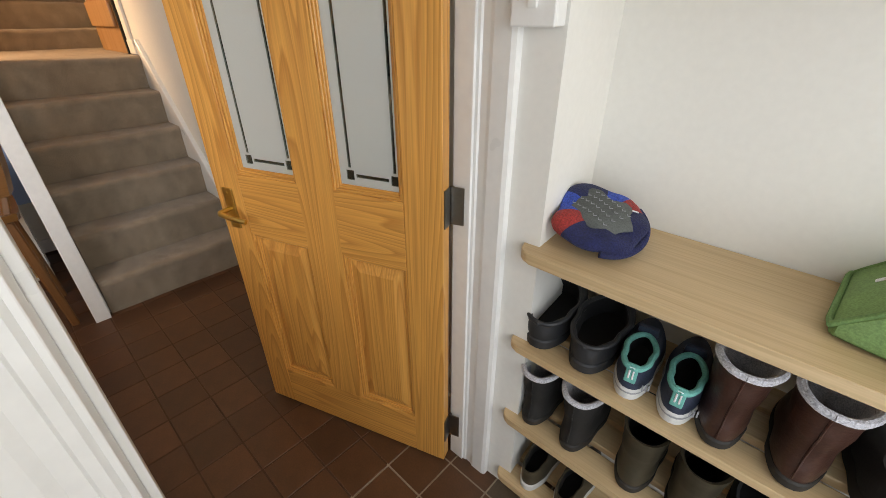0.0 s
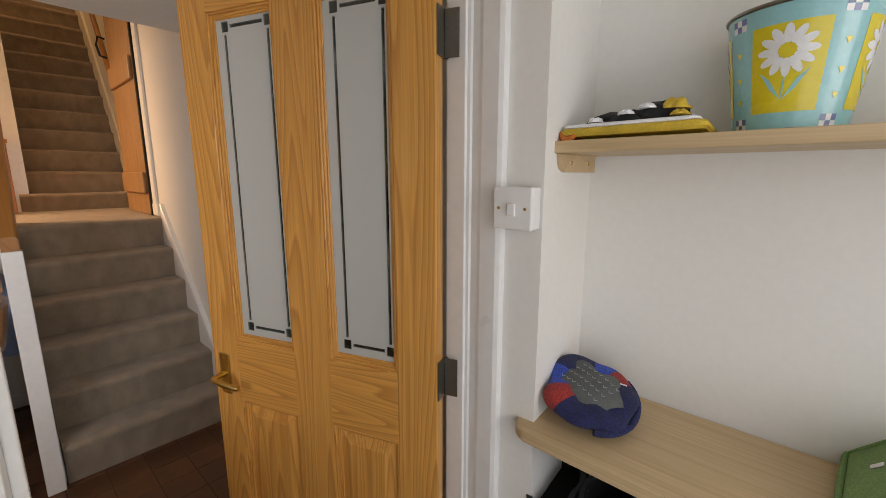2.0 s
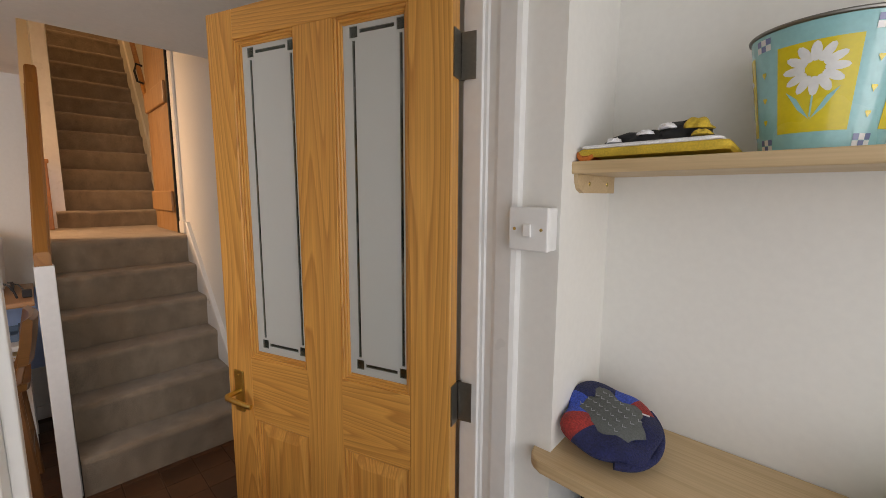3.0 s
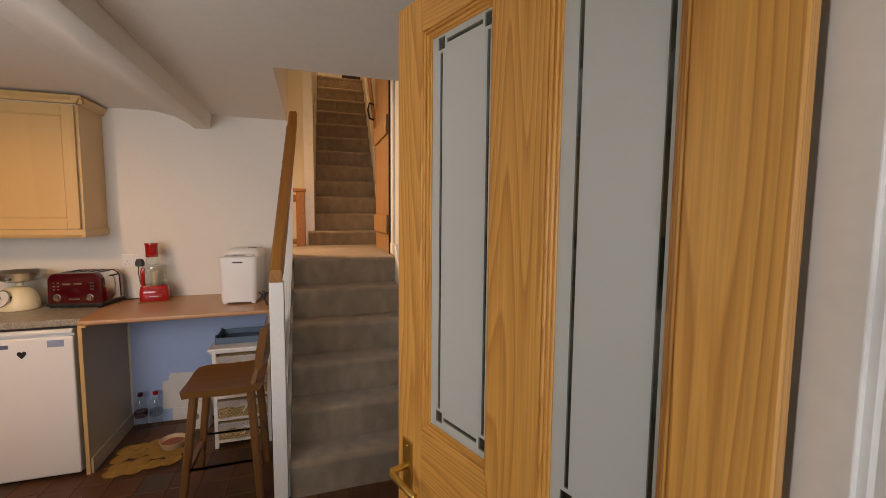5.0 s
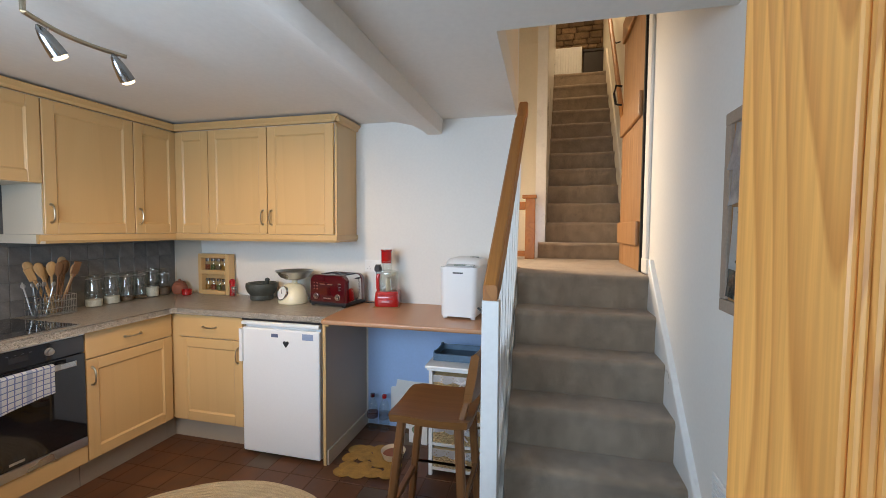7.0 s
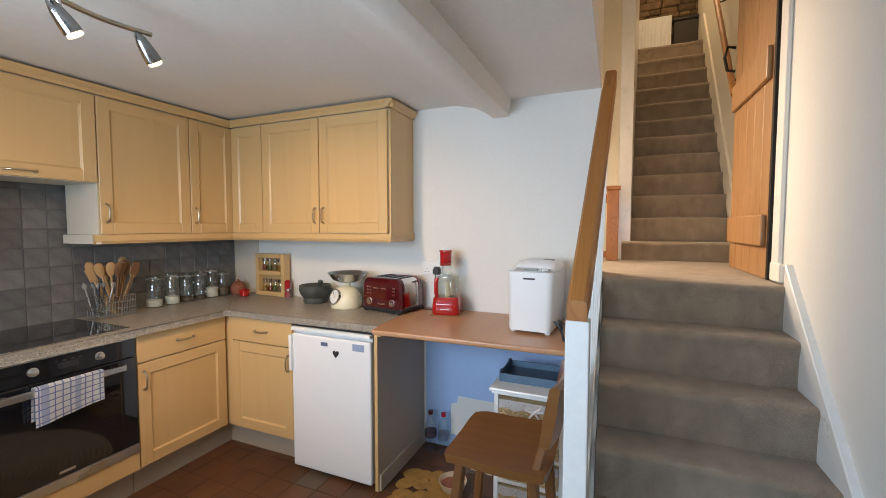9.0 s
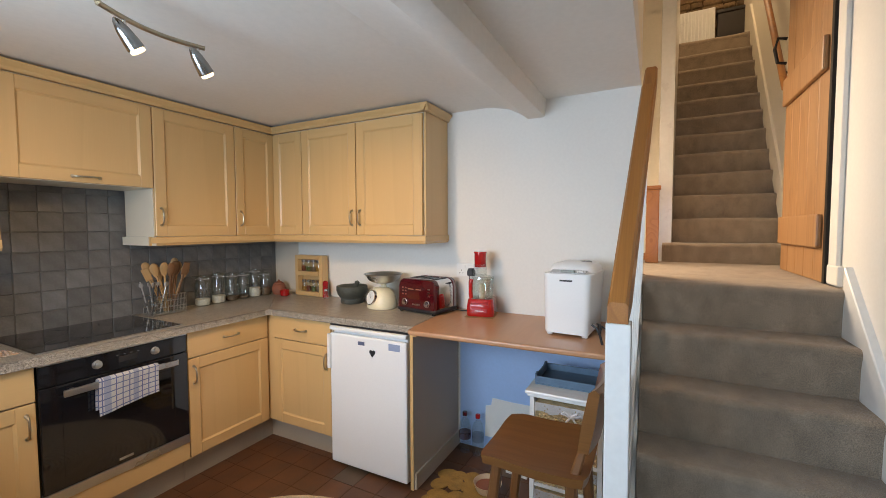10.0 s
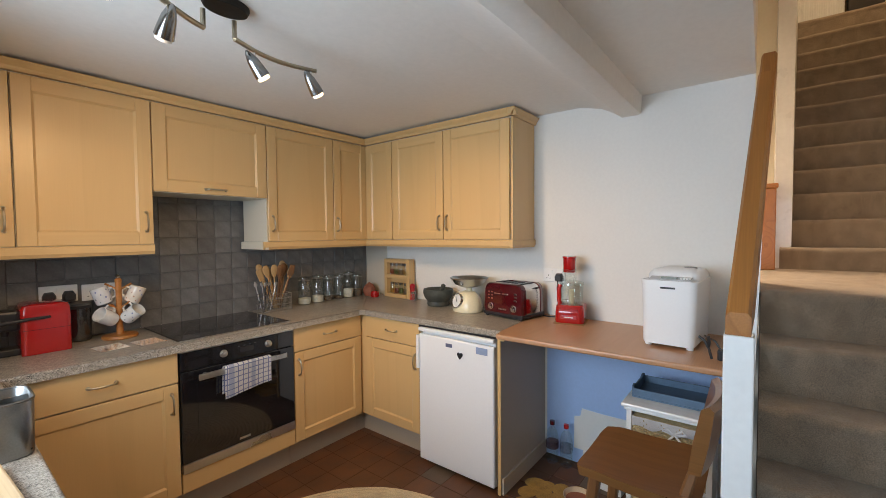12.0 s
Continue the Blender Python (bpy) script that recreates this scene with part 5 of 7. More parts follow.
bucket()
tin = thing("small_tin", "small printed tin lying on the wall shelf", "tin", pose(0.185, 0.99, 1.553, 0, 0, 20))
part("body", box(-0.035, 0.035, -0.025, 0.025, 0, 0.02, 0.004), surface("blue_print", (0.10, 0.12, 0.22), 0.35, wide=60, vary=0.4), tin)

# unseen porch opening behind the viewer, added round the fill lamp
glazing = thing("window_2", "unseen white framed opening added for the porch fill lamp", "window", pose(0, 0, 0), kind="structure")
for a, b in ((-0.10, -0.04), (0.74, 0.80), (0.32, 0.38)):
    part("frame", box(1.53, 1.59, a, b, 1.0, 2.05, 0.004), gloss_white, glazing)
for a, b in ((1.0, 1.05), (1.99, 2.05)):
    part("rail", box(1.532, 1.588, -0.04, 0.74, a, b, 0.004), gloss_white, glazing)
glazing_2 = thing("window_1", "white framed kitchen window over the worktop", "window", pose(0, 0, 0), kind="structure")
for a, b in ((-1.78, -1.73), (-0.57, -0.52), (-1.175, -1.125)):
    part("frame", box(-0.55, -0.50, a, b, 1.06, 1.95, 0.004), gloss_white, glazing_2)
for a, b in ((1.06, 1.11), (1.90, 1.95)):
    part("rail", box(-0.548, -0.502, -1.73, -0.57, a, b, 0.004), gloss_white, glazing_2)

# ---- things on the worktop ----
check_towel()
TOP = 0.9115


def toaster():
    t = thing("toaster", "dark red four-slice toaster with polished steel sides", "toaster", pose(-3.352, -1.128, TOP, 0, 0, 90 - 10) @ Matrix.Diagonal((1.03, 1, 1.12, 1)))
    w, d, h = 0.275, 0.215, 0.190
    prof = arc(-w / 2 + 0.04, h - 0.045, 0.045, 180, 90, 6) + arc(w / 2 - 0.04, h - 0.045, 0.045, 90, 0, 6) + [(w / 2 + 0.008, 0.022), (-w / 2 - 0.008, 0.022)]
    part("front", loft([[(x * k, y, z * q) for x, z in prof] for y, k, q in ((-0.012, 0.96, 0.98), (-0.004, 1, 1), (0.035, 1, 1))]), dark_red, t, smooth=True)
    part("body", loft([[(x * 0.97, y, z * 0.985) for x, z in prof] for y in (0.035, d - 0.03)]), chrome, t, smooth=True)
    part("back", loft([[(x * k, y, z) for x, z in prof] for y, k in ((d - 0.03, 1), (d, 0.97))]), dark_red, t, smooth=True)
    part("base", box(-w / 2 - 0.012, w / 2 + 0.012, -0.014, d + 0.004, 0.006, 0.028, 0.006), black_plastic, t)
    for x in (-w / 2 + 0.01, w / 2 - 0.01):
        for y in (0.0, d - 0.02):
            part("foot", lathe([(0.012, 0), (0.012, 0.008)], 10), black_plastic, t, m=pose(x, y, 0))
    for x in (-0.088, -0.030, 0.030, 0.088):
        part("slot", box(x - 0.012, x + 0.012, 0.045, d - 0.045, h - 0.004, h + 0.0006, 0.001, 1), black_plastic, t)
    for x in (-0.088, 0.088):
        part("dial", lathe([(0.020, 0), (0.020, 0.005), (0.016, 0.008), (0.015, 0.016), (0, 0.017)], 18), chrome, t, "round chrome dial", True, pose(x, -0.012, 0.058, 90))
        for k in range(3):
            part("button", box(x - 0.016 * (1 if x < 0 else -1) - 0.006, x - 0.016 * (1 if x < 0 else -1) + 0.006, -0.016, -0.010, 0.098 + k * 0.018, 0.106 + k * 0.018, 0.001, 1), chrome, t)
            part("button", box(x + 0.008 - 0.006, x + 0.008 + 0.006, -0.016, -0.010, 0.098 + k * 0.018, 0.106 + k * 0.018, 0.001, 1), chrome, t)
    for x in (-0.030, 0.030):
        part("lever", box(x - 0.022, x + 0.022, -0.026, -0.010, 0.130, 0.138, 0.003), chrome, t)
    part("logo", box(-0.03, 0.03, -0.0135, -0.011, 0.044, 0.052), steel, t)
    return t


toaster()
cord = thing("toaster_cable", "black mains cable trailing behind the toaster", "cable", pose(0, 0, TOP))
part("cable", tube([(-3.57, -1.06, 0.07), (-3.555, -1.01, 0.06), (-3.55, -0.985, 0.02), (-3.535, -0.95, 0.005), (-3.52, -0.90, 0.005), (-3.54, -0.86, 0.005)], 0.0035, 8), black_plastic, cord, smooth=True)

scales = thing("kitchen_scale", "cream kitchen scale with a round dial and steel bowl", "scale", pose(-3.425, -1.435, TOP, 0, 0, 68) @ Matrix.Diagonal((1.34, 1.28, 1.30, 1)))
part("body", loft([[(0.082 * k * math.cos(a), -0.01 + 0.075 * k2 * math.sin(a), z) for a in [2 * math.pi * i / 28 for i in range(28)]] for z, k, k2 in ((0, 0.96, 1), (0.006, 1, 1.03), (0.03, 1.0, 1.0), (0.06, 0.92, 0.9), (0.085, 0.74, 0.72), (0.10, 0.5, 0.5), (0.106, 0.2, 0.2))]), cream_enamel, scales, smooth=True)
dial = part("dial", lathe([(0.040, 0), (0.040, 0.010), (0.036, 0.012), (0.034, 0.009), (0.0, 0.009)], 28), chrome, scales, "round chrome rimmed dial", True, pose(0, -0.070, 0.055, 72))
part("face", lathe([(0.034, 0), (0.034, 0.0008)], 28), paper, dial, m=pose(0, -0.070, 0.055, 72) @ pose(0, 0, 0.0095))
part("needle", box(-0.0012, 0.0012, -0.006, 0.026, 0, 0.001), black_plastic, dial, m=pose(0, -0.070, 0.055, 72) @ pose(0, 0, 0.0108, 0, 0, 35))
part("stem", lathe([(0.016, 0.10), (0.014, 0.128)], 14), cream_enamel, scales)
part("bowl", lathe([(0.045, 0.126), (0.075, 0.140), (0.096, 0.168), (0.102, 0.172), (0.100, 0.174), (0.093, 0.170), (0.072, 0.144), (0.0, 0.131)], 32), steel, scales, "wide shallow steel bowl", True)

mortar = thing("mortar", "dark granite mortar with its pestle", "mortar", pose(-3.46, -1.735, TOP) @ Matrix.Diagonal((1.32, 1.32, 1.12, 1)))
part("bowl", lathe([(0.058, 0), (0.062, 0.012), (0.060, 0.03), (0.076, 0.055), (0.084, 0.085), (0.082, 0.108), (0.078, 0.110), (0.070, 0.104), (0.055, 0.05), (0.0, 0.035)], 32), stone_dark, mortar, smooth=True)
part("pestle", lathe([(0.0, 0), (0.016, 0.006), (0.018, 0.03), (0.011, 0.08), (0.013, 0.115), (0.0, 0.128)], 16), stone_dark, mortar, "dark stone pestle", True, pose(0.0, 0.015, 0.040, -24, 18))

rack = thing("spice_rack", "small pine spice rack with glass jars", "spice rack", pose(-3.60, -2.385, TOP, 0, 0, 90 - 3) @ Matrix.Diagonal((1.40, 1, 1.42, 1)))
W, D, H = 0.215, 0.055, 0.225
part("side", box(0, 0.022, 0, -D, 0, H, 0.002), maple_x, rack)
part("side", box(W - 0.024, W, 0, -D, 0, H, 0.002), maple_z, rack)
for z in (0.0, 0.112, H - 0.022):
    part("shelf", box(0.022, W - 0.028, 0, -D, z, z + 0.022 if z < 0.2 else H, 0.002), maple_x, rack)
part("back", box(0, W, 0.0, 0.006, 0, H), maple_x, rack)
spices = [surface("spice_%s" % n_, c_, 0.9) for n_, c_ in (("ochre", (0.35, 0.18, 0.03)), ("rust", (0.22, 0.05, 0.02)), ("herb", (0.10, 0.12, 0.03)), ("seed", (0.20, 0.13, 0.07)))]
for row, z in enumerate((0.022, 0.134)):
    for i in range(4):
        x = 0.046 + i * 0.039
        jar = part("jar", lathe([(0.014, 0), (0.015, 0.003), (0.015, 0.040), (0.012, 0.048), (0.012, 0.052)], 14), clear_glass, rack, "small glass spice jar", True, pose(x, -0.024, z))
        part("spice", lathe([(0.0135, 0.002), (0.0135, 0.030)], 12), spices[(i + row) % 4], jar, m=pose(x, -0.024, z))
        part("lid", lathe([(0.0145, 0.05), (0.0145, 0.064), (0.012, 0.066)], 14), chrome, jar, m=pose(x, -0.024, z))

mill = thing("pepper_mill", "glossy red pepper mill beside the spice rack", "pepper mill", pose(-3.54, -2.062, TOP))
part("body", lathe([(0.020, 0), (0.021, 0.01), (0.017, 0.035), (0.020, 0.075), (0.021, 0.085)], 18), red_plastic, mill, smooth=True)
part("cap", lathe([(0.019, 0.087), (0.022, 0.098), (0.021, 0.118), (0.010, 0.128), (0.0, 0.130)], 18), red_plastic, mill, smooth=True)
salt = thing("salt_mill", "small clear glass salt pot", "salt pot", pose(-3.49, -2.005, TOP))
part("body", lathe([(0.018, 0), (0.019, 0.01), (0.016, 0.045), (0.018, 0.060)], 16), clear_glass, salt, smooth=True)
part("cap", lathe([(0.018, 0.060), (0.018, 0.076), (0.0, 0.080)], 16), chrome, salt, smooth=True)
garlic = thing("terracotta_pot", "round terracotta garlic pot", "pot", pose(-3.50, -2.525, TOP))
part("pot", lathe([(0.040, 0), (0.052, 0.02), (0.056, 0.05), (0.045, 0.078), (0.036, 0.084)], 24), terracotta, garlic, smooth=True)
part("lid", lathe([(0.040, 0.084), (0.040, 0.090), (0.020, 0.102), (0.008, 0.106), (0.009, 0.114), (0.0, 0.118)], 20), terracotta, garlic, smooth=True)
dish = thing("red_ramekin", "small glossy red ramekin", "dish", pose(-3.46, -2.415, TOP))
part("dish", lathe([(0.028, 0), (0.034, 0.006), (0.036, 0.045), (0.033, 0.045), (0.030, 0.010), (0.0, 0.008)], 20), red_gloss, dish, smooth=True)
white_food = surface("rice", (0.66, 0.63, 0.54), 0.9, wide=60, vary=0.15, fine=300, grain=0.2, bump=0.5)
dark_food = surface("beans", (0.12, 0.08, 0.05), 0.8, wide=80, vary=0.3, fine=300, grain=0.3, bump=0.5)
for i, (x, y, h, r, fill, mat_) in enumerate(((-2.915, -2.60, 0.155, 0.046, 0.045, white_food), (-3.035, -2.605, 0.160, 0.044, 0.050, white_food), (-3.145, -2.615, 0.150, 0.042, 0.03, dark_food), (-3.245, -2.615, 0.150, 0.042, 0.02, dark_food), (-3.335, -2.605, 0.165, 0.042, 0.07, white_food), (-3.425, -2.60, 0.140, 0.042, 0.06, dark_food))):
    h *= 1.36
    r *= 1.06
    j = thing("storage_jar", "clear glass storage jar part full of dry food" if i != 3 else "nearly empty clear glass storage jar", "jar", pose(x, y, TOP), "glass storage jars")
    part("glass", lathe([(r * 0.93, 0), (r, 0.006), (r, h * 0.72), (r * 0.8, h * 0.82), (r * 0.78, h * 0.86)], 24), clear_glass, j, smooth=True)
    part("contents", lathe([(r * 0.88, 0.004), (r * 0.93, 0.01), (r * 0.93, fill), (r * 0.4, fill + 0.004), (0, fill + 0.005)], 20), mat_, j, smooth=True)
    part("lid", lathe([(r * 0.82, h * 0.86), (r * 0.86, h * 0.88), (r * 0.84, h * 0.95), (r * 0.3, h * 0.97), (r * 0.26, h), (0, h)], 20), clear_glass, j, smooth=True)
    part("seal", lathe([(r * 0.82, h * 0.855), (r * 0.85, h * 0.862), (r * 0.82, h * 0.87)], 20, False, False), steel, j)

caddy = thing("utensil_caddy", "wire and steel utensil caddy full of wooden spoons", "utensil holder", pose(-2.655, -2.545, TOP, 0, 0, 180))
for x0, x1 in ((-0.115, 0.005), (0.012, 0.085)):
    for z in (0.004, 0.045, 0.085, 0.118):
        part("hoop", tube([(x0, -0.05, z), (x1, -0.05, z), (x1, 0.05, z), (x0, 0.05, z), (x0, -0.05, z)], 0.0022, 6), steel, caddy)
    for i in range(9):
        x = x0 + (x1 - x0) * i / 8
        part("wire", tube([(x, -0.05, 0.002), (x, -0.05, 0.118)], 0.0013, 6), steel, caddy)
        part("wire", tube([(x, 0.05, 0.002), (x, 0.05, 0.118)], 0.0013, 6), steel, caddy)
    part("tray", box(x0 + 0.003, x1 - 0.003, -0.047, 0.047, 0.002, 0.012), steel, caddy)
    part("glass_side", box(x0 + 0.003, x1 - 0.003, -0.048, -0.046, 0.012, 0.10), clear_glass, caddy)
rng = random.Random(3)
for i in range(14):
    lean, twist = -21 + 42 * ((i * 5) % 14) / 13 + rng.uniform(-4, 4), rng.uniform(-12, 14)
    wood = spoon_dark if i % 3 == 1 else spoon_wood
    x0 = -0.02 + lean * 0.0016
    L = rng.uniform(0.25, 0.305)
    u = thing("wooden_spoon" if i % 13 else "spatula", "worn wooden spoon standing in the caddy" if i % 13 else "flat wooden spatula standing in the caddy", "utensil", pose(-2.655, -2.545, TOP + 0.014, 0, 0, 180) @ pose(x0 * 0.6 + 0.02, rng.uniform(-0.02, 0.02), 0, twist, lean), "cooking utensils")
    part("shaft", tube([(0, 0, 0), (0, 0, L - 0.05)], 0.0055, 8), wood, u, smooth=True)
    if i % 13:
        part("spoon_head", lathe([(0.005, L - 0.062), (0.016, L - 0.045), (0.026, L - 0.012), (0.024, L + 0.012), (0.013, L + 0.027), (0.0, L + 0.031)], 16, sy=0.30), wood, u, smooth=True)
    else:
        part("blade", box(-0.02, 0.02, -0.003, 0.003, L - 0.05, L + 0.03, 0.003), wood, u)
for i in range(5):
    x0 = 0.055 + 0.012 * i - 0.02
    u = thing("steel_utensil", "steel kitchen tool standing in the caddy", "utensil", pose(-2.655, -2.545, TOP + 0.014, 0, 0, 180) @ pose(-x0 * 1.2 - 0.01, 0.01 * (i % 3 - 1), 0, rng.uniform(-8, 8), rng.uniform(-12, 12)), "cooking utensils")
    part("handle", tube([(0, 0, 0), (0, 0, 0.16 + 0.01 * i)], 0.004, 8), black_plastic if i % 2 else steel, u)
    part("tip", lathe([(0.004, 0.16), (0.013, 0.175), (0.010, 0.19), (0, 0.193)], 12, sy=0.3), steel, u, smooth=True)

tree = thing("mug_tree", "turned wooden mug tree on the worktop", "mug tree", pose(-1.755, -2.50, TOP))
part("base", lathe([(0.075, 0), (0.078, 0.006), (0.074, 0.016), (0.02, 0.022)], 28), pine_rail, tree, smooth=True)
part("post", lathe([(0.016, 0.02), (0.013, 0.10), (0.014, 0.28), (0.016, 0.302), (0.009, 0.308)], 16), pine_rail, tree, smooth=True)
part("finial", lathe([(0.008, 0.308), (0.013, 0.321), (0.0, 0.334)], 14), chrome, tree, smooth=True)
pegs = [(-18, 0.255, 18), (168, 0.250, 24), (28, 0.150, 58), (128, 0.155, 52), (255, 0.235, 30), (290, 0.140, 40)]
floral = [surface("floral_%d" % i, c_, 0.2, wide=30, vary=0.05, fine=70, grain=0.02, bump=0.0, coat=0.4) for i, c_ in enumerate(((0.74, 0.74, 0.74), (0.76, 0.68, 0.58), (0.80, 0.80, 0.78), (0.78, 0.78, 0.76)))]
motifs = [surface("motif_%d" % i, c_, 0.3) for i, c_ in enumerate(((0.12, 0.16, 0.35), (0.40, 0.17, 0.08), (0.55, 0.50, 0.42), (0.10, 0.17, 0.16), (0.2, 0.24, 0.4), (0.3, 0.1, 0.1)))]
for k, (a, z, tip) in enumerate(pegs):
    ca, sa = math.cos(radians(a)), math.sin(radians(a))
    part("peg", tube([(0.01 * ca, 0.01 * sa, z), (0.055 * ca, 0.055 * sa, z + 0.03)], 0.005, 8), pine_rail, tree)
    mug = thing("mug", "white china mug with printed flowers hanging on the tree", "mug", pose(-1.755 + 0.034 * ca, -2.50 + 0.034 * sa, TOP + z - 0.006) @ pose(0, 0, 0, 0, 0, a) @ pose(0.034, 0, -0.026, 0, tip) @ Matrix.Diagonal((0.96, 0.96, 1.06, 1)), "hanging mugs")
    part("cup", lathe([(0.026, -0.042), (0.034, -0.038), (0.037, -0.030), (0.039, 0.040), (0.037, 0.041), (0.034, -0.028), (0.0, -0.031)], 24), floral[k % 4], mug, smooth=True)
    part("handle", tube([(-0.036, 0, 0.026), (-0.056, 0, 0.024), (-0.062, 0, 0.002), (-0.054, 0, -0.018), (-0.036, 0, -0.024)], 0.0048, 8), floral[k % 4], mug, smooth=True)
    if k != 2:
        for q in range(30):
            part("flower", lathe([(0.0042, 0), (0.0036, 0.0007)], 6, sx=1.0, sy=0.55 + 0.4 * (q % 2)), motifs[k] if q % 3 else motifs[(k + 3) % 6], mug, m=pose(0, 0, 0, 0, 0, 36 * q + 11 * (q % 4)) @ pose(0.0376 + 0.0004 * (q % 4), 0, -0.026 + 0.017 * (q % 4), 0, 90))

coffee = thing("coffee_machine", "bright red capsule coffee machine with a black spout", "coffee machine", pose(-1.470, -2.515, TOP))
part("shell", loft([[(x * kx * 1.4, y * ky, z) for x, y in arc(0.045, 0.085, 0.015, 0, 90, 4) + arc(-0.045, 0.085, 0.015, 90, 180, 4) + arc(-0.045, -0.085, 0.015, 180, 270, 4) + arc(0.045, -0.085, 0.015, 270, 360, 4)] for z, kx, ky in ((0.0, 1, 1), (0.17, 1.0, 1.0), (0.205, 0.98, 0.99), (0.220, 0.90, 0.95), (0.225, 0.7, 0.85))]), red_gloss, coffee, smooth=True)
part("lever", tube([(0.175, 0.105, 0.150), (0.12, 0.108, 0.158), (0.06, 0.108, 0.163), (-0.005, 0.104, 0.164), (-0.012, 0.092, 0.164)], 0.0075, 10, [0.012, 0.010, 0.007, 0.006, 0.008]), black_plastic, coffee, "black lever arm", True)
part("groove", box(-0.084, 0.084, 0.0985, 0.1008, 0.110, 0.112), dark_red, coffee)
part("head", box(0.08, 0.15, -0.055, 0.055, 0.11, 0.20, 0.012), black_plastic, coffee, "black brewing head")
part("spout", lathe([(0.012, 0), (0.016, 0.03)], 14), black_plastic, coffee, m=pose(0.125, 0, 0.085))
part("drip_tray", box(0.082, 0.17, -0.05, 0.05, 0.0, 0.03, 0.004), black_plastic, coffee)
part("trim", box(-0.086, -0.083, -0.06, 0.06, 0.165, 0.172), chrome, coffee)
tank = thing("water_jug", "smoky glass water tank behind the coffee machine", "jug", pose(-1.610, -2.59, TOP))
part("glass", lathe([(0.045, 0), (0.05, 0.01), (0.05, 0.165), (0.047, 0.165), (0.046, 0.012), (0, 0.01)], 22), glassy("smoked_glass", (0.60, 0.62, 0.64), 0.16), tank, smooth=True)
part("lid", lathe([(0.051, 0.165), (0.051, 0.18), (0.0, 0.184)], 22), black_plastic, tank, smooth=True)


def socket(name, label, m, plugs):
    s = thing(name, label, "socket", m, "wall sockets")
    part("plate", box(0, 0.146, -0.010, 0, 0, 0.086, 0.003), white_plastic, s)
    for i in range(2):
        part("rocker", box(0.052 + i * 0.028, 0.066 + i * 0.028, -0.014, -0.009, 0.052, 0.072, 0.0015, 1), white_plastic, s)
        if i in plugs:
            p = part("plug", joined(loft([[(0.036 + i * 0.074 + x * k, y, 0.030 + z * k) for x, z in ((-0.020, -0.026), (0.020, -0.026), (0.026, -0.018), (0.026, 0.006), (0.016, 0.026), (-0.016, 0.026), (-0.026, 0.006), (-0.026, -0.018))] for y, k in ((-0.010, 1), (-0.03, 0.95), (-0.042, 0.7))])), black_plastic, s, "black mains plug", True)
        else:
            for dx, dz, w, h in ((0.0, 0.026, 0.004, 0.008), (-0.011, 0.008, 0.006, 0.004), (0.011, 0.008, 0.006, 0.004)):
                part("hole", box(0.036 + i * 0.074 + dx - w / 2, 0.036 + i * 0.074 + dx + w / 2, -0.0104, -0.009, 0.014 + dz - h / 2, 0.014 + dz + h / 2), black_plastic, s)
    return s


socket("double_socket", "white double wall socket with two black plugs", pose(-1.478, YS + 0.0108, 1.105, 0, 0, 180), (0, 1))
socket("double_socket", "white double wall socket on the tiles", pose(-1.640, YS + 0.0108, 1.100, 0, 0, 180), ())
socket("double_socket", "white wall socket with the food processor plug", pose(XW, -0.978, 1.125, 0, 0, 90), (1,))
for i in range(2):
    saver = thing("worktop_rods", "row of slim steel rods set into the worktop", "trivet", pose(-1.60 - i * 0.145, -2.33 + 0.02 * i, 0.9112, 0, 0, 8))
    for k in range(6):
        part("rod", tube([(0.0, 0.022 * k, 0.0015), (-0.115, 0.022 * k, 0.0015)], 0.0034, 6), chrome, saver)

steel_caddy = thing("cutlery_drainer", "brushed steel cutlery drainer beside the sink", "cutlery holder", pose(-1.226, -1.318, 0.911, 0, 0, -90))
oc = arc(0.045, 0.03, 0.03, 0, 90, 5) + arc(-0.045, 0.03, 0.03, 90, 180, 5) + arc(-0.045, -0.03, 0.03, 180, 270, 5) + arc(0.045, -0.03, 0.03, 270, 360, 5)
drainer_steel = surface("dull_steel", (0.30, 0.295, 0.285), 0.30, metal=1.0, fine=300, grain=0.06, bump=0.05)
part("shell", loft([[(x * k, y * k, z) for x, y in oc] for z, k in ((0, 0.95), (0.004, 0.98), (0.134, 1.02), (0.137, 1.0), (0.133, 0.97), (0.01, 0.92))]), drainer_steel, steel_caddy, smooth=True)
part("lip", tube([(x * 1.01, y * 1.01, 0.136) for x, y in oc + oc[:1]], 0.003, 8), drainer_steel, steel_caddy, smooth=True)
part("divider", box(-0.0015, 0.0015, -0.056, 0.056, 0.02, 0.132), drainer_steel, steel_caddy)
part("divider", box(-0.070, -0.0016, -0.0015, 0.0015, 0.02, 0.130), drainer_steel, steel_caddy)
part("base_liner", box(-0.066, 0.066, -0.052, 0.052, 0.012, 0.016), black_plastic, steel_caddy)
board = thing("chopping_board", "pale wooden chopping board on the worktop", "chopping board", pose(-1.11, -1.02, 0.9105, 0, 0, -86))
part("board", box(-0.19, 0.19, -0.125, 0.125, 0.0, 0.018, 0.005), shelf_oak, board)

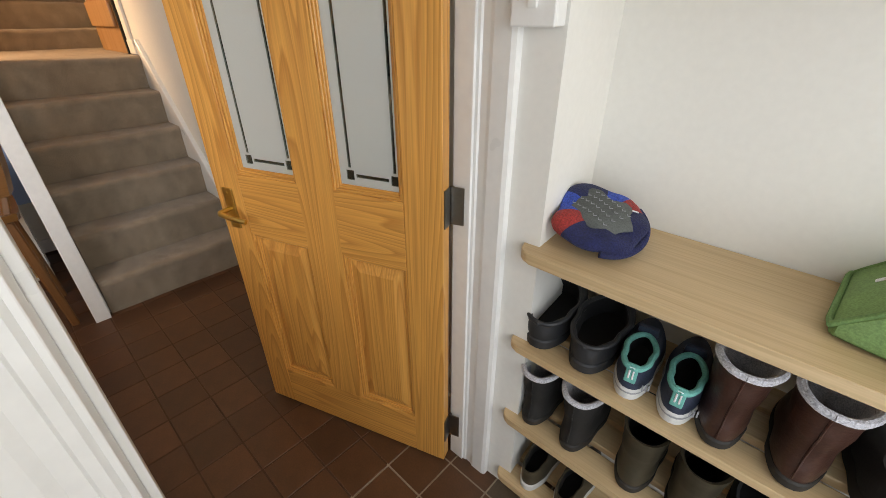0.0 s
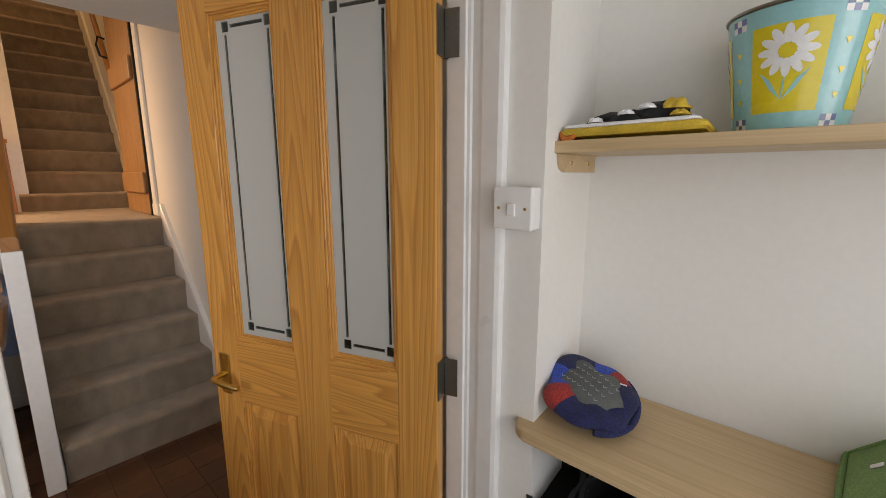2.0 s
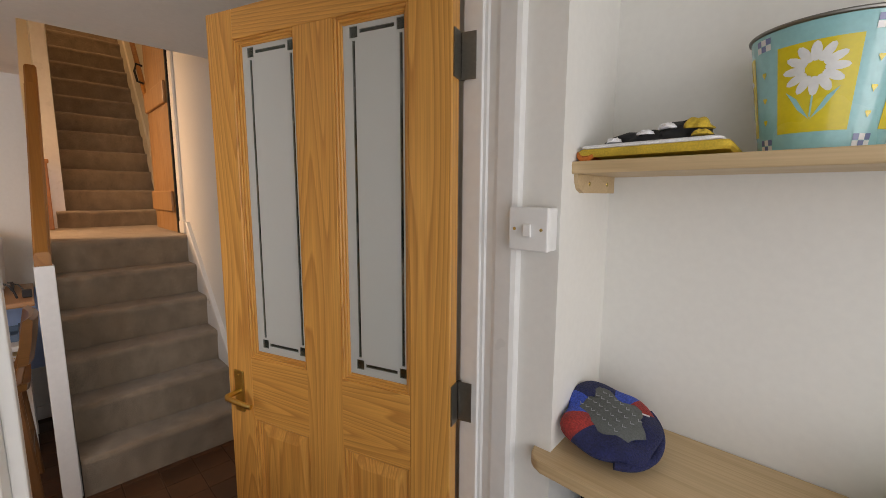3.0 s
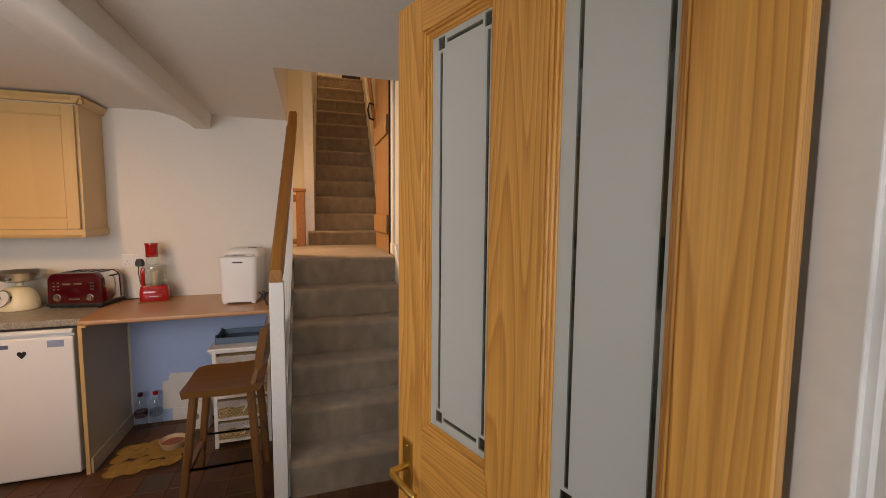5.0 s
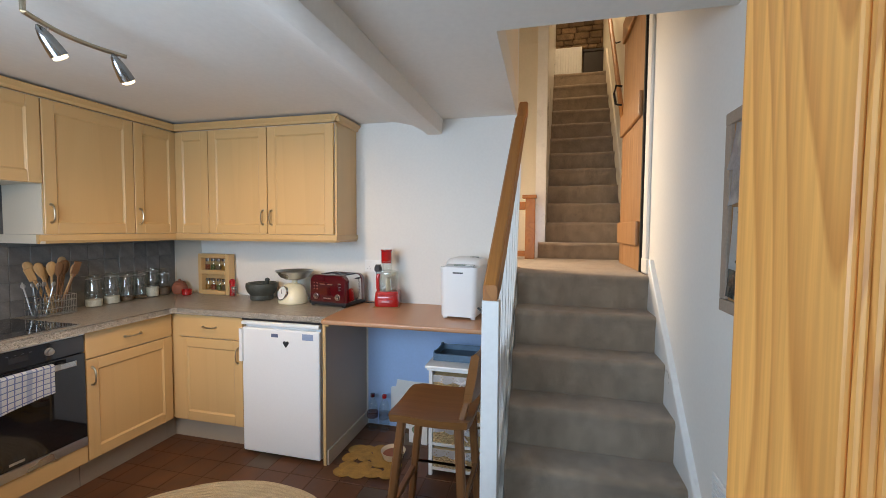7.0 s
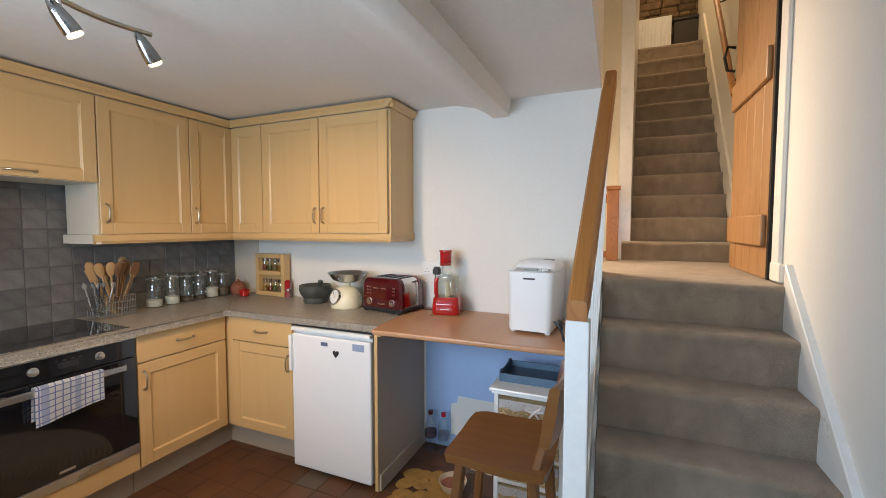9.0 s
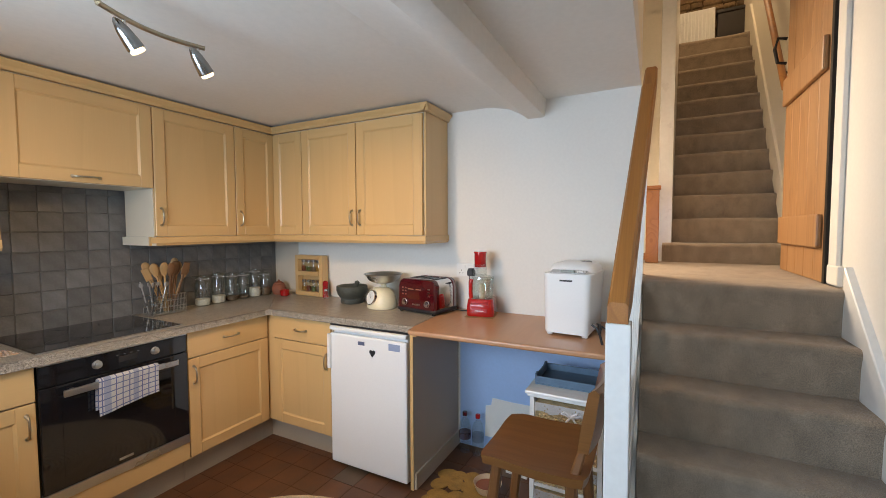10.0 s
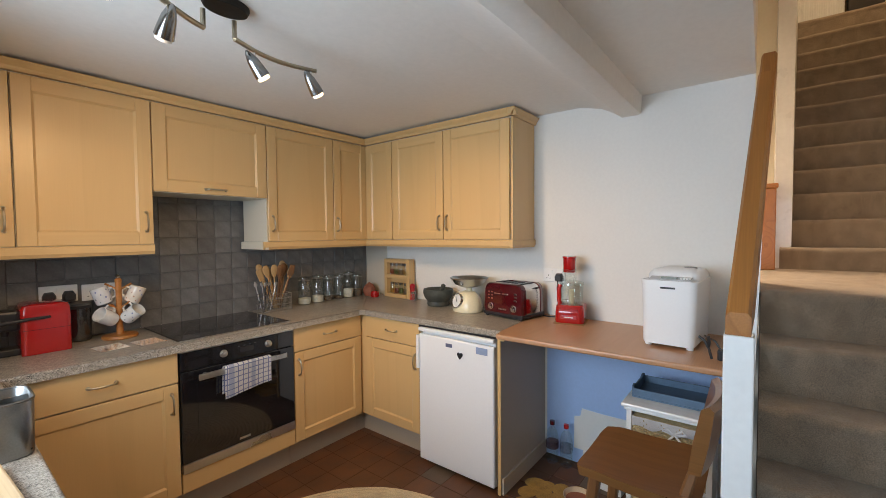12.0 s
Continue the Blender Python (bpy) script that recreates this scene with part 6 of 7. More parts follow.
# ---- breakfast bar ----
bread = thing("bread_maker", "white bread maker with a domed lid on the breakfast bar", "bread maker", pose(-3.185, -0.195, TOP + 0.0005, 0, 0, 90 - 4))
o2 = lambda w, d, r: arc(w / 2 - r, d - r, r, 0, 90, 5) + arc(-w / 2 + r, d - r, r, 90, 180, 5) + arc(-w / 2 + r, r, r, 180, 270, 5) + arc(w / 2 - r, r, r, 270, 360, 5)
part("body", loft([[(x, y, z) for x, y in o2(w, d, 0.03)] for z, w, d in ((0.014, 0.208, 0.33), (0.020, 0.214, 0.335), (0.16, 0.220, 0.34), (0.288, 0.228, 0.345), (0.296, 0.234, 0.35), (0.304, 0.232, 0.348))]), appliance_white, bread, smooth=True)
part("lid", loft([[(x, y + dy, z) for x, y in o2(w, d, 0.04)] for z, w, d, dy in ((0.304, 0.222, 0.262, 0.08), (0.325, 0.216, 0.255, 0.084), (0.345, 0.190, 0.225, 0.10), (0.354, 0.13, 0.15, 0.14))]), appliance_white, bread, "domed white lid", True)
part("control_panel", loft([[(x, 0.018 + t * 0.055, 0.305 + t * 0.010 + e) for x in (-0.085, 0.085) for t in ((0, 1) if x < 0 else (1, 0))] for e in (0, 0.003)]), surface("pale_panel", (0.48, 0.50, 0.52), 0.4), bread)
part("display", box(-0.035, 0.03, 0.03, 0.06, 0.309, 0.3185), surface("lcd", (0.20, 0.23, 0.20), 0.3), bread)
for k in range(4):
    part("button", box(0.042 + 0.011 * k, 0.050 + 0.011 * k, 0.035, 0.055, 0.310, 0.319, 0.001, 1), white_plastic, bread)
part("logo", box(-0.03, 0.03, -0.0045, -0.0015, 0.268, 0.276), black_plastic, bread, m=pose(0, 0.001, 0))
part("vent_cap", lathe([(0.03, 0), (0.028, 0.008), (0.0, 0.010)], 20), grey_plastic, bread, m=pose(0.05, 0.20, 0.348), smooth=True)
for x in (-0.085, 0.085):
    for y in (0.03, 0.30):
        part("foot", lathe([(0.014, 0), (0.016, 0.015)], 12), white_plastic, bread, m=pose(x, y, 0))

fp = thing("food_processor", "red food processor with a clear bowl and red pusher", "food processor", pose(-3.480, -0.745, TOP + 0.0005, 0, 0, 90 + 10))
part("mat", box(-0.085, 0.085, -0.10, 0.085, 0, 0.003), cork, fp, "thin cork mat")
part("base", loft([[(x * k, y * k, z) for x, y in [(a, b - 0.08) for a, b in o2(0.162, 0.170, 0.030)]] for z, k in ((0.004, 0.98), (0.012, 1.02), (0.06, 1.01), (0.098, 0.95), (0.106, 0.88))]), red_gloss, fp, smooth=True)
part("panel", box(-0.045, 0.045, -0.088, -0.078, 0.030, 0.050, 0.002), red_plastic, fp)
part("lettering", box(-0.026, 0.026, -0.0895, -0.087, 0.037, 0.042), paper, fp)
part("switches", box(-0.05, 0.05, -0.086, -0.076, 0.072, 0.084, 0.003), red_plastic, fp)
part("bowl", lathe([(0.060, 0.104), (0.066, 0.11), (0.068, 0.215), (0.071, 0.22), (0.070, 0.224), (0.064, 0.214), (0.062, 0.112)], 26), clear_glass, fp, "clear plastic bowl", True)
part("spindle", lathe([(0.018, 0.106), (0.016, 0.19), (0.0, 0.195)], 14), cream_enamel, fp, smooth=True)
part("blade", box(-0.05, 0.05, -0.006, 0.006, 0.125, 0.128), steel, fp)
part("handle", tube([(-0.056, -0.046, 0.108), (-0.060, -0.050, 0.13), (-0.060, -0.050, 0.20), (-0.056, -0.046, 0.222)], 0.0125, 10), red_gloss, fp, "red bowl handle", True)
part("lid", lathe([(0.071, 0.222), (0.070, 0.234), (0.045, 0.242), (0.034, 0.245)], 24), clear_glass, fp, smooth=True)
part("feed_tube", lathe([(0.041, 0.240), (0.040, 0.31)], 20), clear_glass, fp, m=pose(-0.012, 0, 0), smooth=True)
part("pusher", lathe([(0.034, 0.292), (0.035, 0.300), (0.036, 0.372), (0.040, 0.376), (0.039, 0.386), (0.0, 0.386)], 20), red_gloss, fp, "glossy red pusher", True, pose(-0.012, 0, 0))
lead = thing("processor_cable", "black cable from the wall plug to the processor", "cable", pose(0, 0, 0))
part("cable", tube([(-3.575, -0.868, 1.14), (-3.565, -0.868, 1.09), (-3.575, -0.863, 1.02), (-3.585, -0.845, 0.95), (-3.57, -0.825, 0.918)], 0.0035, 8), black_plastic, lead, smooth=True)
plugs = thing("loose_plug", "black mains plug and cable standing on the bar", "cable", pose(-3.12, 0.000, TOP))
part("cable", tube([(0.0, -0.02, 0.0), (0.0, -0.030, 0.04), (-0.005, -0.045, 0.07), (-0.01, -0.068, 0.085)], 0.0055, 8), black_plastic, plugs, smooth=True)
part("plug", tube([(0.0, -0.034, 0.045), (0.0, -0.030, 0.07), (0.005, -0.034, 0.092)], 0.007, 8), black_plastic, plugs, smooth=True)
part("cable", tube([(-0.015, 0.02, 0.02), (-0.02, -0.01, 0.07), (-0.04, -0.05, 0.085)], 0.004, 8), black_plastic, plugs, smooth=True)
part("plug", box(-0.012, 0.02, 0.0, 0.04, 0, 0.045, 0.006), black_plastic, plugs)

# ---- under the bar ----
# Thin panel carrying the blue daylight tint of the wall below the bar.
structure("daylight_tint_panel", box(XW, XW + 0.003, -0.953, 0.105, 0.0, 0.883), daylight_blue_paint, "wall under the breakfast bar tinted blue for daylight", "wall")
# Stepped patch in the cream wall colour over the blue panel.
structure("low_cream_patch", loft([[(x, y, z) for y, z in [(-0.775, 0.09), (0.10, 0.09), (0.10, 0.35), (-0.60, 0.345), (-0.725, 0.35), (-0.735, 0.30), (-0.772, 0.29)]] for x in (XW + 0.003, XW + 0.006)]), wall_paint, "stepped cream patch low on the wall", "wall")
structure("skirting_bar", box(XW + 0.003, XW + 0.016, -0.715, 0.105, 0.0, 0.09, 0.003), gloss_white, "white skirting board under the bar", "skirting board")
drawers = thing("basket_drawers", "narrow white cabinet with four wicker basket drawers", "cabinet", pose(-3.105, -0.345, 0, 0, 0, 90))
w, d, h = 0.335, 0.30, 0.655
part("top", box(-0.02, w + 0.02, -0.02, d + 0.01, h - 0.018, h, 0.006), gloss_white, drawers)
part("moulding", box(-0.010, w + 0.010, -0.010, d, h - 0.032, h - 0.018, 0.004), gloss_white, drawers)
for x in (0.0, w - 0.022):
    for y in (0.0, d - 0.022):
        part("post", box(x, x + 0.022, y, y + 0.022, 0, h - 0.032, 0.002), gloss_white, drawers)
for x in (0.004, w - 0.012):
    part("side", box(x, x + 0.008, 0.02, d - 0.02, 0.05, h - 0.035), gloss_white, drawers)
for k in range(4):
    z = 0.052 + k * 0.145
    part("rail", box(0.022, w - 0.022, 0.002, 0.018, z - 0.018, z, 0.001, 1), gloss_white, drawers)
    part("runner", box(0.010, w - 0.010, 0.02, d - 0.02, z - 0.012, z - 0.002), gloss_white, drawers)
    basket = part("basket", box(0.026, w - 0.026, 0.012, d - 0.03, z + 0.001, z + 0.108), wicker, drawers, "woven wicker basket")
    strands = []
    for r_ in range(9):
        zz = z + 0.006 + r_ * 0.0115
        strands.append(tube([(0.026 + (w - 0.052) * i / 24, 0.008 + 0.004 * (1 if (i + r_) % 2 else -1), zz) for i in range(25)], 0.0050, 5))
    part("weave", joined(*strands), wicker, basket, smooth=True)
    bm = bmesh.new()
    g = [[bm.verts.new((0.024 + (w - 0.048) * i / 20, 0.000 + 0.002 * math.sin(i * 1.3 + k), z + 0.112 - (0.045 + 0.006 * math.sin(i * 0.9 + k)) * j)) for j in (0, 0.4, 1)] for i in range(21)]
    for i in range(20):
        for j in range(2):
            bm.faces.new((g[i][j], g[i + 1][j], g[i + 1][j + 1], g[i][j + 1]))
    bmesh.ops.solidify(bm, geom=bm.faces[:], thickness=0.002)
    liner = part("liner", bm, white_cloth, basket, "white cotton basket liner", True)
    cx = w / 2 + 0.03
    bow = joined(tube([(cx, -0.006, z + 0.075), (cx - 0.03, -0.012, z + 0.098), (cx - 0.045, -0.010, z + 0.082), (cx, -0.006, z + 0.074)], 0.005, 6), tube([(cx, -0.006, z + 0.075), (cx + 0.03, -0.012, z + 0.098), (cx + 0.045, -0.010, z + 0.084), (cx, -0.006, z + 0.074)], 0.005, 6),
                 tube([(cx, -0.007, z + 0.075), (cx - 0.02, -0.010, z + 0.05), (cx - 0.028, -0.008, z + 0.03)], 0.005, 6), tube([(cx, -0.007, z + 0.075), (cx + 0.022, -0.010, z + 0.048), (cx + 0.035, -0.008, z + 0.034)], 0.005, 6))
    part("bow", bow, white_cloth, basket, "tied white ribbon", True)
tray = thing("tray", "blue-grey wooden tray on the basket cabinet", "tray", pose(-3.29, -0.185, h + 0.0005, 0, 0, 90))
tray_blue = surface("grey_blue_paint", (0.11, 0.18, 0.26), 0.5, wide=20, vary=0.12)
part("floor", box(-0.155, 0.155, -0.105, 0.125, 0.0, 0.008, 0.002), tray_blue, tray)
for x in (-0.155, 0.147):
    part("end", loft([[(q, y, z) for y, z in [(-0.105, 0.008), (0.125, 0.008), (0.125, 0.05), (0.10, 0.058), (0.06, 0.045), (-0.04, 0.045), (-0.08, 0.058), (-0.105, 0.05)]] for q in (x, x + 0.008)]), tray_blue, tray)
for y in (-0.105, 0.117):
    part("edge", box(-0.147, 0.147, y, y + 0.008, 0.008, 0.042, 0.002), tray_blue, tray)

for i, (x, y) in enumerate(((-3.535, -0.885), (-3.535, -0.795))):
    b = thing("water_bottle", "clear plastic bottle with a red cap on the floor", "bottle", pose(x, y, 0.0), "plastic bottles")
    part("body", lathe([(0.034, 0), (0.038, 0.008), (0.037, 0.08), (0.038, 0.16), (0.030, 0.195), (0.014, 0.222), (0.013, 0.235)], 20), clear_glass, b, smooth=True)
    part("cap", lathe([(0.0155, 0.235), (0.0155, 0.258), (0.0, 0.26)], 16), red_plastic if i else dark_red, b, "red screw cap")
    part("label", lathe([(0.0386, 0.09), (0.0386, 0.13)], 20, False, False), glassy("clear_label", (0.70, 0.78, 0.84), 0.2, 0.2) if i else glassy("tinted_label", (0.50, 0.30, 0.34), 0.2, 0.2), b)
bowl = thing("pet_bowl", "cream pottery bowl with food on the floor tiles", "bowl", pose(-3.215, -0.605, 0.001))
part("bowl", lathe([(0.055, 0), (0.060, 0.004), (0.075, 0.045), (0.078, 0.052), (0.074, 0.052), (0.060, 0.018), (0.0, 0.014)], 28), surface("cream_glaze", (0.66, 0.50, 0.33), 0.3, coat=0.4), bowl, smooth=True)
part("contents", lathe([(0.060, 0.02), (0.066, 0.030), (0.03, 0.034), (0, 0.033)], 18), terracotta, bowl, smooth=True)
leafy = surface("ochre_felt", (0.34, 0.19, 0.045), 0.85, wide=18, vary=0.2, fine=220, grain=0.25, bump=0.5)
mat1 = thing("floor_mat", "ochre leaf-patterned mat under the pet bowl", "mat", pose(-3.10, -0.72, 0.0008, 0, 0, 12))
rng = random.Random(21)
for i in range(16):
    x, y = -0.17 + 0.085 * (i % 4) + rng.uniform(-0.02, 0.02), -0.12 + 0.085 * (i // 4) + rng.uniform(-0.02, 0.02)
    part("leaf", lathe([(0.058, 0), (0.060, 0.003), (0.0, 0.005)], 14, sx=1.0, sy=0.8), leafy, mat1, m=pose(x, y, 0.0006 * i, 0, 0, rng.uniform(0, 180)))
gift = thing("paper_bag", "white printed paper bag with cord handles", "bag", pose(-3.455, -0.505, 0.0, 0, 0, 84))
part("bag", loft([[(-0.065, -0.035, 0), (0.065, -0.035, 0), (0.065, 0.035, 0), (-0.065, 0.035, 0)], [(-0.068, -0.03, 0.19), (0.068, -0.03, 0.19), (0.066, 0.03, 0.195), (-0.066, 0.03, 0.195)]]), paper, gift)
part("motif", lathe([(0.025, 0), (0.025, 0.001)], 14), surface("leaf_print", (0.18, 0.24, 0.16), 0.7), gift, m=pose(-0.02, -0.0335, 0.09, 90))
part("handle", tube([(-0.03, -0.033, 0.18), (-0.028, -0.036, 0.24), (0.0, -0.037, 0.258), (0.028, -0.036, 0.24), (0.03, -0.033, 0.18)], 0.0025, 6), paper, gift, smooth=True)


def bar_stool():
    s = thing("bar_stool", "brown oak bar stool with a low curved back", "stool", pose(-2.70, -0.185, 0))
    SZ = 0.62
    # saddle seat
    n = 16
    bm = bmesh.new()

    def edge(u, t, z):
        w = 0.190 + 0.012 * (t + 1) / 2
        r = 0.94 + 0.06 * (1 - abs(u) ** 4)
        return (u * w * (1 - 0.05 * abs(t) ** 6), t * 0.190 * (1 - 0.06 * abs(u) ** 6), z)

    top = [[edge(-1 + 2 * i / n, -1 + 2 * j / n, SZ + 0.012 * (abs(-1 + 2 * i / n)) ** 2 - 0.008 * math.exp(-((-1 + 2 * j / n) / 0.7) ** 2) - 0.010 * max(0, -(-1 + 2 * j / n) - 0.7) / 0.3) for j in range(n + 1)] for i in range(n + 1)]
    tv = [[bm.verts.new(p) for p in row] for row in top]
    bv = [[bm.verts.new((p[0] * 0.97, p[1] * 0.97, p[2] - 0.034)) for p in row] for row in top]
    for i in range(n):
        for j in range(n):
            bm.faces.new((tv[i][j], tv[i + 1][j], tv[i + 1][j + 1], tv[i][j + 1]))
            bm.faces.new((bv[i][j], bv[i][j + 1], bv[i + 1][j + 1], bv[i + 1][j]))
    for i in range(n):
        bm.faces.new((tv[i][0], bv[i][0], bv[i + 1][0], tv[i + 1][0]))
        bm.faces.new((tv[i][n], tv[i + 1][n], bv[i + 1][n], bv[i][n]))
        bm.faces.new((tv[0][i], tv[0][i + 1], bv[0][i + 1], bv[0][i]))
        bm.faces.new((tv[n][i], bv[n][i], bv[n][i + 1], tv[n][i + 1]))
    bmesh.ops.bevel(bm, geom=[e for e in bm.edges if e.is_manifold and e.calc_face_angle() > 0.9], offset=0.006, segments=2, profile=0.5, affect="EDGES")
    part("seat", bm, stool_oak_y, s, "scooped oak seat", True)

    def leg(x0, y0, z0, x1, y1, z1, a=0.019, b=0.017):
        return loft([[(x + dx * q, y + dy * q, z) for dx, dy in ((-1, -0.6), (-0.6, -1), (0.6, -1), (1, -0.6), (1, 0.6), (0.6, 1), (-0.6, 1), (-1, 0.6))] for x, y, z, q in ((x0, y0, z0, b), ((x0 + x1) / 2, (y0 + y1) / 2, (z0 + z1) / 2, a), (x1, y1, z1, a))])

    for sx in (-1, 1):
        part("leg", leg(sx * 0.185, -0.190, 0, sx * 0.150, -0.125, SZ - 0.03), stool_oak_z, s)
        part("leg", leg(sx * 0.185, 0.170, 0, sx * 0.158, 0.135, SZ - 0.03), stool_oak_z, s)
        part("stretcher", leg(sx * 0.176, -0.17, 0.22, sx * 0.172, 0.155, 0.22, 0.012, 0.012), stool_oak_y, s)
        part("upright", leg(sx * 0.150, 0.140, SZ - 0.02, sx * 0.118, 0.192, 0.80, 0.014, 0.017), stool_oak_z, s)
    part("stretcher", leg(-0.178, -0.172, 0.19, 0.178, -0.172, 0.191, 0.013, 0.013), stool_oak_y, s)
    part("footrest", box(-0.178, 0.178, -0.186, -0.160, 0.170, 0.198, 0.004), stool_oak_y, s)
    part("stretcher", box(-0.176, 0.176, 0.148, 0.170, 0.235, 0.262, 0.004), stool_oak_y, s)
    part("backrest", loft([[(u * 0.160, 0.186 + 0.022 * (1 - u * u) + t * 0.034 + 0.16 * (z - 0.80), z) for t, z in ((-0.5, 0.700), (0.5, 0.702), (0.6, 0.80), (0.5, 0.905), (0.0, 0.918), (-0.5, 0.905), (-0.6, 0.80))] for u in [-1 + i / 6 for i in range(13)]]), stool_oak_y, s, "curved dark oak back", True)
    return s


bar_stool()
rug = thing("round_rug", "round woven jute rug on the tiled floor", "rug", pose(-2.055, -1.13, 0.001), "")
part("base", lathe([(0.735, 0), (0.74, 0.004), (0.735, 0.008), (0, 0.008)], 64), jute, rug)
for k in range(28):
    r = 0.728 - k * 0.026
    part("braid", tube([((r + 0.002 * math.sin(16 * a + k)) * math.cos(a), (r + 0.002 * math.sin(16 * a + k)) * math.sin(a), 0.010) for a in [2 * math.pi * i / 56 for i in range(57)]], 0.0105, 6), jute, rug, smooth=True)


# ---- ceiling spotlights ----
def spotlight_bar():
    b = thing("spotlight_bar", "curved brushed steel ceiling bar with four swivel spotlights", "ceiling light", pose(-1.765, -1.25, CEIL))
    part("rose", lathe([(0.075, 0), (0.075, -0.008), (0.068, -0.022), (0.0, -0.024)], 32, sy=0.7), iron, b, "dark oval ceiling plate", True)
    for x in (-0.05, 0.05):
        part("stem", tube([(x, -0.05, -0.02), (x, -0.05, -0.080)], 0.008, 10), nickel, b)
    arms = {}
    for s in (-1, 1):
        pts = []
        for i in range(17):
            t = i / 16
            pts.append((s * (0.05 + 0.33 * t), -0.05 + s * 0.045 * math.sin(t * math.pi * 0.95) + (0.24 * t * t if s > 0 else 0), -0.080 - 0.008 * t))
        arms[s] = pts
        part("arm", tube(pts, 0.0085, 10), nickel, b, smooth=True)
    heads = [(-1, 4, (-0.60, 0.05, -0.78)), (-1, 15, (-0.62, -0.05, -0.78)), (1, 6, (0.05, -0.62, -0.78)), (1, 15, (-0.2, -0.7, -0.7))]
    for n_, (s, k, way) in enumerate(heads):
        p = Vector(arms[s][k])
        w = Vector(way).normalized()
        q = p + Vector((0, 0, -0.045))
        turn = w.to_track_quat("Z", "Y").to_matrix().to_4x4()
        neck = part("neck", tube([p, p + Vector((0, 0, -0.02)), q], 0.006, 8), chrome, b)
        head = part("lamp_head", lathe([(0.003, -0.046), (0.011, -0.036), (0.020, -0.008), (0.025, 0.028), (0.027, 0.052), (0.025, 0.052), (0.022, 0.030), (0.0, 0.012)], 22), dark_chrome, b, "polished bullet lamp head", True, Matrix.Translation(q) @ turn)
        part("bulb", lathe([(0.016, 0.036), (0.019, 0.050), (0.0225, 0.056), (0.022, 0.062), (0.016, 0.065), (0.0, 0.066)], 18), bulb_off if n_ == 2 else bulb_on, head, "white halogen bulb" if n_ == 2 else "lit halogen bulb", True, Matrix.Translation(q) @ turn)
        e = Vector((-1.765, -1.25, CEIL)) + q + w * 0.085
        spot_light("spot", e, e + w, 8 if n_ == 2 else 22)
    return b


spotlight_bar()

# ---- pinboard, vent ----
pin = thing("pinboard", "cork pinboard with a grey wooden frame and pinned papers", "pinboard", pose(-2.442, 0.8985, 1.170))
w, h, fw = 0.86, 0.660, 0.042
part("cork", box(fw, w - fw, -0.012, 0, fw, h - fw), cork, pin)
for a in ((0, w, 0, fw), (0, w, h - fw, h)):
    part("frame_rail", box(a[0], a[1], -0.024, 0, a[2], a[3], 0.004), frame_grey, pin)
for a in ((0, fw), (w - fw, w)):
    part("frame_stile", box(a[0], a[1], -0.0236, 0, fw, h - fw, 0.004), frame_grey, pin)
foil = surface("foil", (0.72, 0.78, 0.90), 0.18, metal=0.5, wide=18, vary=0.2, bump=0.3, depth=0.004)
photo = surface("dark_photo", (0.10, 0.13, 0.13), 0.2, wide=16, vary=0.7, fine=40, grain=0.3, coat=0.5)
sky_photo = surface("teal_photo", (0.28, 0.38, 0.36), 0.2, wide=8, vary=0.2, coat=0.5)


def sheet(x, z, sw, sh, turn, material, curl, name="paper"):
    bm = bmesh.new()
    n = 8
    g = [[bm.verts.new((sw * (i / n - 0.5), -0.003 - curl * ((i / n) ** 2 + (1 - j / n) ** 2) * 0.5, sh * (j / n - 0.5))) for j in range(n + 1)] for i in range(n + 1)]
    for i in range(n):
        for j in range(n):
            bm.faces.new((g[i][j], g[i + 1][j], g[i + 1][j + 1], g[i][j + 1]))
    bmesh.ops.solidify(bm, geom=bm.faces[:], thickness=0.0008)
    p = part(name, bm, material, pin, smooth=True, m=pose(x, -0.0125, z, 0, turn))
    part("pin", lathe([(0.004, 0), (0.005, 0.006), (0.0, 0.008)], 8), black_plastic, p, m=pose(x, -0.016, z + sh * 0.42, 90))


sheet(0.145, 0.53, 0.19, 0.15, 8, foil, 0.03, "foil_card")
sheet(0.120, 0.42, 0.14, 0.13, -4, foil, 0.03, "foil_card")
sheet(0.275, 0.345, 0.21, 0.25, 24, paper, 0.05)
sheet(0.205, 0.285, 0.10, 0.16, -14, paper, 0.03)
sheet(0.115, 0.245, 0.11, 0.20, 2, paper, 0.012, "card")
sheet(0.110, 0.118, 0.13, 0.13, 2, photo, 0.012, "photo")
sheet(0.27, 0.115, 0.20, 0.14, 4, sky_photo, 0.02, "photo")
sheet(0.275, 0.085, 0.18, 0.06, 4, photo, 0.024, "photo")
sheet(0.42, 0.50, 0.16, 0.20, 0, surface("blue_leaflet", (0.42, 0.50, 0.60), 0.6), 0.012, "leaflet")
sheet(0.45, 0.40, 0.10, 0.13, -18, paper, 0.03)
sheet(0.60, 0.42, 0.16, 0.22, 3, paper, 0.02)
sheet(0.72, 0.22, 0.15, 0.20, -6, paper, 0.02)
vent = thing("wall_vent", "white slatted wall vent low on the wall", "vent", pose(-2.48, 0.8985, 0.43))
part("frame", box(0, 0.23, -0.008, 0, 0, 0.15, 0.002), gloss_white, vent)
for k in range(7):
    part("slat", box(0.015, 0.215, -0.014, -0.006, 0.018 + k * 0.018, 0.026 + k * 0.018, 0.001, 1), gloss_white, vent)

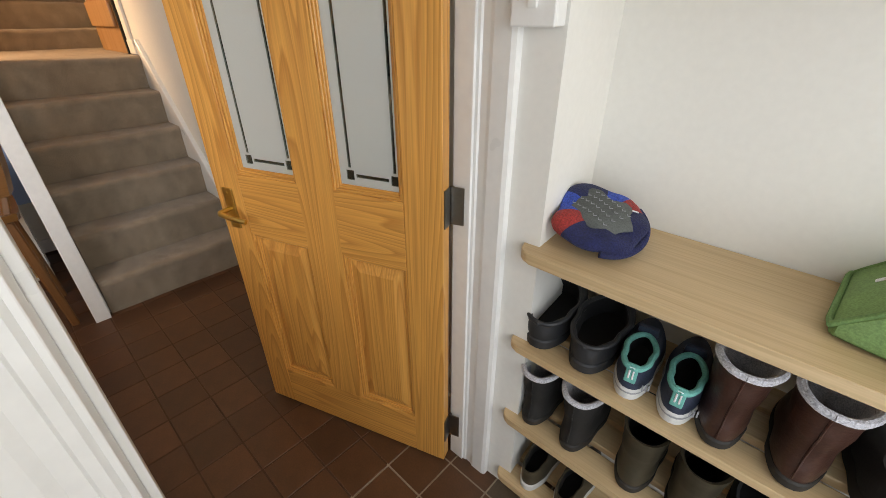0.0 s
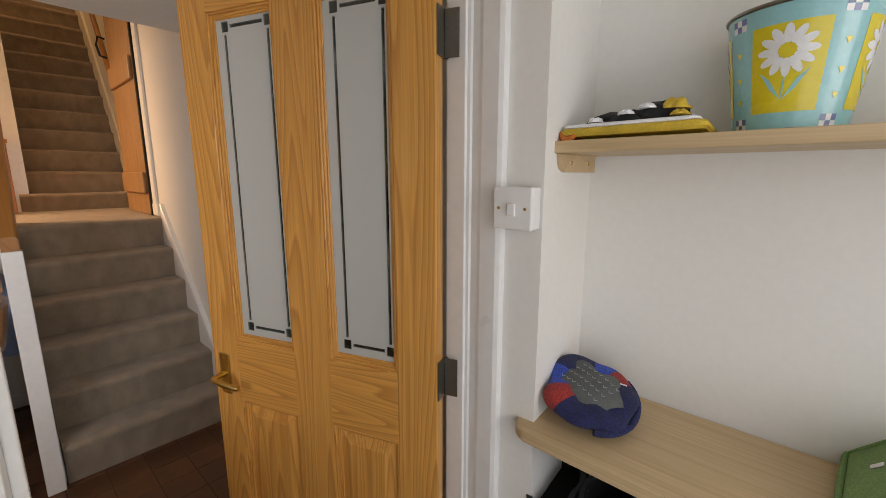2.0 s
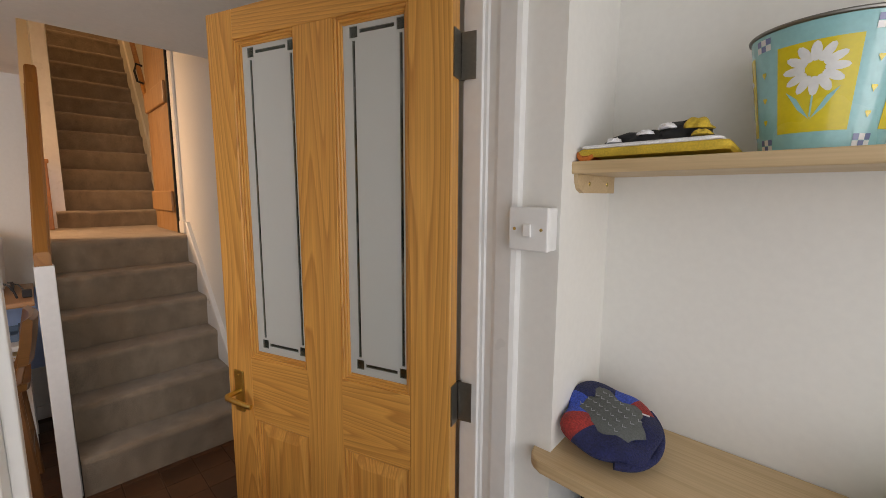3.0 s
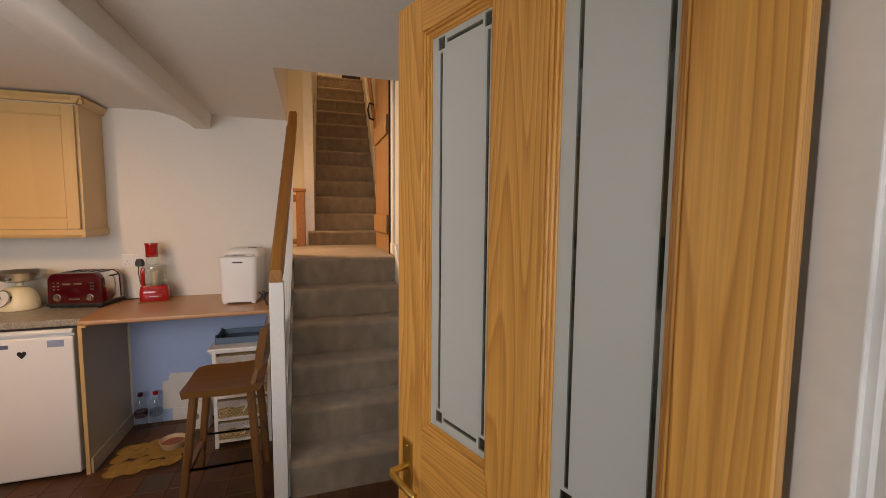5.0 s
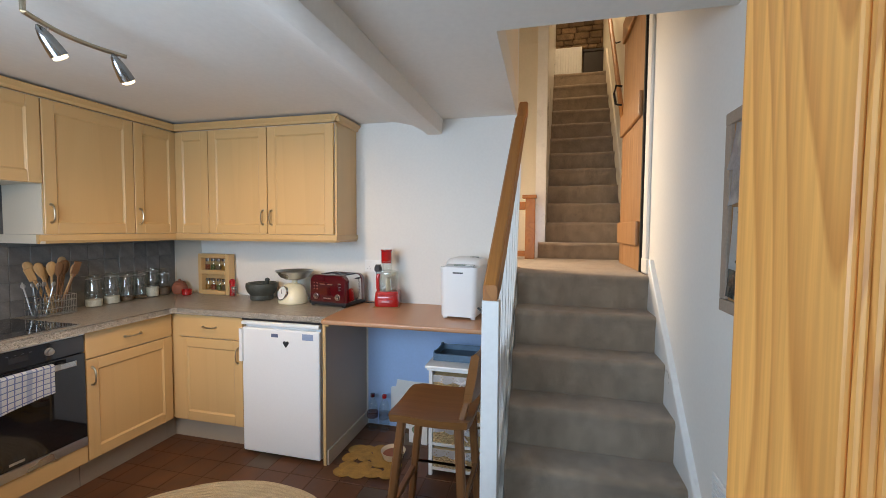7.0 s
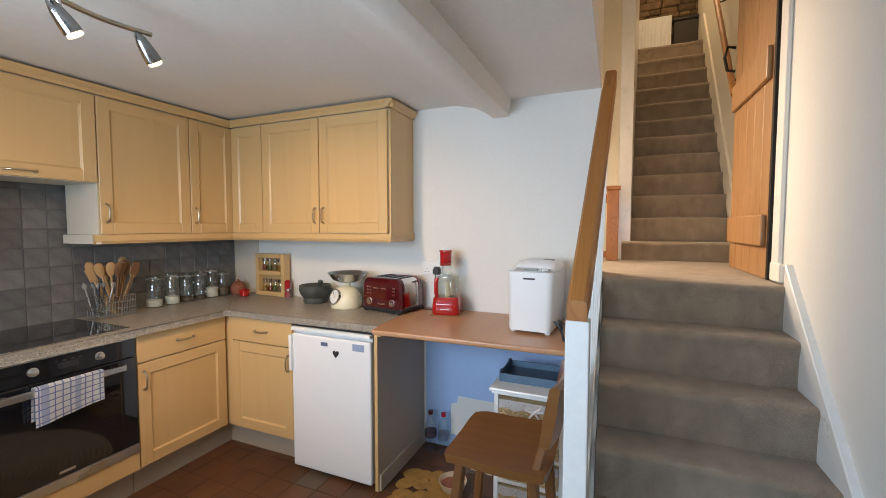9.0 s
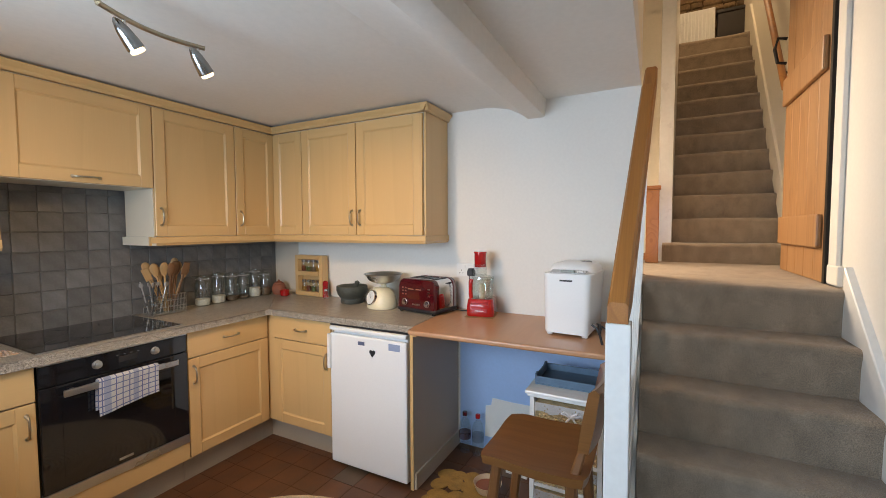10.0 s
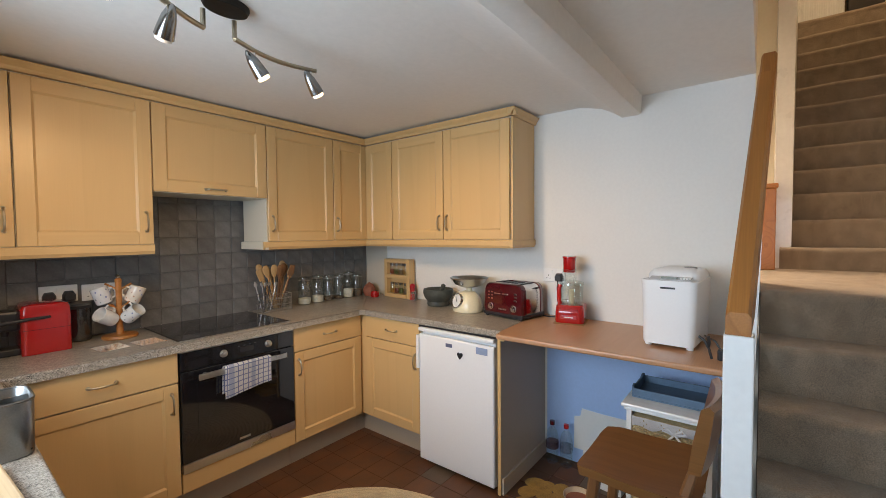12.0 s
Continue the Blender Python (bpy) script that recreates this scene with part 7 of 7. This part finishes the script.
# ---- landing ----
plank = thing("plank_door", "old pine ledged plank door on the landing", "door", pose(-3.655, 0.8985, 1.180))
for i in range(5):
    part("plank", box(-0.145 * i - 0.143, -0.145 * i, -0.026, 0, 0, 1.93, 0.003), pine_old_z, plank)
for z in (0.16, 0.98, 1.70):
    part("ledge", box(-0.70, -0.03, -0.050, -0.026, z, z + 0.16, 0.008), pine_old_z, plank)
part("thumb_latch", tube([(-0.60, -0.058, 1.35), (-0.60, -0.10, 1.36), (-0.60, -0.115, 1.30), (-0.60, -0.10, 1.22), (-0.60, -0.058, 1.21)], 0.009, 8), iron, plank, "black iron latch handle", True)
# The shadow line beside the planks is a solid black strip.
part("edge_shadow_strip", box(0.0, 0.028, -0.03, 0, 0, 1.96), iron, plank, "black strip standing for the shadow at the door edge")
cas = thing("landing_door_frame", "white painted frame round the plank door", "door frame", pose(0, 0, 0), kind="structure")
part("jamb", box(-3.625, -3.535, 0.880, 0.90, 1.18, 3.2, 0.006), wall_paint, cas)
part("block", box(-3.63, -3.50, 0.876, 0.90, 1.18, 1.27, 0.008), wall_paint, cas)
part("head", box(-4.45, -3.535, 0.882, 0.90, 3.12, 3.2, 0.006), wall_paint, cas)
up_rail = thing("wall_handrail", "dark wooden handrail on iron brackets up the stairs", "handrail", pose(0, 0, 0))
part("rail", tube([(-4.56, 0.905, 2.33), (-6.1, 0.905, 4.46)], 0.021, 12), pine_rail, up_rail, smooth=True)
for k in range(3):
    x = -4.72 - 0.6 * k
    z = 2.33 + (-4.56 - x) * 1.383
    part("bracket", tube([(x, 0.985, z - 0.07), (x, 0.945, z - 0.08), (x, 0.912, z - 0.05), (x, 0.908, z - 0.02)], 0.007, 8), iron, up_rail, smooth=True)
post = thing("landing_newel", "orange pine newel post and rail on the landing", "newel post", pose(-4.62, 0.165, 1.178))
part("post", box(-0.04, 0.04, -0.045, 0.04, 0, 0.54, 0.005), pine_rail, post)
part("cap", box(-0.05, 0.05, -0.075, 0.05, 0.54, 0.57, 0.006), pine_rail, post)
part("rail", box(-0.03, 0.03, -0.7, -0.045, 0.44, 0.51, 0.008), pine_rail, post)
for k in range(4):
    part("spindle", box(-0.016, 0.016, -0.16 - 0.14 * k, -0.13 - 0.14 * k, 0.02, 0.44, 0.004), pine_rail, post)
part("bottom_rail", box(-0.025, 0.025, -0.7, -0.045, 0.02, 0.07, 0.004), pine_rail, post)

# ---- top of the stairs ----
structure("top_wall", box(-7.12, -7.0, 0.2, 1.5, 3.1, 4.7), plaster_warm, "wall behind the top of the stairs", "wall")
rad = thing("radiator", "white panel radiator at the top of the stairs", "radiator", pose(-6.62, 0.30, 3.345))
part("panel", box(-0.05, 0, 0.0, 0.42, 0.08, 0.50, 0.006), gloss_white, rad)
for k in range(12):
    part("rib", box(0.0, 0.010, 0.012 + 0.034 * k, 0.030 + 0.034 * k, 0.10, 0.48, 0.004), gloss_white, rad)
for y in (0.08, 0.34):
    part("foot", box(-0.04, -0.01, y, y + 0.03, 0, 0.08), gloss_white, rad)
chest = thing("dark_chest", "dark painted chest at the top of the stairs", "chest", pose(-6.62, 0.74, 3.345))
part("body", box(-0.30, 0, 0, 0.42, 0.02, 0.42, 0.012), dark_door, chest)
part("lid", box(-0.31, 0.01, -0.01, 0.43, 0.42, 0.46, 0.012), dark_door, chest)
part("plinth", box(-0.29, -0.01, 0.01, 0.41, 0, 0.02), dark_door, chest)
stones = structure("stone_chimney", box(-7.0, -6.72, 0.2, 1.5, 3.345, 4.6), grout, "rough brown rubble stone wall", "wall")
rng = random.Random(9)
z = 3.35
while z < 4.55:
    hh = rng.uniform(0.06, 0.11)
    y = 0.22 - rng.uniform(0, 0.1)
    while y < 1.4:
        ww = rng.uniform(0.10, 0.24)
        bm = box(-6.745, -6.705 + rng.uniform(0, 0.02), y + 0.006, y + ww - 0.006, z + 0.005, z + hh - 0.005, 0.012, 2)
        for vtx in bm.verts:
            vtx.co += Vector((rng.uniform(-0.004, 0.004), rng.uniform(-0.006, 0.006), rng.uniform(-0.006, 0.006)))
        part("stone", bm, stone_wall, stones)
        y += ww
    z += hh

# ---- pieces ----
splashback()
quarry_floor()
